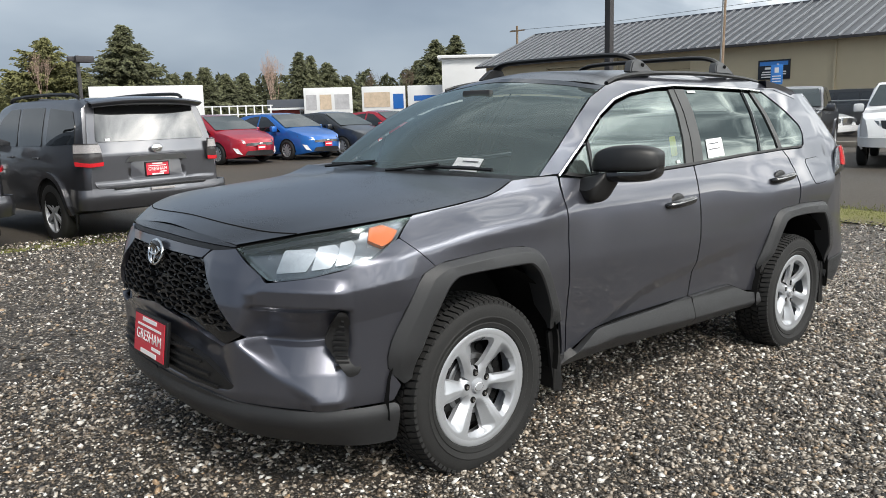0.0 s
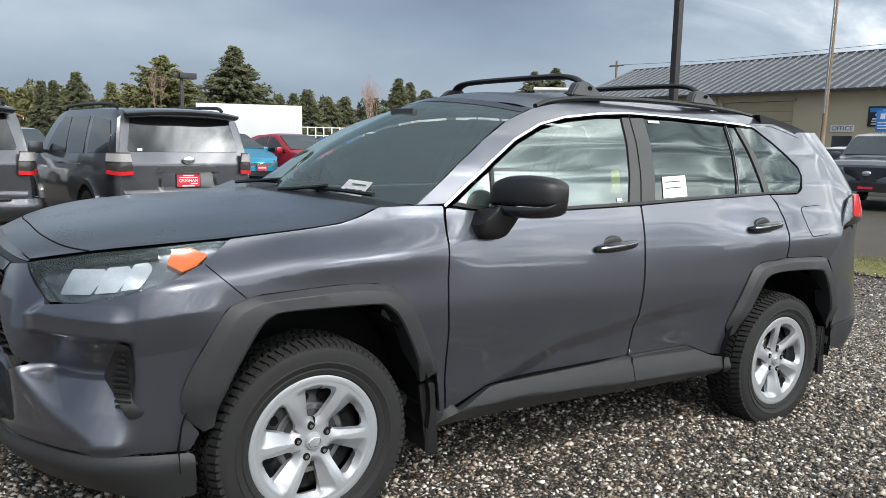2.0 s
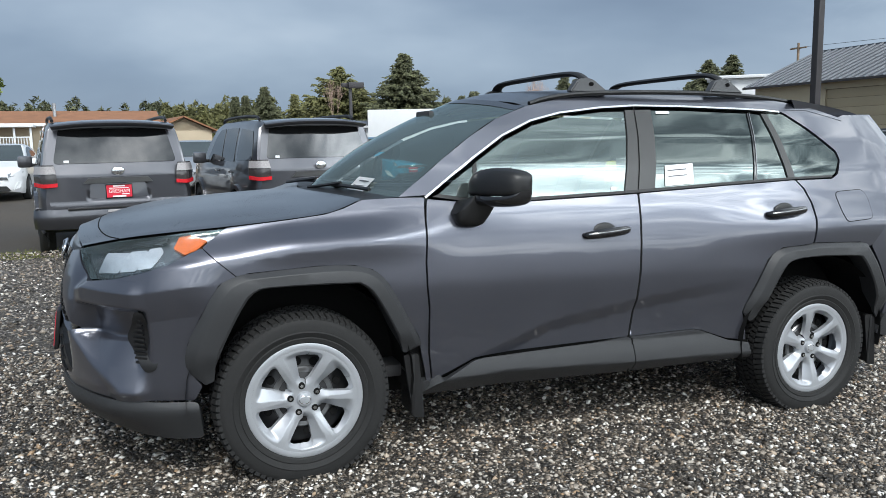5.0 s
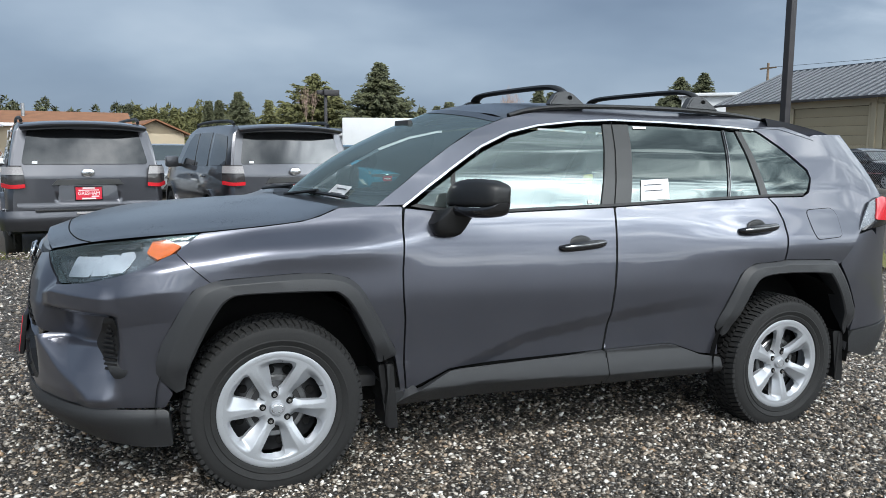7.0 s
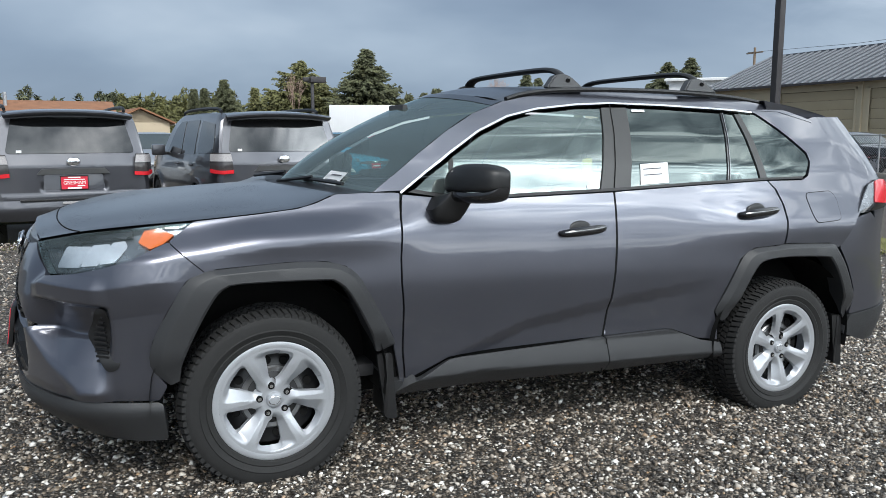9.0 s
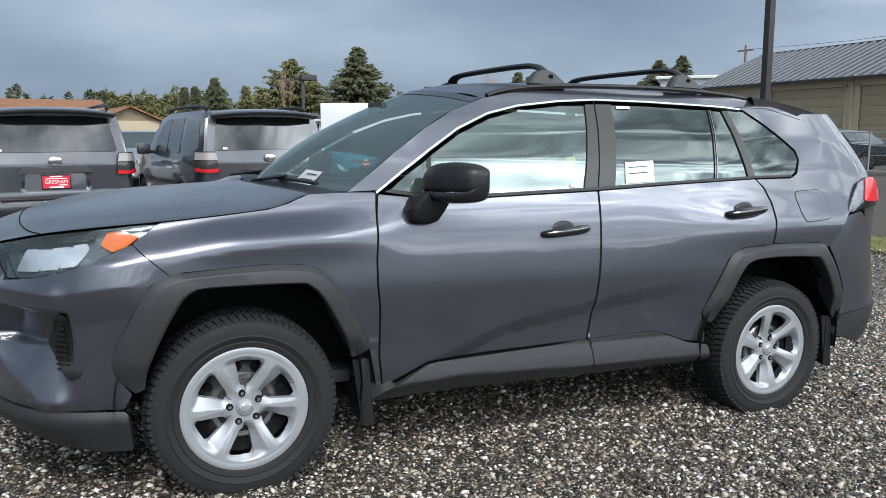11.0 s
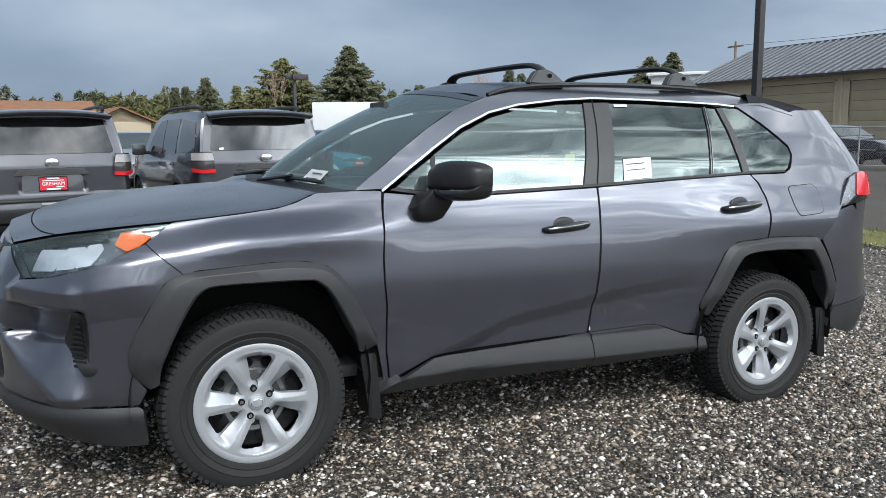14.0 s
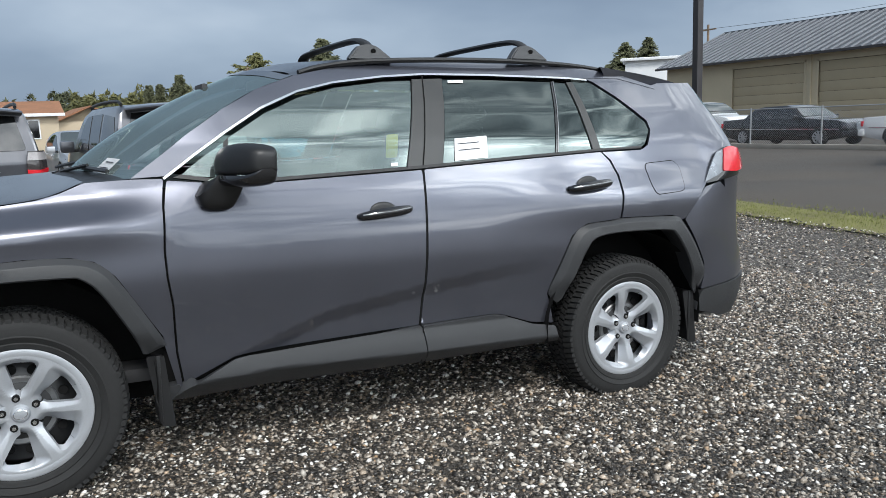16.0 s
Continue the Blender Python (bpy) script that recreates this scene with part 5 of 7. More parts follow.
# ---- ground ----
def voro_mat(name, scale, ramp, rough, bump, dirt):
    """Loose stones: each cell a colour of its own, with dark joints between them and patches of dirt."""
    m = bpy.data.materials.new(name)
    m.use_nodes = True
    n, l = m.node_tree.nodes, m.node_tree.links
    b = n["Principled BSDF"]
    tc = n.new("ShaderNodeTexCoord")
    v = n.new("ShaderNodeTexVoronoi")
    v.inputs["Scale"].default_value = scale
    e = n.new("ShaderNodeTexVoronoi")
    e.feature = "DISTANCE_TO_EDGE"
    e.inputs["Scale"].default_value = scale
    nz = n.new("ShaderNodeTexNoise")
    nz.inputs["Scale"].default_value, nz.inputs["Detail"].default_value = 0.9, 6
    for q in (v, e, nz):
        l.new(tc.outputs["Object"], q.inputs["Vector"])
    sep = n.new("ShaderNodeSeparateColor")
    l.new(v.outputs["Color"], sep.inputs["Color"])
    cr = n.new("ShaderNodeValToRGB")
    cr.color_ramp.elements[0].position, cr.color_ramp.elements[0].color = ramp[0][0], (*ramp[0][1], 1)
    cr.color_ramp.elements[1].position, cr.color_ramp.elements[1].color = ramp[-1][0], (*ramp[-1][1], 1)
    for at, c in ramp[1:-1]:
        cr.color_ramp.elements.new(at).color = (*c, 1)
    l.new(sep.outputs["Red"], cr.inputs["Fac"])
    gap = n.new("ShaderNodeMapRange")
    gap.inputs["From Max"].default_value = 0.22
    gap.inputs["To Min"].default_value = 0.25
    l.new(e.outputs["Distance"], gap.inputs["Value"])
    mul = n.new("ShaderNodeMix")
    mul.data_type, mul.blend_type = "RGBA", "MULTIPLY"
    mul.inputs["Factor"].default_value = 1
    l.new(cr.outputs["Color"], mul.inputs["A"])
    l.new(gap.outputs["Result"], mul.inputs["B"])
    mx = n.new("ShaderNodeMix")
    mx.data_type = "RGBA"
    mx.inputs["B"].default_value = (*dirt, 1)
    sp = n.new("ShaderNodeMapRange")
    sp.inputs["From Min"].default_value, sp.inputs["From Max"].default_value, sp.inputs["To Max"].default_value = 0.5, 0.75, 0.6
    l.new(nz.outputs["Fac"], sp.inputs["Value"])
    l.new(sp.outputs["Result"], mx.inputs["Factor"])
    l.new(mul.outputs["Result"], mx.inputs["A"])
    l.new(mx.outputs["Result"], b.inputs["Base Color"])
    b.inputs["Roughness"].default_value = rough
    bp = n.new("ShaderNodeBump")
    bp.inputs["Strength"].default_value, bp.inputs["Distance"].default_value = bump, 0.012
    l.new(gap.outputs["Result"], bp.inputs["Height"])
    l.new(bp.outputs["Normal"], b.inputs["Normal"])
    return m


STONE_RAMP = [(0.0, (0.015, 0.014, 0.013)), (0.4, (0.07, 0.057, 0.044)), (0.65, (0.16, 0.13, 0.10)), (0.85, (0.31, 0.27, 0.22)), (1.0, (0.68, 0.65, 0.60))]
GRAVEL = voro_mat("gravel", 62.0, STONE_RAMP, 0.62, 0.9, (0.06, 0.052, 0.042))
ASPHALT = mat("wet_asphalt", (0.058, 0.048, 0.037), rough=0.75, var=0.35, scale=0.35, fine=60, bump=0.35, bscale=160, rvar=0.22)


def ground_sheet(name, xs, ys, up, material, edge=None):
    verts = [(x, y, ground_z(x, y) + up) for y in ys for x in xs]
    nx = len(xs)
    faces = [(j * nx + i, j * nx + i + 1, (j + 1) * nx + i + 1, (j + 1) * nx + i) for j in range(len(ys) - 1) for i in range(nx - 1)]
    if edge:
        verts = [edge(*v) for v in verts]
    return mesh_of(name, verts, faces, material)


near = np.arange(-14, 16.01, 0.5)
far = np.array([20, 26, 34, 46, 64, 90, 130, 200, 320, 600, 1200, 2500])
lines = np.r_[-far[::-1], near, far]
tagged(part("ground", ground_sheet("ground", lines, lines, 0.0, ASPHALT), None), "wet dark asphalt of the car lot", "asphalt", kind="structure")


def pad_edge(x, y, z):
    """The pad's ragged rim, sinking to the asphalt."""
    out = max(x - 8.6 + .25 * noise.noise((y * .8, 0, 3)), y - 7.75 + .25 * noise.noise((x * .8, 7, 0)))
    return (x, y, z - max(0.0, min(.06, (out + .5) * .1)))


tagged(part("gravel_pad", ground_sheet("gravel_pad", np.r_[-30, -20, np.arange(-14, 9.21, .2)], np.r_[-30, -20, np.arange(-12, 8.41, .2)], .03, GRAVEL, pad_edge), None), "wet crushed gravel pad of grey and brown stones", "gravel", kind="structure")


def stone_field(name, count, zone, size, seed, material, keep=None, z_up=0.03):
    """Loose stones over a rectangle: many small uneven octahedra in one mesh."""
    rng = np.random.default_rng(seed)
    x = rng.uniform(zone[0], zone[1], count)
    y = rng.uniform(zone[2], zone[3], count)
    if keep is not None:
        k = keep(x, y)
        x, y = x[k], y[k]
    n = len(x)
    r = np.clip(rng.lognormal(math.log(size), .38, n), size * .45, size * 2.4)
    w = 1 - np.clip((np.hypot(x - 1.3, y - .9) - 5) / 5, 0, 1) ** 2 * (3 - 2 * np.clip((np.hypot(x - 1.3, y - .9) - 5) / 5, 0, 1))
    z = (-.0349 * x + .0052 * y) * w + z_up + r * rng.uniform(-.1, .35, n)
    base = np.array([(1, 0, 0), (.31, .95, 0), (-.81, .59, 0), (-.81, -.59, 0), (.31, -.95, 0), (.2, .1, .8), (-.1, 0, -.7)])
    faces = np.array([(0, 1, 5), (1, 2, 5), (2, 3, 5), (3, 4, 5), (4, 0, 5), (1, 0, 6), (2, 1, 6), (3, 2, 6), (4, 3, 6), (0, 4, 6)])
    p = base[None] * (1 + rng.uniform(-.35, .3, (n, 7, 1))) * np.stack([rng.uniform(.8, 1.35, n), rng.uniform(.65, 1.0, n), rng.uniform(.5, .95, n)], 1)[:, None]
    a, t = rng.uniform(0, 6.283, n), rng.normal(0, .45, n)
    ca, sa, ct, st_ = np.cos(a)[:, None], np.sin(a)[:, None], np.cos(t)[:, None], np.sin(t)[:, None]
    px, pz = p[..., 0] * ct + p[..., 2] * st_, -p[..., 0] * st_ + p[..., 2] * ct
    q = np.stack([px * ca - p[..., 1] * sa, px * sa + p[..., 1] * ca, pz], -1) * r[:, None, None] + np.stack([x, y, z], 1)[:, None]
    me = bpy.data.meshes.new(name)
    me.vertices.add(n * 7)
    me.vertices.foreach_set("co", q.astype(np.float32).ravel())
    idx = (faces[None] + (np.arange(n) * 7)[:, None, None]).ravel().astype(np.int32)
    me.loops.add(len(idx))
    me.loops.foreach_set("vertex_index", idx)
    me.polygons.add(n * 10)
    me.polygons.foreach_set("loop_start", np.arange(0, n * 30, 3, dtype=np.int32))
    me.update()
    me.validate()
    me.materials.append(material)
    return tagged(part(name, me, None), "loose wet stones, grey, brown and pale", "gravel", kind="stuff")


def stones_mat():
    m = bpy.data.materials.new("loose_stones")
    m.use_nodes = True
    n, l = m.node_tree.nodes, m.node_tree.links
    b = n["Principled BSDF"]
    g = n.new("ShaderNodeNewGeometry")
    cr = n.new("ShaderNodeValToRGB")
    el = cr.color_ramp.elements
    el[0].position, el[0].color = 0.0, (0.022, 0.02, 0.018, 1)
    el[1].position, el[1].color = 1.0, (0.86, 0.84, 0.80, 1)
    for at, c in ((.26, (.036, .031, .026)), (.42, (.095, .078, .061)), (.56, (.18, .142, .103)), (.68, (.29, .25, .205)), (.80, (.47, .43, .375)), (.86, (.33, .22, .125)), (.92, (.70, .67, .61))):
        el.new(at).color = (*c, 1)
    nz = n.new("ShaderNodeTexNoise")
    nz.inputs["Scale"].default_value, nz.inputs["Detail"].default_value = 180, 4
    tc = n.new("ShaderNodeTexCoord")
    l.new(tc.outputs["Object"], nz.inputs["Vector"])
    mx = n.new("ShaderNodeMix")
    mx.data_type, mx.blend_type = "RGBA", "OVERLAY"
    mx.inputs["Factor"].default_value = .5
    l.new(g.outputs["Random Per Island"], cr.inputs["Fac"])
    l.new(cr.outputs["Color"], mx.inputs["A"])
    l.new(nz.outputs["Fac"], mx.inputs["B"])
    l.new(mx.outputs["Result"], b.inputs["Base Color"])
    b.inputs["Roughness"].default_value = .36
    return m


STONES = stones_mat()
stone_field("loose_stones", 150000, (-3.2, 6.2, -1.6, 2.4), .0086, 1, STONES)
stone_field("loose_stones", 78000, (-5.5, 8.6, -2.2, 7.9), .0112, 2, STONES, keep=lambda x, y: ~((x > -3.2) & (x < 6.2) & (y > -1.6) & (y < 2.4)))

# ---- other vehicles ----
def car_paint(name, col, metal=0.5):
    return mat(name, col, rough=0.35, metal=metal, var=0.06, scale=2, fine=400, coat=1.0, rvar=0.05)


def road_wheel(parent, x, y, r, w, rim_mat, spokes=6):
    """A wheel of a parked car; x is its outer face, on the side that x points to."""
    s = 1 if x > 0 else -1
    rr = r * .66
    prof = [(rr, .02), (rr + .01, .004), (r - .06, .0), (r - .02, .012), (r - .004, .03), (r, .05), (r, w - .05), (r - .02, w - .01), (rr, w)]
    bm = lathe(prof, 36)
    t = part("wheel", bm, RUBBER, parent)
    t.matrix_local = pose(x, y, r, 0, 0, 90 if s > 0 else -90)
    rim = lathe([(rr + .002, .012), (rr - .012, .012), (rr - .02, .03), (rr - .03, .10)], 36)
    rp = part("rim", rim, rim_mat, t)
    part("rim_well", lathe([(.0, .07), (rr, .08)], 24), VOID, t)
    for k in range(spokes):
        a = 2 * math.pi * k / spokes
        bm = bmesh.new()
        box(bm, (-.026, .016, .02), (.026, .05, rr - .01), .006)
        for v in bm.verts:
            v.co.x *= .7 + .6 * v.co.z / rr
        sp = part("spoke", bm, rim_mat, rp)
        sp.matrix_local = pose(0, 0, 0, 0, math.degrees(a), 0)
    part("hub_cap", lathe([(0, .014), (.04, .016), (.05, .03), (.05, .05)], 16), rim_mat, rp)
    return t


def vehicle(name, m, label, spec, paint, rim_mat, group="parked cars", category="car"):
    """A parked car in its own frame: y runs forward, z up, origin on the ground under its middle."""
    root = thing(name, m, label, category, group)
    L, W = spec["size"][:2]
    ys = np.array(sorted(set(np.round(np.r_[np.linspace(-L / 2, L / 2, 44), -L / 2 + .03, L / 2 - .03, [q[0] for q in spec["top"]]], 3))))
    tabs = {key: np.array(spec[key]).T for key in ("top", "belt", "low", "wide")}
    f = lambda key, y: np.interp(y, *tabs[key])
    half = lambda y: f("wide", y) * W / 2

    def side(y, z):
        """The flank's half width at a place along the car and a height."""
        h, belt, low, tz = half(y), f("belt", y), f("low", y), f("top", y)
        k = (z - belt) / (spec["size"][2] - belt)
        high = h - .03 - spec["lean"] * k - .05 * k * k
        k = (z - low) / np.maximum(.05, belt - low)
        flank = h - .035 * np.maximum(0, (k - .6) / .4) ** 2 - .05 * np.maximum(0, (.25 - k) / .25) ** 2
        return np.where((z > belt) & (tz > belt + .02), high, flank)

    rows = []
    for y in ys:
        tz, belt, low, h = f("top", y), f("belt", y), f("low", y), half(y)
        bz = min(belt, tz - .02)
        sec = []
        for k in np.linspace(0, 1, 7):
            z = low + (bz - low) * k
            sec.append((side(y, z), z))
        zt = tz - .05 if tz > belt + .12 else tz - .012
        for k in (.33, .66, 1.0):
            z = bz + (zt - bz) * k
            sec.append((side(y, z) if tz > belt + .05 else side(y, belt) - .02 * k, z))
        e = sec[-1][0]
        sec += [(e - .045, tz - .008), (e * .6, tz + .012), (0, tz + .018)]
        rows.append(sec)
    bm = bmesh.new()
    grid = [[bm.verts.new((x, y, z)) for x, z in sec] + [bm.verts.new((-x, y, z)) for x, z in sec[:-1][::-1]] for y, sec in zip(ys, rows)]
    for A, B in zip(grid, grid[1:]):
        for i in range(len(A) - 1):
            bm.faces.new((A[i], A[i + 1], B[i + 1], B[i]))
        bm.faces.new((A[-1], A[0], B[0], B[-1]))
    bm.faces.new(grid[0])
    bm.faces.new(grid[-1][::-1])
    bmesh.ops.recalc_face_normals(bm, faces=bm.faces)
    part("body", bm, paint, root, sharp=35)
    for s in (1, -1):
        surf = lambda y, z, s=s: np.array((s * side(y, z), y, z))
        def put(nm, poly, material, off, lab="", rim=.006, r=.03, s=s, surf=surf):
            p = soft(poly, r, 3)
            if s > 0:
                return sheet(nm, p, surf, material, root, off, rim, (.25, .12), lab)
            return mirrored(nm, p, side, material, root, off, rim, lab)
        for poly in spec["windows"]:
            put("side_window", poly, GLASS_D, .006)
        for y in spec["axles"]:
            r = spec["wheel"] * 1.14
            arch = [(y + r * math.cos(a), spec["wheel"] + r * math.sin(a)) for a in [math.pi * (k / 14) for k in range(15)]] + [(y - r, .25), (y + r, .25)]
            put("wheel_arch", arch, VOID, .004, r=0.01)
            if spec.get("flare"):
                ro = r * 1.16
                ring = [(y + ro * math.cos(a), spec["wheel"] + ro * math.sin(a)) for a in [math.pi * (k / 14) for k in range(15)]] + [(y + r * math.cos(a), spec["wheel"] + r * math.sin(a)) for a in [math.pi * (k / 14) for k in range(14, -1, -1)]]
                put("arch_flare", ring, paint, .03, r=0.004, rim=.04)
            road_wheel(root, s * (W / 2 + .012), y, spec["wheel"], .2, rim_mat, spec.get("spokes", 6))
        for poly, mt, off in spec.get("trim", ()):
            put("side_trim", poly, mt, off, r=.012)
        if "mirror" in spec:
            y, z = spec["mirror"]
            x = side(y, z)
            mm = part("door_mirror", boxed((x + .04, y - .06, z - .02), (x + .25, y + .07, z + .16), .04) if s > 0 else boxed((-x - .25, y - .06, z - .02), (-x - .04, y + .07, z + .16), .04), spec.get("mirror_mat", paint), root)
            part("mirror_arm", boxed((x - .03, y - .02, z - .01), (x + .06, y + .03, z + .04), .01) if s > 0 else boxed((-x - .06, y - .02, z - .01), (-x + .03, y + .03, z + .04), .01), BLACKP, mm)
        for y, z in spec.get("handles", ()):
            x = s * side(y, z)
            part("door_handle", boxed((min(x, x + s * .03), y - .09, z - .014), (max(x, x + s * .03), y + .09, z + .014), .008), paint, root)
    for a, b, w in spec["screens"]:
        surf = lambda x, y: np.array((x, y, f("top", y) + .018 - .006 * np.abs(x)))
        h0, h1 = side(a, f("belt", a) + .02) * w, (side(b, f("top", b) - .05) - .06) * w
        p = soft([(-h0, a), (h0, a), (h1, b), (-h1, b)], .05, 3)
        sheet("windscreen", p, surf, GLASS_W, root, .008, .006, (.2, .2))
    return root, side


def mirrored(nm, poly, side, material, root, off, rim, lab):
    ob = sheet(nm, poly, lambda y, z: np.array((side(y, z), y, z)), material, root, off, rim, (.25, .12), lab)
    me = ob.data
    me.transform(Matrix.Diagonal((-1, 1, 1, 1)))
    me.flip_normals()
    return ob


# windscreen base lifted to grey-green, standing in for reflected sky
GLASS_W = mat("sky_toned_windscreen", (0.04, 0.05, 0.05), rough=0.05, var=0.25, scale=1.5, rvar=0.02, spec=1.0)
GLASS_D = mat("dark_car_glass", (0.006, 0.007, 0.008), rough=0.03, var=0.1, coat=0.0, rvar=0.02, spec=1.0)
GRAPHITE = car_paint("magnetic_grey_paint", (0.085, 0.086, 0.097), .75)
DARKGREY = car_paint("dark_grey_paint", (0.045, 0.048, 0.052), .6)
REDP = car_paint("red_paint", (0.42, 0.012, 0.03), .35)
BLUEP = car_paint("blue_paint", (0.012, 0.14, 0.50), .4)
TEALP = car_paint("teal_paint", (0.01, 0.25, 0.40), .4)
WHITEC = car_paint("white_paint", (0.72, 0.73, 0.74), .0)
BLACKC = car_paint("black_paint", (0.010, 0.010, 0.011), .2)
SILVERC = car_paint("silver_paint", (0.45, 0.46, 0.48), .7)

SUV = dict(size=(4.75, 1.9, 1.80), lean=.11, wheel=.385, axles=(-1.36, 1.43), spokes=6, flare=True,
           top=[(-2.375, 1.02), (-2.36, 1.08), (-2.30, 1.16), (-2.21, 1.52), (-2.14, 1.70), (-1.95, 1.775), (-1.0, 1.80), (.1, 1.79), (.45, 1.73), (.75, 1.55), (1.12, 1.24), (1.22, 1.20), (1.9, 1.16), (2.2, 1.10), (2.33, .98), (2.375, .85)],
           belt=[(-2.375, 1.0), (-2.2, 1.16), (2.375, 1.12)], low=[(-2.375, .46), (-2.0, .44), (-1.75, .36), (1.8, .34), (2.1, .36), (2.375, .44)],
           wide=[(-2.375, .90), (-2.32, .955), (-2.1, .985), (-1.6, 1.0), (1.6, 1.0), (2.0, .97), (2.25, .88), (2.375, .72)],
           windows=([(.70, 1.21), (.70, 1.24), (.30, 1.58), (.05, 1.68), (-.28, 1.69), (-.28, 1.20)], [(-.36, 1.20), (-.36, 1.69), (-1.12, 1.69), (-1.12, 1.21)], [(-1.28, 1.22), (-1.28, 1.68), (-1.95, 1.63), (-2.06, 1.45), (-2.10, 1.24)]),
           screens=((1.10, .42, .93),), mirror=(.72, 1.18), handles=((-.1, 1.06), (-.98, 1.06)))
HATCH = dict(size=(4.55, 1.76, 1.48), lean=.13, wheel=.32, axles=(-1.38, 1.33), spokes=10,
             top=[(-2.275, .78), (-2.25, 1.0), (-2.1, 1.12), (-1.6, 1.28), (-.9, 1.43), (-.1, 1.48), (.3, 1.44), (.75, 1.24), (1.25, 1.0), (1.75, .88), (2.1, .76), (2.25, .64), (2.275, .55)],
             belt=[(-2.275, .9), (-1.2, .98), (1.2, .86), (2.275, .8)], low=[(-2.275, .36), (-1.8, .2), (1.8, .18), (2.275, .28)],
             wide=[(-2.275, .72), (-2.1, .88), (-1.5, .98), (0, 1.0), (1.5, .98), (1.95, .88), (2.15, .72), (2.275, .42)],
             windows=([(1.02, .90), (.55, 1.20), (.25, 1.36), (-.05, 1.40), (-.12, .93)], [(-.2, .94), (-.13, 1.40), (-.6, 1.36), (-1.15, 1.2), (-1.3, 1.0)]),
             screens=((1.22, .33, .95), (-2.0, -1.05, .85)), mirror=(.85, .92), handles=((.05, .82), (-.85, .86)))
PICKUP = dict(size=(5.3, 1.89, 1.80), lean=.11, wheel=.385, axles=(-1.6, 1.65), spokes=6, flare=True,
              top=[(-2.65, 1.2), (-.98, 1.2), (-.95, 1.22), (-.85, 1.70), (-.6, 1.78), (.3, 1.78), (.6, 1.70), (1.22, 1.24), (1.35, 1.2), (2.2, 1.13), (2.5, 1.02), (2.6, .85), (2.65, .7)],
              belt=[(-2.65, 1.16), (2.65, 1.12)], low=[(-2.65, .52), (-1.9, .42), (2.0, .4), (2.65, .46)],
              wide=[(-2.65, .95), (-2.5, .98), (0, 1.0), (2.0, .98), (2.4, .9), (2.65, .74)],
              windows=([(1.05, 1.22), (.62, 1.58), (.45, 1.66), (.08, 1.68), (.08, 1.20)], [(0.0, 1.20), (0.0, 1.68), (-.72, 1.66), (-.82, 1.22)]),
              screens=((1.2, .58, .94),), mirror=(1.0, 1.16), handles=((.2, 1.05), (-.6, 1.05)))
SEDAN = dict(size=(5.6, 1.98, 1.48), lean=.14, wheel=.335, axles=(-1.62, 1.75), spokes=9,
             top=[(-2.8, .82), (-2.75, .98), (-1.75, 1.03), (-1.62, 1.06), (-1.2, 1.38), (-.8, 1.46), (.2, 1.48), (.5, 1.42), (1.05, 1.05), (1.2, 1.0), (2.4, .92), (2.72, .82), (2.8, .6)],
             belt=[(-2.8, .92), (1.2, .94), (2.8, .84)], low=[(-2.8, .36), (-2, .22), (2, .22), (2.8, .34)],
             wide=[(-2.8, .86), (-2.6, .94), (-1, 1.0), (1.5, .98), (2.5, .9), (2.8, .8)],
             windows=([(.95, .97), (.5, 1.30), (.3, 1.38), (.0, 1.40), (0, .98)], [(-.08, .98), (-.08, 1.40), (-.95, 1.36), (-1.35, 1.05), (-1.35, .99)]),
             screens=((1.03, .52, .93), (-1.6, -1.2, .9)), mirror=(.85, .96), trim=(([(-2.5, .62), (2.5, .58), (2.5, .62), (-2.5, .66)], CHROME, .006),))


SMOKE = mat("smoked_lens", (0.05, 0.045, 0.045), rough=0.15, var=0.2, scale=40, coat=0.5)
LENSW = mat("clear_lens", (0.36, 0.34, 0.34), rough=0.2, var=0.2, scale=60, coat=0.5)


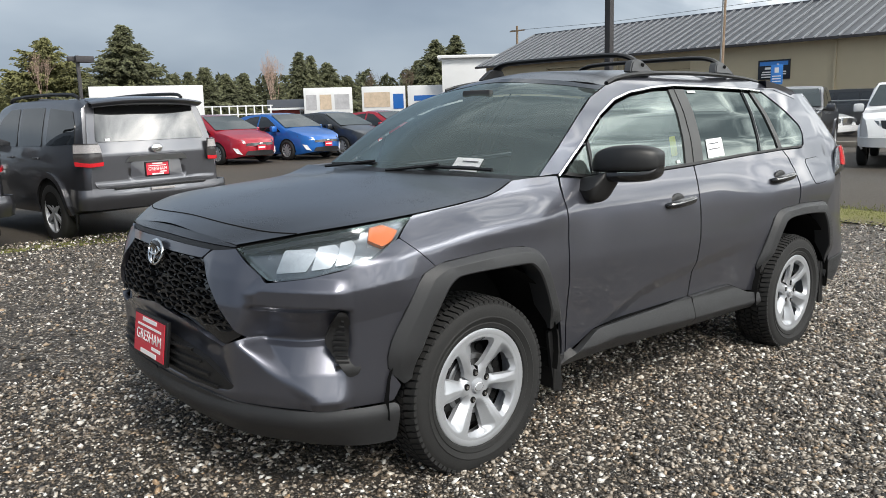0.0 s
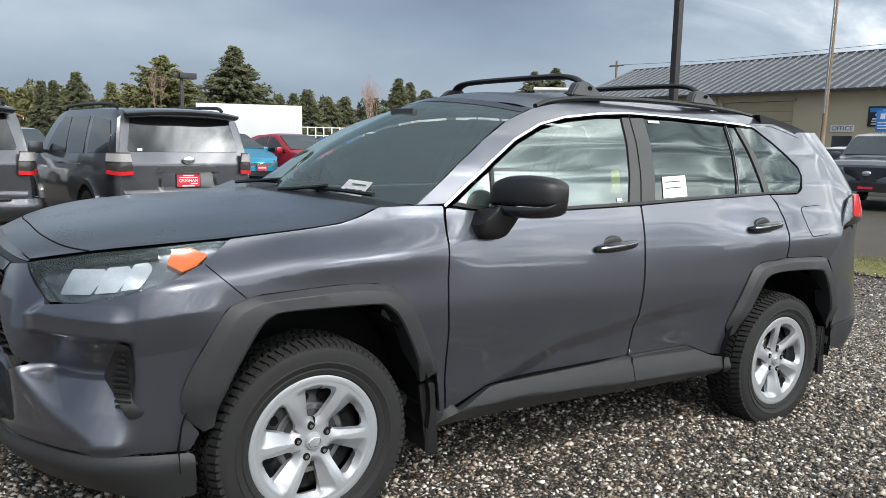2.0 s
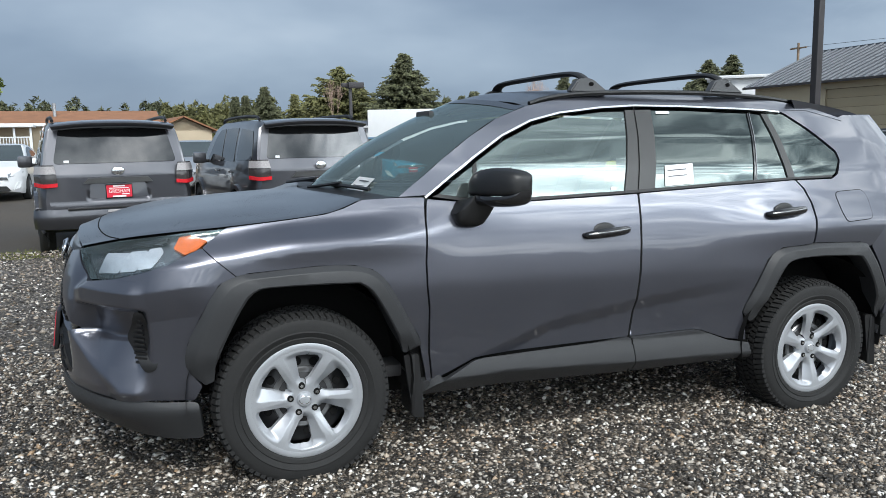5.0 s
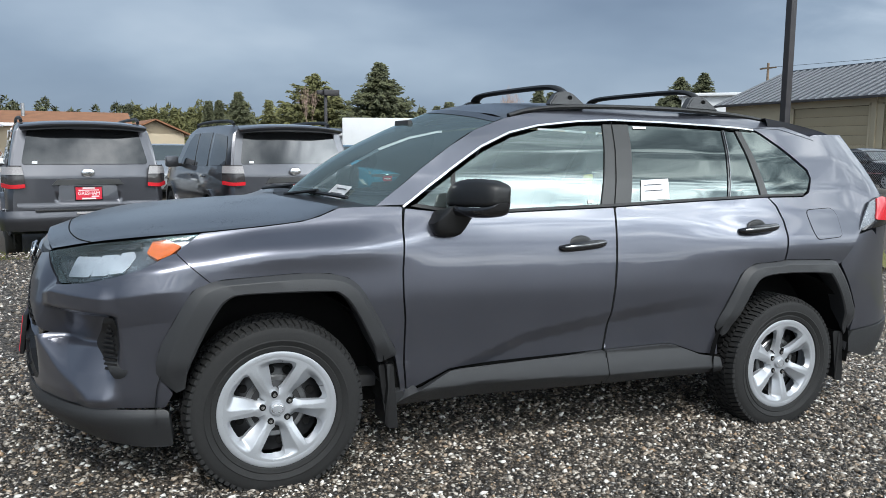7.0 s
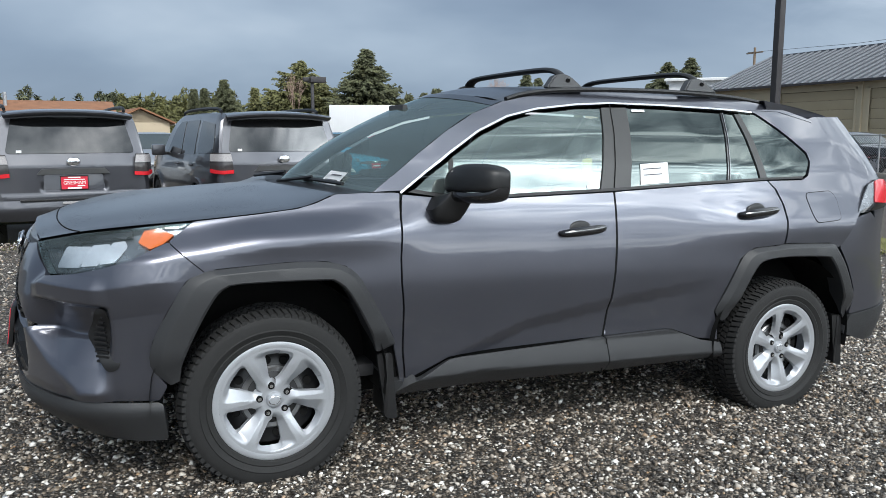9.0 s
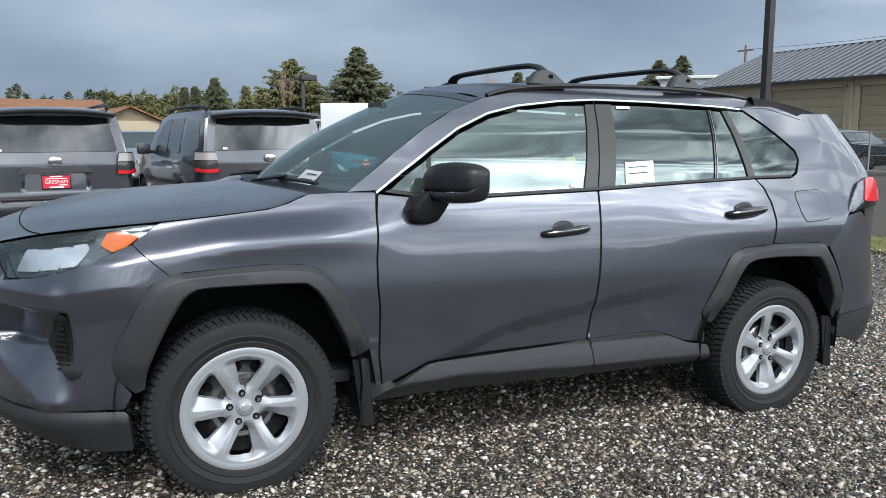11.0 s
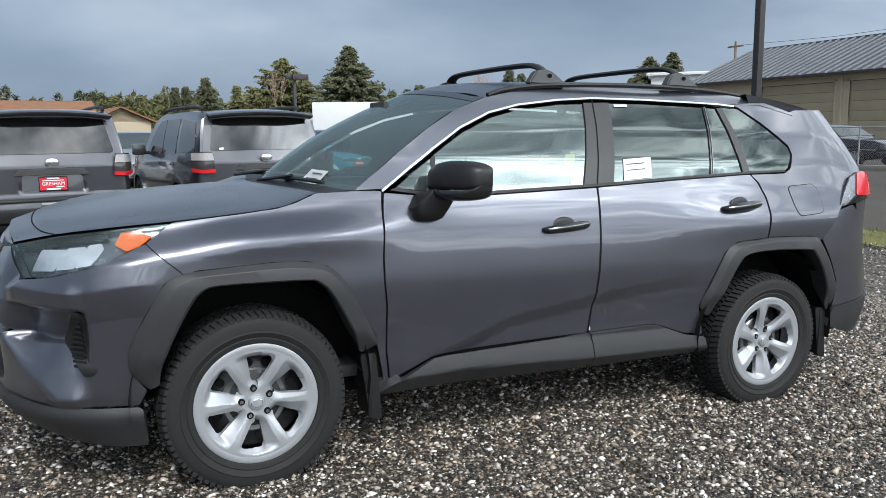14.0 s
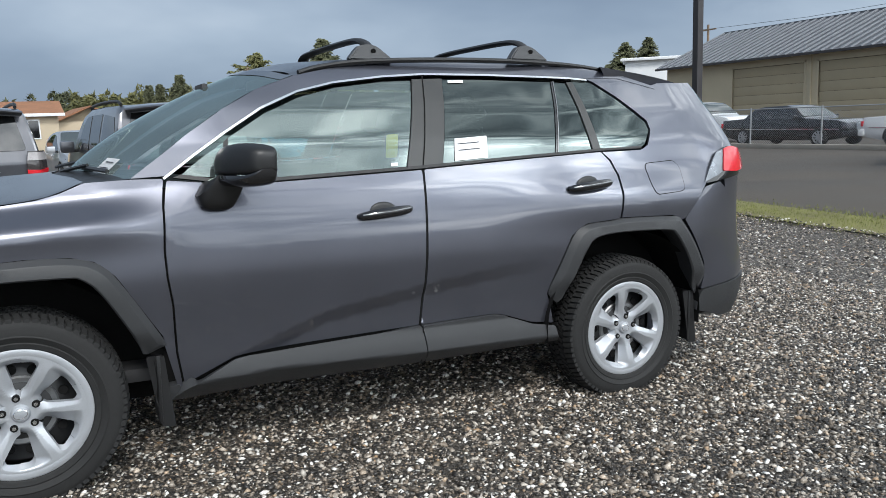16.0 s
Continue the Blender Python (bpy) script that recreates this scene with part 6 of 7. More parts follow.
def four_runner(m, label):
    root, side = vehicle("sport_utility", m, label, SUV, GRAPHITE, SILVER)
    back = -2.375
    # tailgate, window, spoiler, lamps, bumper, plate, rails
    tail = lambda x, z: np.array((x, back + .004 + .03 * (x / .9) ** 2 + np.maximum(0, z - 1.1) * .34, z))
    sheet("tailgate", soft([(-.80, .72), (.80, .72), (.84, .95), (.83, 1.2), (-.83, 1.2), (-.84, .95)], .05, 3), tail, GRAPHITE, root, .03, .05, (.045, .035), lift=lambda x, z: -.045 * ss(.79, .85, z) * (1 - ss(1.0, 1.03, z)) * (1 - ss(.33, .33 + .25 * (1.06 - z), np.abs(x))) + .012 * ss(.80, .76, z))
    sheet("rear_window_frame", soft([(-.84, 1.2), (.84, 1.2), (.74, 1.72), (-.74, 1.72)], .05, 3), tail, GRAPHITE, root, .022, .06, (.2, .1))
    sheet("rear_window", soft([(-.74, 1.25), (.74, 1.25), (.64, 1.69), (-.64, 1.69)], .05, 3), tail, GLASS_D, root, .03, .02, (.2, .1), "dark rear window")
    for s in (1, -1):
        lamp = part("tail_lamp", loft([[(s * .72, back - .045, .98), (s * .86, back + .0, .97), (s * .955, back + .17, .98)], [(s * .715, back - .055, 1.08), (s * .87, back - .02, 1.08), (s * .965, back + .19, 1.09)], [(s * .745, back - .04, 1.25), (s * .865, back + .02, 1.25), (s * .945, back + .2, 1.25)]], 4, .02), SMOKE, root, "tail lamp, clear above and red below")
        part("clear_lens", loft([[(s * .722, back - .066, 1.14), (s * .868, back - .026, 1.14), (s * .968, back + .17, 1.14)], [(s * .742, back - .058, 1.235), (s * .868, back - .004, 1.235), (s * .955, back + .18, 1.235)]], 3, .014), LENSW, lamp)
        part("red_lens", loft([[(s * .712, back - .066, .985), (s * .865, back - .026, .975), (s * .968, back + .15, .99)], [(s * .712, back - .068, 1.03), (s * .868, back - .03, 1.02), (s * .972, back + .16, 1.04)]], 3, .014), REDLENS, lamp)
        part("roof_rail", tube(spline([(s * .70, .3, 1.79), (s * .71, .1, 1.835), (s * .72, -.8, 1.85), (s * .71, -1.7, 1.835), (s * .70, -1.9, 1.79)], 4), .022, 8), BLACKP, root)
        part("mud_flap", boxed((s * .72 - .13, back + .52, .20), (s * .72 + .2 * s + .05, back + .54, .55), .004), BLACKP, root)
        part("rear_reflector", boxed((s * .78 - .08, back - .03, .60), (s * .78 + .08, back - .01, .63), .004), REDLENS, root)
    part("step_light_bar", boxed((-.16, back - .13, .655), (.16, back - .10, .685), .006), LENSW, root)
    part("rear_bumper", loft([[(-.96, back + .35, .50), (-.93, back - .0, .47), (0, back - .06, .46), (.93, back, .47), (.96, back + .35, .50)], [(-.97, back + .38, .60), (-.94, back - .05, .60), (0, back - .11, .60), (.94, back - .05, .60), (.97, back + .38, .60)], [(-.96, back + .36, .71), (-.93, back - .03, .71), (0, back - .09, .71), (.93, back - .03, .71), (.96, back + .36, .71)]], 4, .02), GRAPHITE, root, sharp=60)
    part("bumper_step", boxed((-.62, back - .115, .695), (.62, back + .0, .72), .008), BLACKP, root)
    part("tow_hitch", boxed((-.06, back - .06, .36), (.06, back + .2, .44), .01), BLACKP, root)
    part("roof_spoiler", loft([[(-.70, back + .30, 1.76), (-.40, back + .28, 1.79), (0, back + .27, 1.80), (.40, back + .28, 1.79), (.70, back + .30, 1.76)], [(-.74, back + .04, 1.72), (-.4, back - .05, 1.755), (0, back - .07, 1.765), (.4, back - .05, 1.755), (.74, back + .04, 1.72)], [(-.72, back + .08, 1.67), (-.4, back - .02, 1.70), (0, back - .03, 1.71), (.4, back - .02, 1.70), (.72, back + .08, 1.67)], [(-.68, back + .19, 1.66), (-.4, back + .19, 1.675), (0, back + .19, 1.68), (.4, back + .19, 1.675), (.68, back + .19, 1.66)]], 4, .02), GRAPHITE, root, sharp=60)
    g = part("plate_garnish", loft([[(-.42, back - .045, 1.01), (0, back - .06, 1.015), (.42, back - .045, 1.01)], [(-.36, back - .06, 1.075), (0, back - .075, 1.08), (.36, back - .06, 1.075)]], 4, .02), SATIN, root, "bright trim bar over the plate")
    bd = bmesh.new()
    bmesh.ops.create_uvsphere(bd, u_segments=20, v_segments=8, radius=1, matrix=Matrix.LocRotScale((0, back - .05, 1.16), None, (.078, .016, .052)))
    part("badge", bd, CHROME, root, "chrome oval badge")
    dealer_plate(root, pose(0, back - .012, .905))
    part("window_sticker", boxed((-.62, back + .04, 1.27), (-.56, back + .045, 1.30), 0), WHITEP, root)
    cl = bmesh.new()
    box(cl, (-.66, back - .001, .50), (.66, back + .1, .70), .01)
    part("bumper_core", cl, VOID, root)
    return root


def hatch(m, label, paint):
    root, side = vehicle("hatchback", m, label, HATCH, paint, SILVER)
    for s in (1, -1):
        lampm = loft([[(s * .50, 2.24, .63), (s * .66, 2.10, .66), (s * .80, 1.80, .74)], [(s * .50, 2.20, .71), (s * .64, 2.02, .76), (s * .77, 1.66, .83)]], 4, .03)
        part("headlamp", lampm, MATS["lamp_bowl"], root, "swept clear headlamp")
        part("fog_blade", loft([[(s * .60, 2.20, .30), (s * .72, 2.09, .34)], [(s * .70, 2.10, .48), (s * .78, 1.98, .50)]], 3, .02), WHITEC, root)
    part("lower_grille", loft([[(-.55, 2.25, .28), (0, 2.33, .26), (.55, 2.25, .28)], [(-.45, 2.26, .40), (0, 2.335, .41), (.45, 2.26, .40)]], 4, .02), BLACKP, root)
    part("upper_grille", loft([[(-.50, 2.255, .56), (0, 2.33, .55), (.50, 2.255, .56)], [(-.46, 2.25, .63), (0, 2.31, .64), (.46, 2.25, .63)]], 4, .015), GLOSSB, root)
    bd = bmesh.new()
    bmesh.ops.create_uvsphere(bd, u_segments=16, v_segments=8, radius=1, matrix=Matrix.LocRotScale((0, 2.325, .60), None, (.07, .016, .045)))
    part("badge", bd, CHROME, root)
    part("dealer_plate", boxed((-.15, 2.335, .42), (.15, 2.345, .57), 0), REDPLATE, root, "red dealer plate")
    part("plate_print", boxed((-.12, 2.346, .48), (.12, 2.348, .52), 0), WHITEINK, root)
    part("bonnet_paper", boxed((-.62, 1.05, 1.075), (-.50, 1.12, 1.08), 0), WHITEP, root)
    return root


def pickup(m, label, paint):
    root, side = vehicle("pickup", m, label, PICKUP, paint, SILVER)
    bed = bmesh.new()
    box(bed, (-.74, -2.55, 1.19), (.74, -1.05, 1.225), 0)
    part("bed_cover", bed, BLACKP, root)
    part("grille", loft([[(-.42, 2.62, .68), (0, 2.67, .67), (.42, 2.62, .68)], [(-.50, 2.60, .98), (0, 2.65, .99), (.50, 2.60, .98)]], 4, .03), GLOSSB, root, "black mesh grille")
    part("front_bumper", loft([[(-.90, 2.40, .46), (-.6, 2.66, .44), (.6, 2.66, .44), (.90, 2.40, .46)], [(-.92, 2.42, .64), (-.6, 2.70, .64), (.6, 2.70, .64), (.92, 2.42, .64)]], 4, .03), paint, root)
    for s in (1, -1):
        part("headlamp", loft([[(s * .52, 2.60, .80), (s * .70, 2.50, .80), (s * .86, 2.28, .82)], [(s * .54, 2.57, .97), (s * .70, 2.46, .99), (s * .84, 2.22, 1.0)]], 4, .03), MATS["lamp_bowl"], root)
    part("dealer_plate", boxed((-.15, 2.70, .50), (.15, 2.715, .64), 0), REDPLATE, root, "red dealer plate")
    bd = bmesh.new()
    bmesh.ops.create_uvsphere(bd, u_segments=16, v_segments=8, radius=1, matrix=Matrix.LocRotScale((0, 2.70, .85), None, (.09, .016, .06)))
    part("badge", bd, CHROME, root)
    return root


def sedan(m, label, paint):
    root, side = vehicle("sedan", m, label, SEDAN, paint, SILVER)
    part("grille", boxed((-.42, 2.72, .56), (.42, 2.82, .80), .02), CHROME, root)
    for s in (1, -1):
        part("headlamp", boxed((s * .70 - .2, 2.62, .62), (s * .70 + .2, 2.79, .78), .03), MATS["lamp_bowl"], root)
        part("tail_lamp", boxed((s * .72 - .18, -2.81, .68), (s * .72 + .18, -2.72, .86), .02), REDLENS, root)
    part("front_bumper", boxed((-.93, 2.62, .34), (.93, 2.88, .54), .05), paint, root)
    part("rear_bumper", boxed((-.95, -2.88, .36), (.95, -2.66, .60), .05), paint, root)
    return root


def stand(x, y, turn):
    """A pose on the lot; turn is the heading, anticlockwise from +y."""
    return pose(x, y, ground_z(x, y), 0, 0, turn)


four_runner(stand(-1.14, 10.27, 7) @ Matrix.Diagonal((1, 1, 1.03, 1)), "dark grey sport utility vehicle parked nose away, red dealer plate")
four_runner(stand(1.50, 10.25, 7) @ Matrix.Diagonal((1, 1, 1.03, 1)), "dark grey sport utility vehicle parked beside another, red dealer plate")
hatch(stand(8.85, 21.4, 190), "bright red hatchback in a row of parked cars", REDP)
hatch(stand(11.15, 21.3, 190), "bright blue hatchback in a row of parked cars", BLUEP)
hatch(stand(13.35, 21.5, 191), "dark grey hatchback in a row of parked cars", DARKGREY)
hatch(stand(15.8, 21.8, 190), "red hatchback at the end of a row of cars", REDP)
hatch(stand(6.6, 21.4, 190), "teal blue hatchback parked behind a grey vehicle", TEALP)
hatch(stand(.9, 21.6, 188), "pale blue hatchback parked behind the grey vehicles", SILVERC)
hatch(stand(-4.3, 21.9, 180), "white hatchback with black lower nose on the lot", WHITEC)
pickup(stand(17.8, 4.3, 106), "white pickup with black grille facing the lot", WHITEC)
pickup(stand(19.3, 7.8, 107), "dark grey pickup parked near the chain-link fence", GRAPHITE)
sedan(stand(25.2, 17.6, 180), "long black sedan with chrome strip behind the fence", BLACKC)
sedan(stand(25.4, 11.6, 182), "white sedan behind the fence", WHITEC)
vehicle("sport_utility", stand(27.6, 24.6, 178), "white sport utility vehicle behind the fence", SUV, WHITEC, SILVER)
vehicle("sport_utility", stand(30.2, 9.6, 180), "black sport utility vehicle behind the fence", SUV, BLACKC, SILVER)

# ---- buildings, fence, poles, trees ----
TAN = mat("tan_stucco", (0.54, 0.465, 0.325), rough=0.85, var=0.08, scale=0.7, fine=25, bump=0.1, bscale=60)
ROOFM = mat("dark_metal_roof", (0.066, 0.07, 0.08), rough=0.4, metal=0.4, var=0.15, scale=1.0, fine=12)
SEAMM = mat("roof_seam_metal", (0.24, 0.25, 0.27), rough=0.45, metal=0.3, var=0.1)
DOORM = mat("tan_roller_door", (0.42, 0.35, 0.23), rough=0.6, var=0.06, scale=1.0, fine=20)
POLE = mat("painted_steel_pole", (0.05, 0.047, 0.05), rough=0.5, metal=0.3, var=0.15)
GALV = mat("galvanised_steel", (0.4, 0.41, 0.42), rough=0.45, metal=0.7, var=0.1)
WHITEW = mat("white_siding", (0.72, 0.73, 0.74), rough=0.6, var=0.05, scale=0.6)
shop = thing("workshop_building", pose(40.6, 0, 0), "tan workshop building with dark metal roof and roller doors", "building")
Y0, Y1, WALL, RISE, DEEP = -40.0, 41.5, 4.62, 2.6, 12.0
doors = [(24.0, 28.8), (29.8, 35.3)]


def slab(parent, name, lo, hi, material, bevel=0.0, label=""):
    return part(name, boxed(lo, hi, bevel), material, parent, label)


edges = [Y0] + [q for d in doors[::1] for q in d] + [Y1]
for a, b in zip(edges[::2], edges[1::2]):
    slab(shop, "wall", (0, a, -.1), (.3, b, WALL), TAN)
for a, b in doors:
    slab(shop, "wall", (0, a, 4.08), (.3, b, WALL), TAN)
    d = slab(shop, "roller_door", (.10, a, 0), (.2, b, 4.08), VOID, label="tan sectional roller door")
    for k in range(7):
        slab(d, "door_section", (.075, a + .02, .58 * k + .012), (.11, b - .02, .58 * (k + 1)), DOORM, .008)
    for q in (a - .12, b):
        slab(shop, "door_jamb", (-.03, q, 0), (.05, q + .12, 4.2), TAN)
    slab(shop, "door_head", (-.03, a - .12, 4.08), (.05, b + .12, 4.2), TAN)
slab(shop, "gable_wall", (0.3, Y1 - .3, -.1), (DEEP, Y1, WALL), TAN)
slab(shop, "rear_wall", (DEEP - .3, Y0, -.1), (DEEP, Y1 - .3, WALL), TAN)
gable = bmesh.new()
gf = gable.faces.new([gable.verts.new(p) for p in ((0, Y1 - .02, WALL), (DEEP, Y1 - .02, WALL), (DEEP / 2, Y1 - .02, WALL + RISE - .1))])
bmesh.ops.solidify(gable, geom=[gf], thickness=.25)
part("gable_peak", gable, TAN, shop, smooth=False)
for s in (0, 1):
    bm = bmesh.new()
    x0, x1 = (-.6, DEEP / 2) if s == 0 else (DEEP + .6, DEEP / 2)
    z0 = WALL - .05
    f = bm.faces.new([bm.verts.new(p) for p in ((x0, Y0, z0), (x1, Y0, WALL + RISE), (x1, Y1 + .5, WALL + RISE), (x0, Y1 + .5, z0))])
    bmesh.ops.recalc_face_normals(bm, faces=bm.faces)
    bmesh.ops.solidify(bm, geom=[f], thickness=.12)
    rf = part("roof", bm, ROOFM, shop, "dark standing-seam metal roof", smooth=False)
    if s == 0:
        slope = math.atan2(RISE + .05, DEEP / 2 + .6)
        for k in range(200):
            y = Y1 + .4 - k * .62
            if y < Y0:
                break
            rb = bmesh.new()
            box(rb, (0, -.045, 0), (math.hypot(RISE + .05, DEEP / 2 + .6), .045, .09), 0, pose(x0, y, z0 + .0, 0, -math.degrees(slope), 0))
            part("seam", rb, SEAMM, rf, smooth=False)
slab(shop, "gutter", (-.72, Y0, WALL - .16), (-.58, Y1 + .5, WALL - .02), POLE)
for y in (29.25, 15.5, -4.0):
    slab(shop, "downpipe", (-.12, y, 0), (-.02, y + .1, WALL - .1), TAN)
SIGNB = mat("blue_black_sign", (0.012, 0.018, 0.03), rough=0.4, var=0.3, scale=3)
SKY = mat("sign_blue", (0.05, 0.25, 0.7), rough=0.4)
sg = slab(shop, "shop_sign", (-.08, 17.9, 2.6), (-.01, 19.7, 3.65), SIGNB, .01, "dark sign board with blue heading")
for z0_, z1_, a, b, mt in ((3.34, 3.56, 18.0, 19.6, SKY), (3.14, 3.26, 18.4, 19.3, WHITEINK), (2.96, 3.03, 18.1, 19.45, WHITEINK), (2.84, 2.90, 18.1, 19.5, WHITEINK), (2.70, 2.76, 18.3, 19.5, WHITEINK)):
    slab(sg, "sign_bar", (-.095, a, z0_), (-.081, b, z1_), mt)
of = slab(shop, "office_sign", (-.06, 20.4, 2.32), (-.01, 21.7, 2.68), WHITEP, .005, "white sign that reads OFFICE")
text_mesh("OFFICE", .34, INK, of, pose(-.064, 21.05, 2.5, 90, 0, -90), 1.15)
slab(shop, "office_door", (-.02, 20.5, 0), (.05, 21.6, 2.1), GLOSSB, .01, "dark glazed office door")
slab(shop, "notice", (-.03, 18.8, 1.95), (-.01, 19.5, 2.2), WHITEP)
# verge of grass along the pad, kerb and chain-link fence
GRASS = mat("grass_blades", (0.20, 0.21, 0.045), rough=0.7, col2=(0.11, 0.13, 0.03), scale=3, fine=30, island=0.35)


def grass_strip(name, spots, seed, h=.032):
    rng = np.random.default_rng(seed)
    pts, faces = [], []
    for x, y in spots:
        z = ground_z(x, y) + .005
        a, l = rng.uniform(0, 6.28), h * rng.uniform(.5, 1.4)
        lean = rng.uniform(-.6, .6, 2) * l
        dx, dy = .006 * math.cos(a), .006 * math.sin(a)
        k = len(pts)
        pts += [(x - dx, y - dy, z), (x + dx, y + dy, z), (x + lean[0], y + lean[1], z + l)]
        faces.append((k, k + 1, k + 2))
    return tagged(part(name, mesh_of(name, pts, faces, GRASS, smooth=False), None), "short yellow-green grass at the gravel's edge", "grass", kind="stuff")


GX, GY = -2.9, 8.5
rng = np.random.default_rng(5)
spots = [(8.9 + rng.normal(0, .28) + .2 * math.sin(y * .7), y) for y in rng.uniform(-9, 8.6, 26000)]
spots += [(x, 8.15 + rng.normal(0, .28) + .2 * math.sin(x * .9)) for x in rng.uniform(-9, 9.2, 26000)]
spots += [(GX + rng.normal(0, 1.0), GY + rng.normal(0, .42)) for _ in range(26000)]
grass_strip("grass", spots, 6)
MOSS = mat("mossy_soil", (0.15, 0.15, 0.04), rough=0.9, col2=(0.10, 0.085, 0.045), var=0.3, scale=2.5, fine=40, bump=0.4, bscale=90)
for nm, xs, ys in (("verge", np.arange(8.5, 9.35, .1), np.arange(-10, 8.7, .25)), ("verge", np.arange(-10, 8.5, .25), np.arange(7.85, 8.55, .1))):
    tagged(part(nm, ground_sheet(nm, xs, ys, .018, MOSS), None), "mossy grass verge between gravel and asphalt", "verge", kind="structure")
CONC = mat("weathered_concrete", (0.26, 0.24, 0.21), rough=0.85, var=0.2, scale=1.5, fine=30, bump=0.2, bscale=60)
BANK = mat("brown_bank", (0.12, 0.085, 0.055), rough=0.95, var=0.4, scale=2, fine=25, bump=0.5, bscale=40)
tagged(part("kerb", boxed((22.6, -30, -.05), (22.85, 30, .16), .02), CONC), "weathered concrete kerb along the fence", "kerb", kind="structure")
tagged(part("bank", boxed((22.85, -30, -.05), (24.0, 30, .10), .03), BANK), "strip of brown soil behind the kerb", "soil", kind="structure")
fence = thing("chain_link_fence", pose(23.3, 0, .10), "galvanised chain-link fence with top rail", "fence")
FH = 1.28
for y in np.arange(-12, 27.1, 3.0):
    bm = bmesh.new()
    cyl(bm, (0, y, 0), (0, y, FH + .05), .03, n=8)
    part("post", bm, GALV, fence)
    if y > 26:
        break
    r = bmesh.new()
    cyl(r, (0, y, FH), (0, y + 3, FH), .02, n=6)
    part("top_rail", r, GALV, fence)
    pts, faces = [], []
    for k in range(int((3 + FH) / .085) + 1):
        for s in (1, -1):
            a = y - FH + k * .085 if s > 0 else y + k * .085
            p = []
            lo, hi = max(y, a if s > 0 else a - FH), min(y + 3, a + FH if s > 0 else a)
            if hi - lo < .02:
                continue
            z0, z1 = (lo - a, hi - a) if s > 0 else (a - lo, a - hi)
            i = len(pts)
            pts += [(0, lo, z0 + .004), (0, lo, z0 - .004), (0, hi, z1 - .004), (0, hi, z1 + .004)]
            faces.append((i, i + 1, i + 2, i + 3))
    part("wire_mesh", mesh_of("wire_mesh", pts, faces, GALV, smooth=False), None, fence)
nt = thing("notice_board", pose(23.2, 6.6, 1.45), "small black and white notice that reads DO NOT", "sign")
part("board", boxed((-.01, -.35, 0), (.01, .35, .28), .004), INK, nt)
part("face", boxed((-.014, -.32, .12), (-.011, .32, .26), 0), WHITEP, nt)
text_mesh("DO NOT", .13, INK, nt, pose(-.016, 0, .19, 90, 0, -90), .55)
hp = thing("parking_sign", pose(28.0, 12.5, 0), "blue parking sign on a galvanised post", "sign")
pb = bmesh.new()
cyl(pb, (0, 0, 0), (0, 0, 2.85), .03, n=8)
part("post", pb, GALV, hp)
bf = part("panel", boxed((-.05, -.24, 2.05), (-.03, .24, 2.8), .01), SKY, hp)
part("panel_symbol", boxed((-.054, -.08, 2.5), (-.051, .08, 2.7), .01), WHITEINK, bf)
for k in range(3):
    part("print_bar", boxed((-.054, -.17, 2.15 + k * .1), (-.051, .17, 2.19 + k * .1), 0), WHITEINK, bf)

# lamp posts
lp = thing("street_lamp", pose(9.54, 6.6, ground_z(9.54, 6.6)), "tall square dark steel lamp post beside the lot", "lamp post")
part("pole", boxed((-.058, -.058, .5), (.058, .058, 8.6), .01), POLE, lp)
cb = bmesh.new()
cyl(cb, (0, 0, -.1), (0, 0, .55), .27, n=20)
part("concrete_base", cb, CONC, lp)
part("arm", boxed((-.7, -.04, 8.4), (.7, .04, 8.48), .01), POLE, lp)
for s in (-1, 1):
    part("lamp_head", boxed((s * .95 - .3, -.2, 8.32), (s * .95 + .3, .2, 8.52), .03), POLE, lp)
l2 = thing("street_lamp", pose(10.9, 41.4, 0), "dark lamp post with a box head far off", "lamp post")
part("pole", boxed((-.08, -.08, 0), (.08, .08, 4.75), .01), POLE, l2)
part("lamp_head", boxed((-.15, -.3, 4.4), (.75, .3, 4.72), .03), POLE, l2)
part("camera_head", boxed((-.5, -.12, 4.45), (-.15, .12, 4.7), .05), POLE, l2)
WOOD = mat("weathered_wood", (0.22, 0.16, 0.11), rough=0.85, var=0.35, scale=2, fine=30, bump=0.3, bscale=40)
up = thing("utility_pole", pose(33.5, 18.0, 0, 0, 1.6, 0), "leaning weathered wooden utility pole with metal guard", "utility pole")
ub = bmesh.new()
cyl(ub, (0, 0, 0), (0, 0, 9.5), .11, .075, 12)
part("pole", ub, WOOD, up)
part("conduit", boxed((-.16, -.04, 3.0), (-.10, .04, 9.0), .01), GALV, up)
up2 = thing("utility_pole", pose(52, 49, 0), "thin utility pole with cross arm behind the roof", "utility pole")
ub = bmesh.new()
cyl(ub, (0, 0, 0), (0, 0, 8.9), .14, .10, 10)
part("pole", ub, WOOD, up2)
part("cross_arm", boxed((-.06, -.9, 8.4), (.06, .9, 8.52), .01), WOOD, up2)
part("power_line", tube([(0, .8, 8.55), (0, -10, 8.2), (0, -25, 8.3), (0, -40, 8.8)], .015, 5), BLACKP, up2)


def polar(az, d):
    """A place on the level by bearing from +y towards +x, and distance, seen from where the walk begins."""
    return -1.2 + d * math.sin(radians(az)), -2.5 + d * math.cos(radians(az))


# homes, trailers
BEIGE = mat("beige_siding", (0.46, 0.38, 0.27), rough=0.75, var=0.05, scale=0.8)
BROWNR = mat("brown_shingles", (0.24, 0.115, 0.06), rough=0.9, var=0.25, scale=1.5, fine=18, bump=0.3, bscale=20)
PANE = GLASS_D


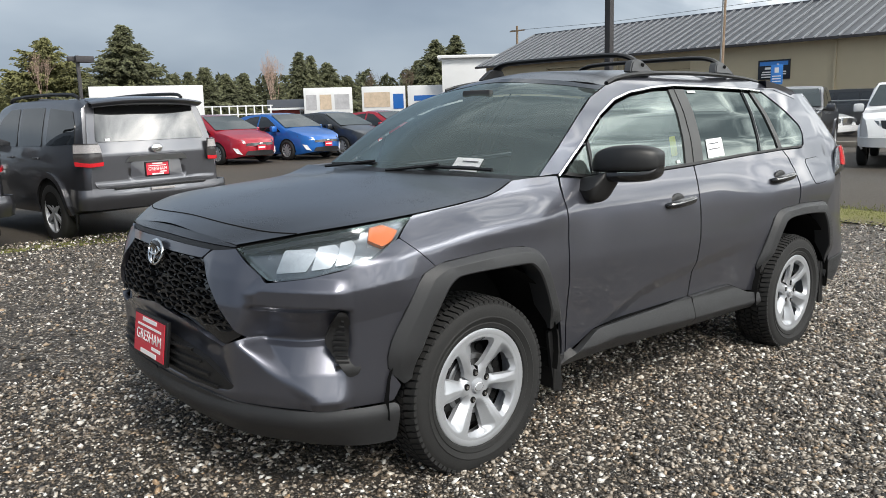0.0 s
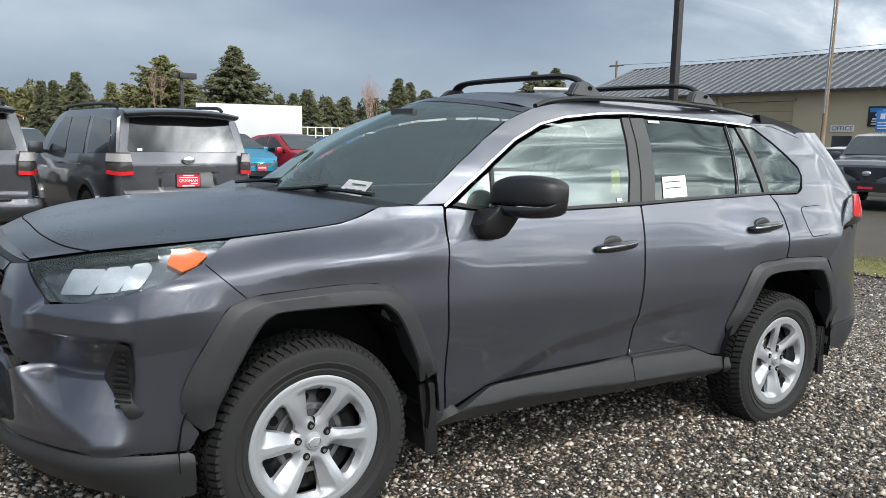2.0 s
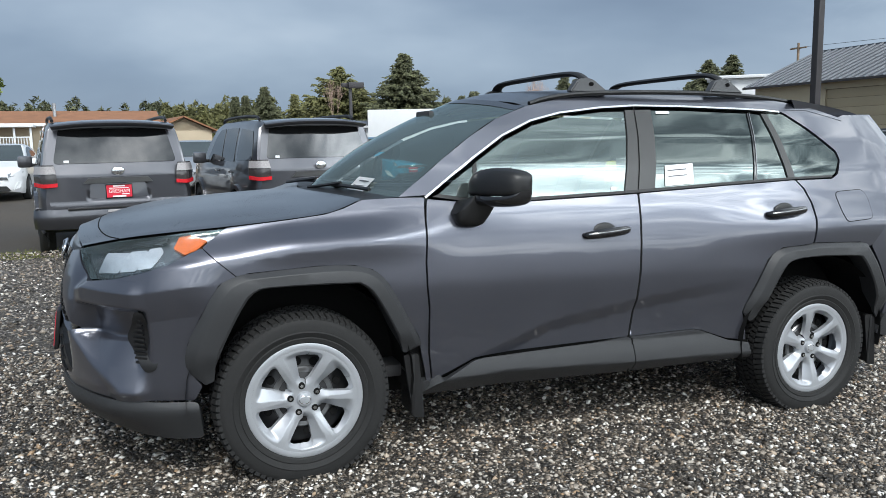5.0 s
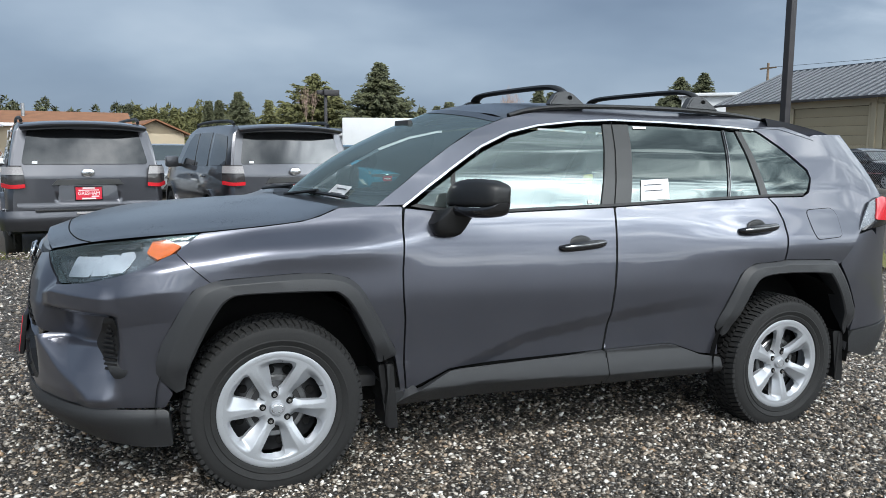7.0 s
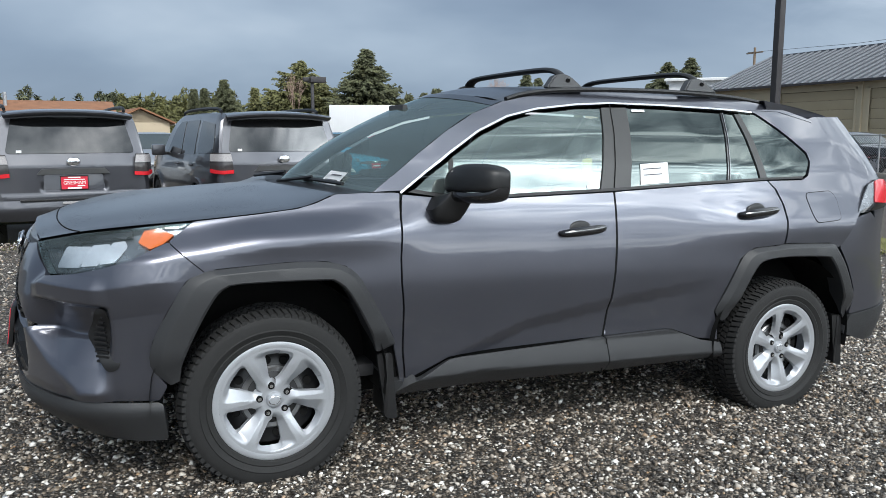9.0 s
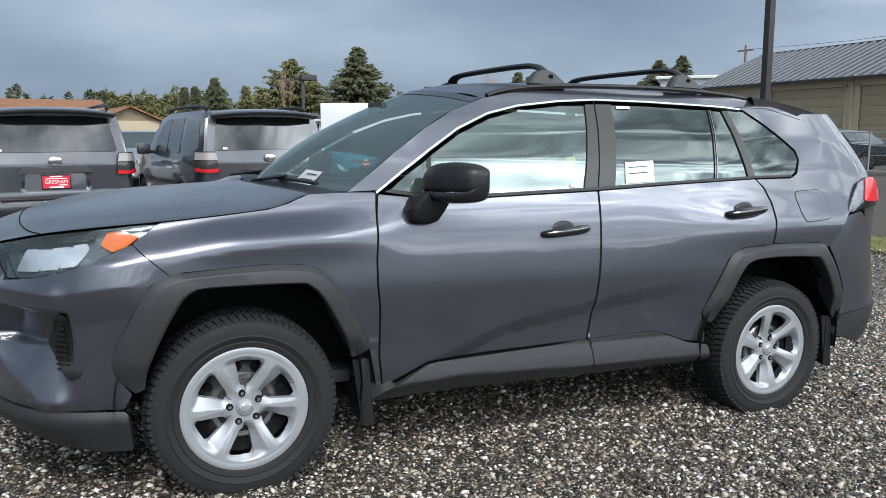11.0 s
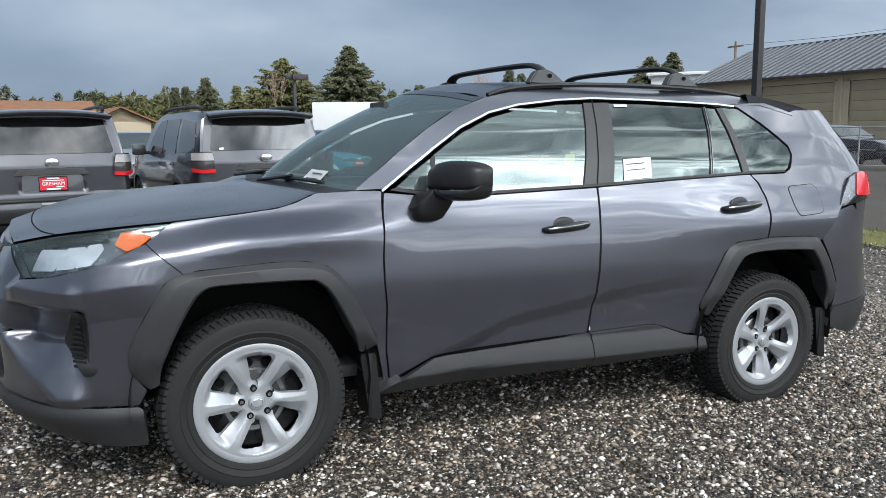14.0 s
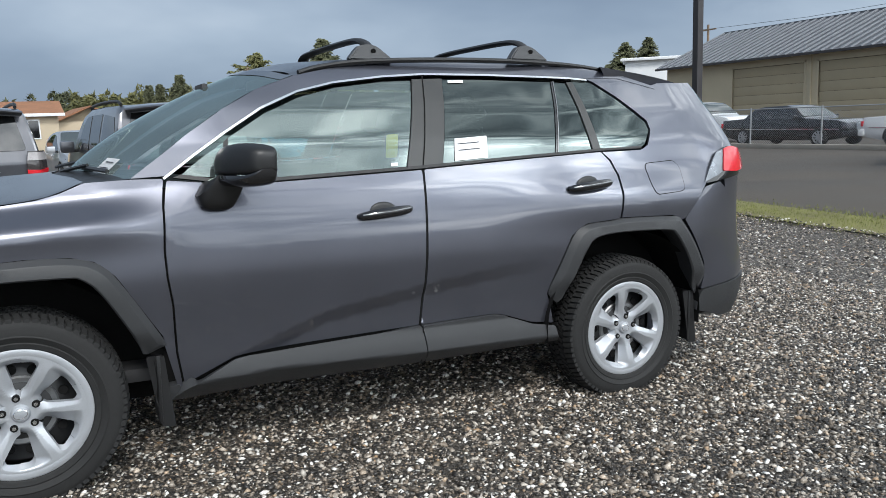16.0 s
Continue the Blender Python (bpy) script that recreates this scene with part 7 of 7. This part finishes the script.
def home(name, m, label, L, D, wall, rise, roofm, wallm, windows=(), porch=None, over=.4):
    root = thing(name, m, label, "house")
    part("wall", boxed((-L / 2, 0, -.1), (L / 2, D, wall), .01), wallm, root)
    for s in (0, 1):
        bm = bmesh.new()
        y0, y1 = (-over, D / 2) if s == 0 else (D + over, D / 2)
        f = bm.faces.new([bm.verts.new(p) for p in ((-L / 2 - over, y0, wall - .1), (L / 2 + over, y0, wall - .1), (L / 2 + over, y1, wall + rise), (-L / 2 - over, y1, wall + rise))])
        bmesh.ops.recalc_face_normals(bm, faces=bm.faces)
        bmesh.ops.solidify(bm, geom=[f], thickness=.12)
        part("roof", bm, roofm, root, smooth=False)
    for s in (-1, 1):
        bm = bmesh.new()
        f = bm.faces.new([bm.verts.new(p) for p in ((s * L / 2, 0, wall), (s * L / 2, D, wall), (s * L / 2, D / 2, wall + rise - .05))])
        bmesh.ops.solidify(bm, geom=[f], thickness=.1)
        part("gable", bm, wallm, root, smooth=False)
    part("fascia", boxed((-L / 2 - over, -over - .03, wall - .22), (L / 2 + over, -over + .02, wall - .02), .01), WHITEW, root)
    for x, z, w, h in windows:
        wf = part("window", boxed((x - w / 2, -.05, z), (x + w / 2, .03, z + h), .01), WHITEW, root)
        for q in (-1, 1):
            part("pane", boxed((x + q * w / 4 - w * .2, -.06, z + .08), (x + q * w / 4 + w * .2, -.045, z + h - .08), 0), PANE, wf)
    if porch:
        a, b = porch
        part("porch_floor", boxed((a, -2.2, .0), (b, 0, .75), .02), WOOD, root)
        part("porch_roof", boxed((a - .2, -2.5, wall - .3), (b + .2, 0, wall - .12), .02), WHITEW, root)
        for k in range(4):
            x = a + (b - a) * k / 3
            part("porch_post", boxed((x - .06, -2.2, .75), (x + .06, -2.08, wall - .3), .01), WHITEW, root)
        rail = part("porch_rail", boxed((a, -2.2, 1.62), (b, -2.1, 1.70), .01), WHITEW, root)
        n = int((b - a) / .16)
        for k in range(n):
            x = a + (b - a) * (k + .5) / n
            part("baluster", boxed((x - .025, -2.18, .78), (x + .025, -2.12, 1.62), 0), WHITEW, rail)
    return root


x, y = polar(-3.0, 58)
hm = home("mobile_home", pose(x - .6, y, .35, 0, 0, 3), "long beige mobile home with brown roof and white porch", 10.6, 8, 2.6, .95, BROWNR, BEIGE, windows=((-1.4, .9, 1.2, 1.2), (3.4, .9, 1.5, 1.3)), porch=(-5.2, -2.4))
vp = bmesh.new()
cyl(vp, (-1.1, 2.2, 3.0), (-1.1, 2.2, 4.0), .12, n=10)
part("vent_pipe", vp, GALV, hm)
x, y = polar(4.6, 72)
home("small_house", pose(x, y, .2, 0, 0, 98), "beige house with pale gable end", 7, 4.6, 2.3, 1.1, BROWNR, BEIGE)
x, y = polar(15.2, 74)
home("white_cabin", pose(x, y, .2, 0, 0, -5), "small white cabin with two windows", 3.4, 4, 2.6, .4, ROOFM, WHITEW, windows=((-.8, 1.0, .8, 1.2), (.8, 1.0, .8, 1.2)))
x, y = polar(29.9, 78)
home("red_shed", pose(x, y, .1, 0, 0, -28), "dark red shed behind the parked cars", 4.6, 4, 2.0, .7, ROOFM, mat("barn_red", (0.22, 0.035, 0.03), rough=0.8, var=0.15), windows=((.8, .9, .9, .8),))


def box_trailer(name, m, label, L, H, paint, stripes=(), z0=1.0):
    root = thing(name, m, label, "trailer")
    part("box", boxed((-L / 2, 0, z0), (L / 2, 2.5, H), .06), paint, root)
    part("chassis", boxed((-L / 2 + .2, .3, z0 - .25), (L / 2 - .2, 2.2, z0), .02), VOID, root)
    for k in range(int(L / .6)):
        part("panel_rib", boxed((-L / 2 + .3 + k * .6, -.02, z0 + .1), (-L / 2 + .33 + k * .6, .01, H - .1), 0), paint, root)
    for a, b, c, d, mt in stripes:
        part("graphic", boxed((a, -.035, c), (b, -.02, d), 0), mt, root)
    for s in (-1, 1):
        t = part("wheel", lathe([(.2, .0), (.45, .0), (.48, .05), (.48, .25), (.2, .25)], 20), RUBBER, root)
        t.matrix_local = pose(s * L * .35, .1, .48)
    return root


x, y = polar(19.9, 70)
box_trailer("box_trailer", pose(x, y, .15, 0, 0, -20), "plain white box trailer parked across the lot", 8.9, 3.95, WHITEW)
OCHRE = mat("ochre_print", (0.55, 0.44, 0.33), rough=0.6, var=0.3, scale=2)
GREYP = mat("grey_print", (0.42, 0.42, 0.44), rough=0.6, var=0.3, scale=2)
for az, L, st in ((32.2, 4.6, ((-2.1, -1.1, 1.7, 3.1, GREYP), (-.8, .3, 1.7, 3.1, OCHRE), (.6, 2.0, 1.7, 3.1, GREYP))), (36.2, 4.2, ((-1.9, .6, 1.8, 3.2, OCHRE), (.9, 1.9, 1.6, 3.0, BLUEP))), (39.6, 4.4, ((-1.6, 1.0, 2.3, 2.8, BLUEP),))):
    x, y = polar(az, 76)
    box_trailer("rental_trailer", pose(x, y, .1, 0, 0, -az), "white trailer with printed side panels", L, 3.75, WHITEW, st, .9)
x, y = polar(42.6, 74)
home("white_hall", pose(x, y, .1, 0, 0, -42), "white flat hall behind the workshop", 5.5, 4, 6.3, .2, WHITEW, WHITEW)
wr = thing("white_rail_fence", pose(*polar(25.6, 60), 0, 0, 0, -25), "white rail fence beside the trailer", "fence")
for k in range(9):
    part("post", boxed((-2.4 + k * .6, -.05, 0), (-2.3 + k * .6, .05, 2.2), .01), WHITEW, wr)
for z in (.9, 1.5, 2.1):
    part("rail", boxed((-2.5, -.03, z), (2.6, .03, z + .08), .01), WHITEW, wr)
flat = thing("flat_trailer", pose(33, 13, 0), "low white utility trailer before the workshop", "trailer")
part("deck", boxed((-1, -5, .75), (1, 5, 1.45), .05), WHITEC, flat)
for y in (-3, 0, 3):
    part("wheel", lathe([(.2, -1.05), (.36, -1.05), (.4, -1.0), (.4, -.8)], 16), RUBBER, flat).matrix_local = pose(0, y, .4, 0, 0, 90)

# ---- trees ----
NEEDLE = mat("conifer_needles", (0.115, 0.118, 0.055), rough=0.8, col2=(0.045, 0.054, 0.030), scale=0.4, fine=6, island=0.45)
PINEN = mat("pine_needles", (0.17, 0.165, 0.06), rough=0.8, col2=(0.07, 0.075, 0.03), scale=0.4, fine=6, island=0.4)
LEAFY = mat("bright_leaves", (0.16, 0.20, 0.045), rough=0.75, col2=(0.08, 0.11, 0.03), scale=0.5, fine=6, island=0.35)
BARK = mat("bark", (0.12, 0.085, 0.06), rough=0.9, var=0.3, scale=2, fine=20, bump=0.4, bscale=20)
BIRCH = mat("pale_bark", (0.42, 0.30, 0.24), rough=0.85, var=0.25, scale=2, fine=20)


def conifer(m, label, h, r, seed, leaf=None, sparse=1.0, droop=.25, rough=.18, lift=.06):
    """A conifer: a tapered trunk, whorls of limbs and many small needle sprays along them."""
    root = thing("conifer", m, label, "tree")
    rg = np.random.default_rng(seed)
    trunk = bmesh.new()
    cyl(trunk, (0, 0, -.2), (0, 0, h * .97), h * .022, .02, 8)
    pts, faces = [], []
    z = h * lift
    while z < h * .985:
        f = (z - h * lift) / (h * (1 - lift))
        reach = 1.62 * r * (1 - f) ** .92 * (1 + rg.normal(0, rough * .7)) + .15
        if f < .12:
            reach *= .75 + 2 * f
        for k in range(max(8, int(22 * sparse * (1 - .4 * f)))):
            a = rg.uniform(0, 6.283)
            l = reach * rg.uniform(.6, 1.15)
            cs, sn = math.cos(a), math.sin(a)
            rise = rg.uniform(-.05, .35) * (1 - .5 * f)
            n = max(5, int(l * 6.5))
            if l > .8:
                stick(trunk, (0, 0, z), (cs * l * .75, sn * l * .75, z + l * rise * .6 - droop * l * .4), .035 * (1 - f) + .008, .006)
            for i in range(n):
                t = (i + rg.uniform(.2, 1)) / n
                px, py, pz = cs * l * t, sn * l * t, z + l * (rise * t - droop * t * t)
                for q in range(3):
                    s = (.28 + .09 * l * (1 - t * .6)) * rg.uniform(.6, 1.3)
                    d = a + rg.uniform(-1.1, 1.1)
                    ex, ey, ez = math.cos(d) * s, math.sin(d) * s, rg.uniform(-.5, .35) * s
                    w = s * .32
                    o = len(pts)
                    jx, jy, jz = rg.normal(0, .08, 3)
                    pts += [(px + jx - math.sin(d) * w, py + jy + math.cos(d) * w, pz + jz + rg.uniform(-.1, .1) * s), (px + jx + math.sin(d) * w, py + jy - math.cos(d) * w, pz + jz), (px + jx + ex, py + jy + ey, pz + jz + ez), (px + jx + ex * .4, py + jy + ey * .4, pz + jz + .3 * s)]
                    faces += [(o, o + 2, o + 3), (o + 1, o + 3, o + 2), (o, o + 3, o + 1)]
        z += h * .030 * (1 - .35 * f) + .05
    part("trunk", trunk, BARK, root)
    part("crown", mesh_of("crown", pts, faces, leaf or NEEDLE, smooth=False), None, root)
    return root


def stick(bm, a, b, r1, r2):
    """A three-sided tapered twig."""
    a, b = Vector(a), Vector(b)
    q = (b - a).to_track_quat("Z", "Y")
    ring = [[bm.verts.new(p + q @ Vector((r * math.cos(t), r * math.sin(t), 0))) for t in (0, 2.094, 4.189)] for p, r in ((a, r1), (b, r2))]
    for i in range(3):
        bm.faces.new((ring[0][i], ring[0][(i + 1) % 3], ring[1][(i + 1) % 3], ring[1][i]))


def leaf_tree(m, label, h, r, seed, leaf, bare=False, bark=None, stems=1):
    """A broad tree: trunk and forking limbs, with or without leaves."""
    root = thing("tree", m, label, "tree")
    rg = np.random.default_rng(seed)
    limbs = bmesh.new()
    tips = []

    def grow(p, d, l, rad, depth):
        q = p + d * l
        stick(limbs, p, q, rad, rad * .66)
        if depth == 0:
            tips.append(q)
            return
        if depth < 3:
            tips.append((p + q) / 2)
        for _ in range(3 if depth > 1 or bare else 2):
            v = Vector(rg.normal(0, 1, 3)).normalized()
            nd = (d + v * (.62 if not bare else .55) + Vector((0, 0, .12 + .14 * bare))).normalized()
            grow(q, nd, l * rg.uniform(.62, .82), rad * .62, depth - 1)

    for s in range(stems):
        v = Vector(rg.normal(0, .12, 3)) * (2 if stems > 1 else 1)
        grow(Vector((v.x * 1.5, v.y * 1.5, -.2)), Vector((v.x, v.y, 1)).normalized(), h * (.30 if not bare else .24), h * (.02 if not bare else .008), 6 if bare else 5)
    top = max(t.z for t in tips)
    wide = max(math.hypot(t.x, t.y) for t in tips)
    part("trunk", limbs, bark or BARK, root)
    for v in root.children[0].data.vertices:
        k = v.co.z / top
        v.co.x, v.co.y, v.co.z = v.co.x * r / wide, v.co.y * r / wide, v.co.z * h / top
    if not bare:
        pts, faces = [], []
        for t in tips:
            c = np.array((t.x * r / wide, t.y * r / wide, t.z * h / top))
            for _ in range(16):
                p = c + rg.normal(0, .30, 3) * np.array((1, 1, .7)) * h * .05
                d, e = rg.normal(0, 1, 3), rg.normal(0, 1, 3)
                d, e = d / np.linalg.norm(d) * .20, e / np.linalg.norm(e) * .13
                o = len(pts)
                pts += [p - d, p + e, p + d, p - e]
                faces.append((o, o + 1, o + 2, o + 3))
        part("crown", mesh_of("crown", pts, faces, leaf, smooth=False), None, root)
    return root


def tree_at(az, d, el, w, kind, label, seed, **kw):
    x, y = polar(az, d)
    h = 1.4 + d * math.tan(radians(el))
    m = pose(x, y, 0)
    r = d * math.tan(radians(w / 2))
    if kind == "c":
        conifer(m, label, h, r, seed, **kw)
    else:
        leaf_tree(m, label, h, r, seed, **kw)


tree_at(18.85, 90, 6.25, 4.9, "c", "dense blue-green spruce against dark clouds", 11, droop=.1, rough=.12)
tree_at(14.1, 96, 5.4, 4.6, "c", "broad ragged pine with open crown", 12, leaf=PINEN, sparse=.8, rough=.35, droop=-.05, lift=.16)
tree_at(15.6, 97, 3.9, 3.4, "c", "lower ragged pine beside a taller one", 13, leaf=PINEN, sparse=.9, rough=.3, droop=-.05)
tree_at(13.6, 90, 4.6, 2.2, "l", "bare reddish tree before a pine", 14, leaf=None, bare=True, bark=BIRCH)
tree_at(8.75, 112, 3.95, 2.2, "c", "dark round-topped conifer on the skyline", 15, sparse=1.2, rough=.25)
tree_at(7.4, 115, 3.35, 1.1, "c", "slim dark conifer on the skyline", 16)
tree_at(6.7, 117, 3.3, 1.2, "c", "slim dark conifer on the skyline", 17)
tree_at(10.85, 105, 3.4, 1.9, "c", "open young pine on the skyline", 18, leaf=PINEN, sparse=.6, rough=.3)
tree_at(-8.6, 80, 4.8, 4.0, "l", "bright green leafy tree behind the home", 19, leaf=LEAFY)
tree_at(28.6, 88, 4.7, 3.6, "l", "bare pale tree with fine upright twigs", 20, leaf=None, bare=True, bark=BIRCH, stems=3)
for k, (az, el, w) in enumerate(((30.4, 4.3, 1.7), (31.25, 4.05, 1.5), (32.4, 3.65, 2.2), (22.9, 3.1, 1.6), (23.9, 3.4, 1.9), (25.3, 2.9, 2.0), (26.6, 3.0, 1.4), (33.9, 2.6, 1.8), (21.9, 2.9, 1.6), (40.2, 5.0, 3.0), (41.7, 5.35, 2.6), (39.0, 3.6, 2.2))):
    tree_at(az, 92 + (k % 4) * 7, el, w * 1.35, "c", "dark green conifer on the skyline", 30 + k, rough=.25)
tree_at(35.4, 95, 3.2, 1.8, "l", "bare tree with fine twigs on the skyline", 50, leaf=None, bare=True, stems=2)
tree_at(38.0, 95, 3.3, 2.0, "l", "bare tree with fine twigs on the skyline", 51, leaf=None, bare=True, stems=2)


def far_woods(name, a0, a1, d, el, seed, leaf, n):
    """A distant wood as one uneven mass of small sprays."""
    rg = np.random.default_rng(seed)
    pts, faces = [], []
    for _ in range(n):
        az, dd = rg.uniform(a0, a1), d + rg.uniform(0, 22)
        x, y = polar(az, dd)
        h = (1.4 + d * math.tan(radians(el))) * rg.uniform(.62, 1.08)
        rr = rg.uniform(1.6, 3.2)
        for _ in range(240):
            f = rg.uniform(.02, 1)
            a = rg.uniform(0, 6.283)
            rad = rr * (1 - f) ** .6 * rg.uniform(.5, 1.1) + .05
            p = np.array((x + rad * math.cos(a), y + rad * math.sin(a), h * f))
            u, v = rg.normal(0, 1, 3), rg.normal(0, 1, 3)
            s = .62 * rg.uniform(.5, 1.2)
            u, v = u / np.linalg.norm(u) * s, v / np.linalg.norm(v) * s * .6
            o = len(pts)
            pts += [p - u, p + v, p + u]
            faces.append((o, o + 1, o + 2))
    return tagged(part(name, mesh_of(name, pts, faces, leaf, smooth=False), None), "distant belt of mixed dark green woods", "woods", kind="stuff")


far_woods("far_woods", -14, 16, 135, 3.0, 71, NEEDLE, 150)
far_woods("far_woods", 16, 44, 120, 2.9, 72, NEEDLE, 150)
far_woods("far_woods", -60, -14, 140, 2.6, 73, NEEDLE, 70)
far_woods("far_woods", 44, 110, 160, 2.3, 74, NEEDLE, 90)
# unseen belt behind the viewpoint, added as a dark horizon for the car's reflections
far_woods("far_woods", 110, 300, 170, 1.7, 75, NEEDLE, 380)
far_woods("far_woods", 1.5, 10, 118, 3.0, 76, PINEN, 46)
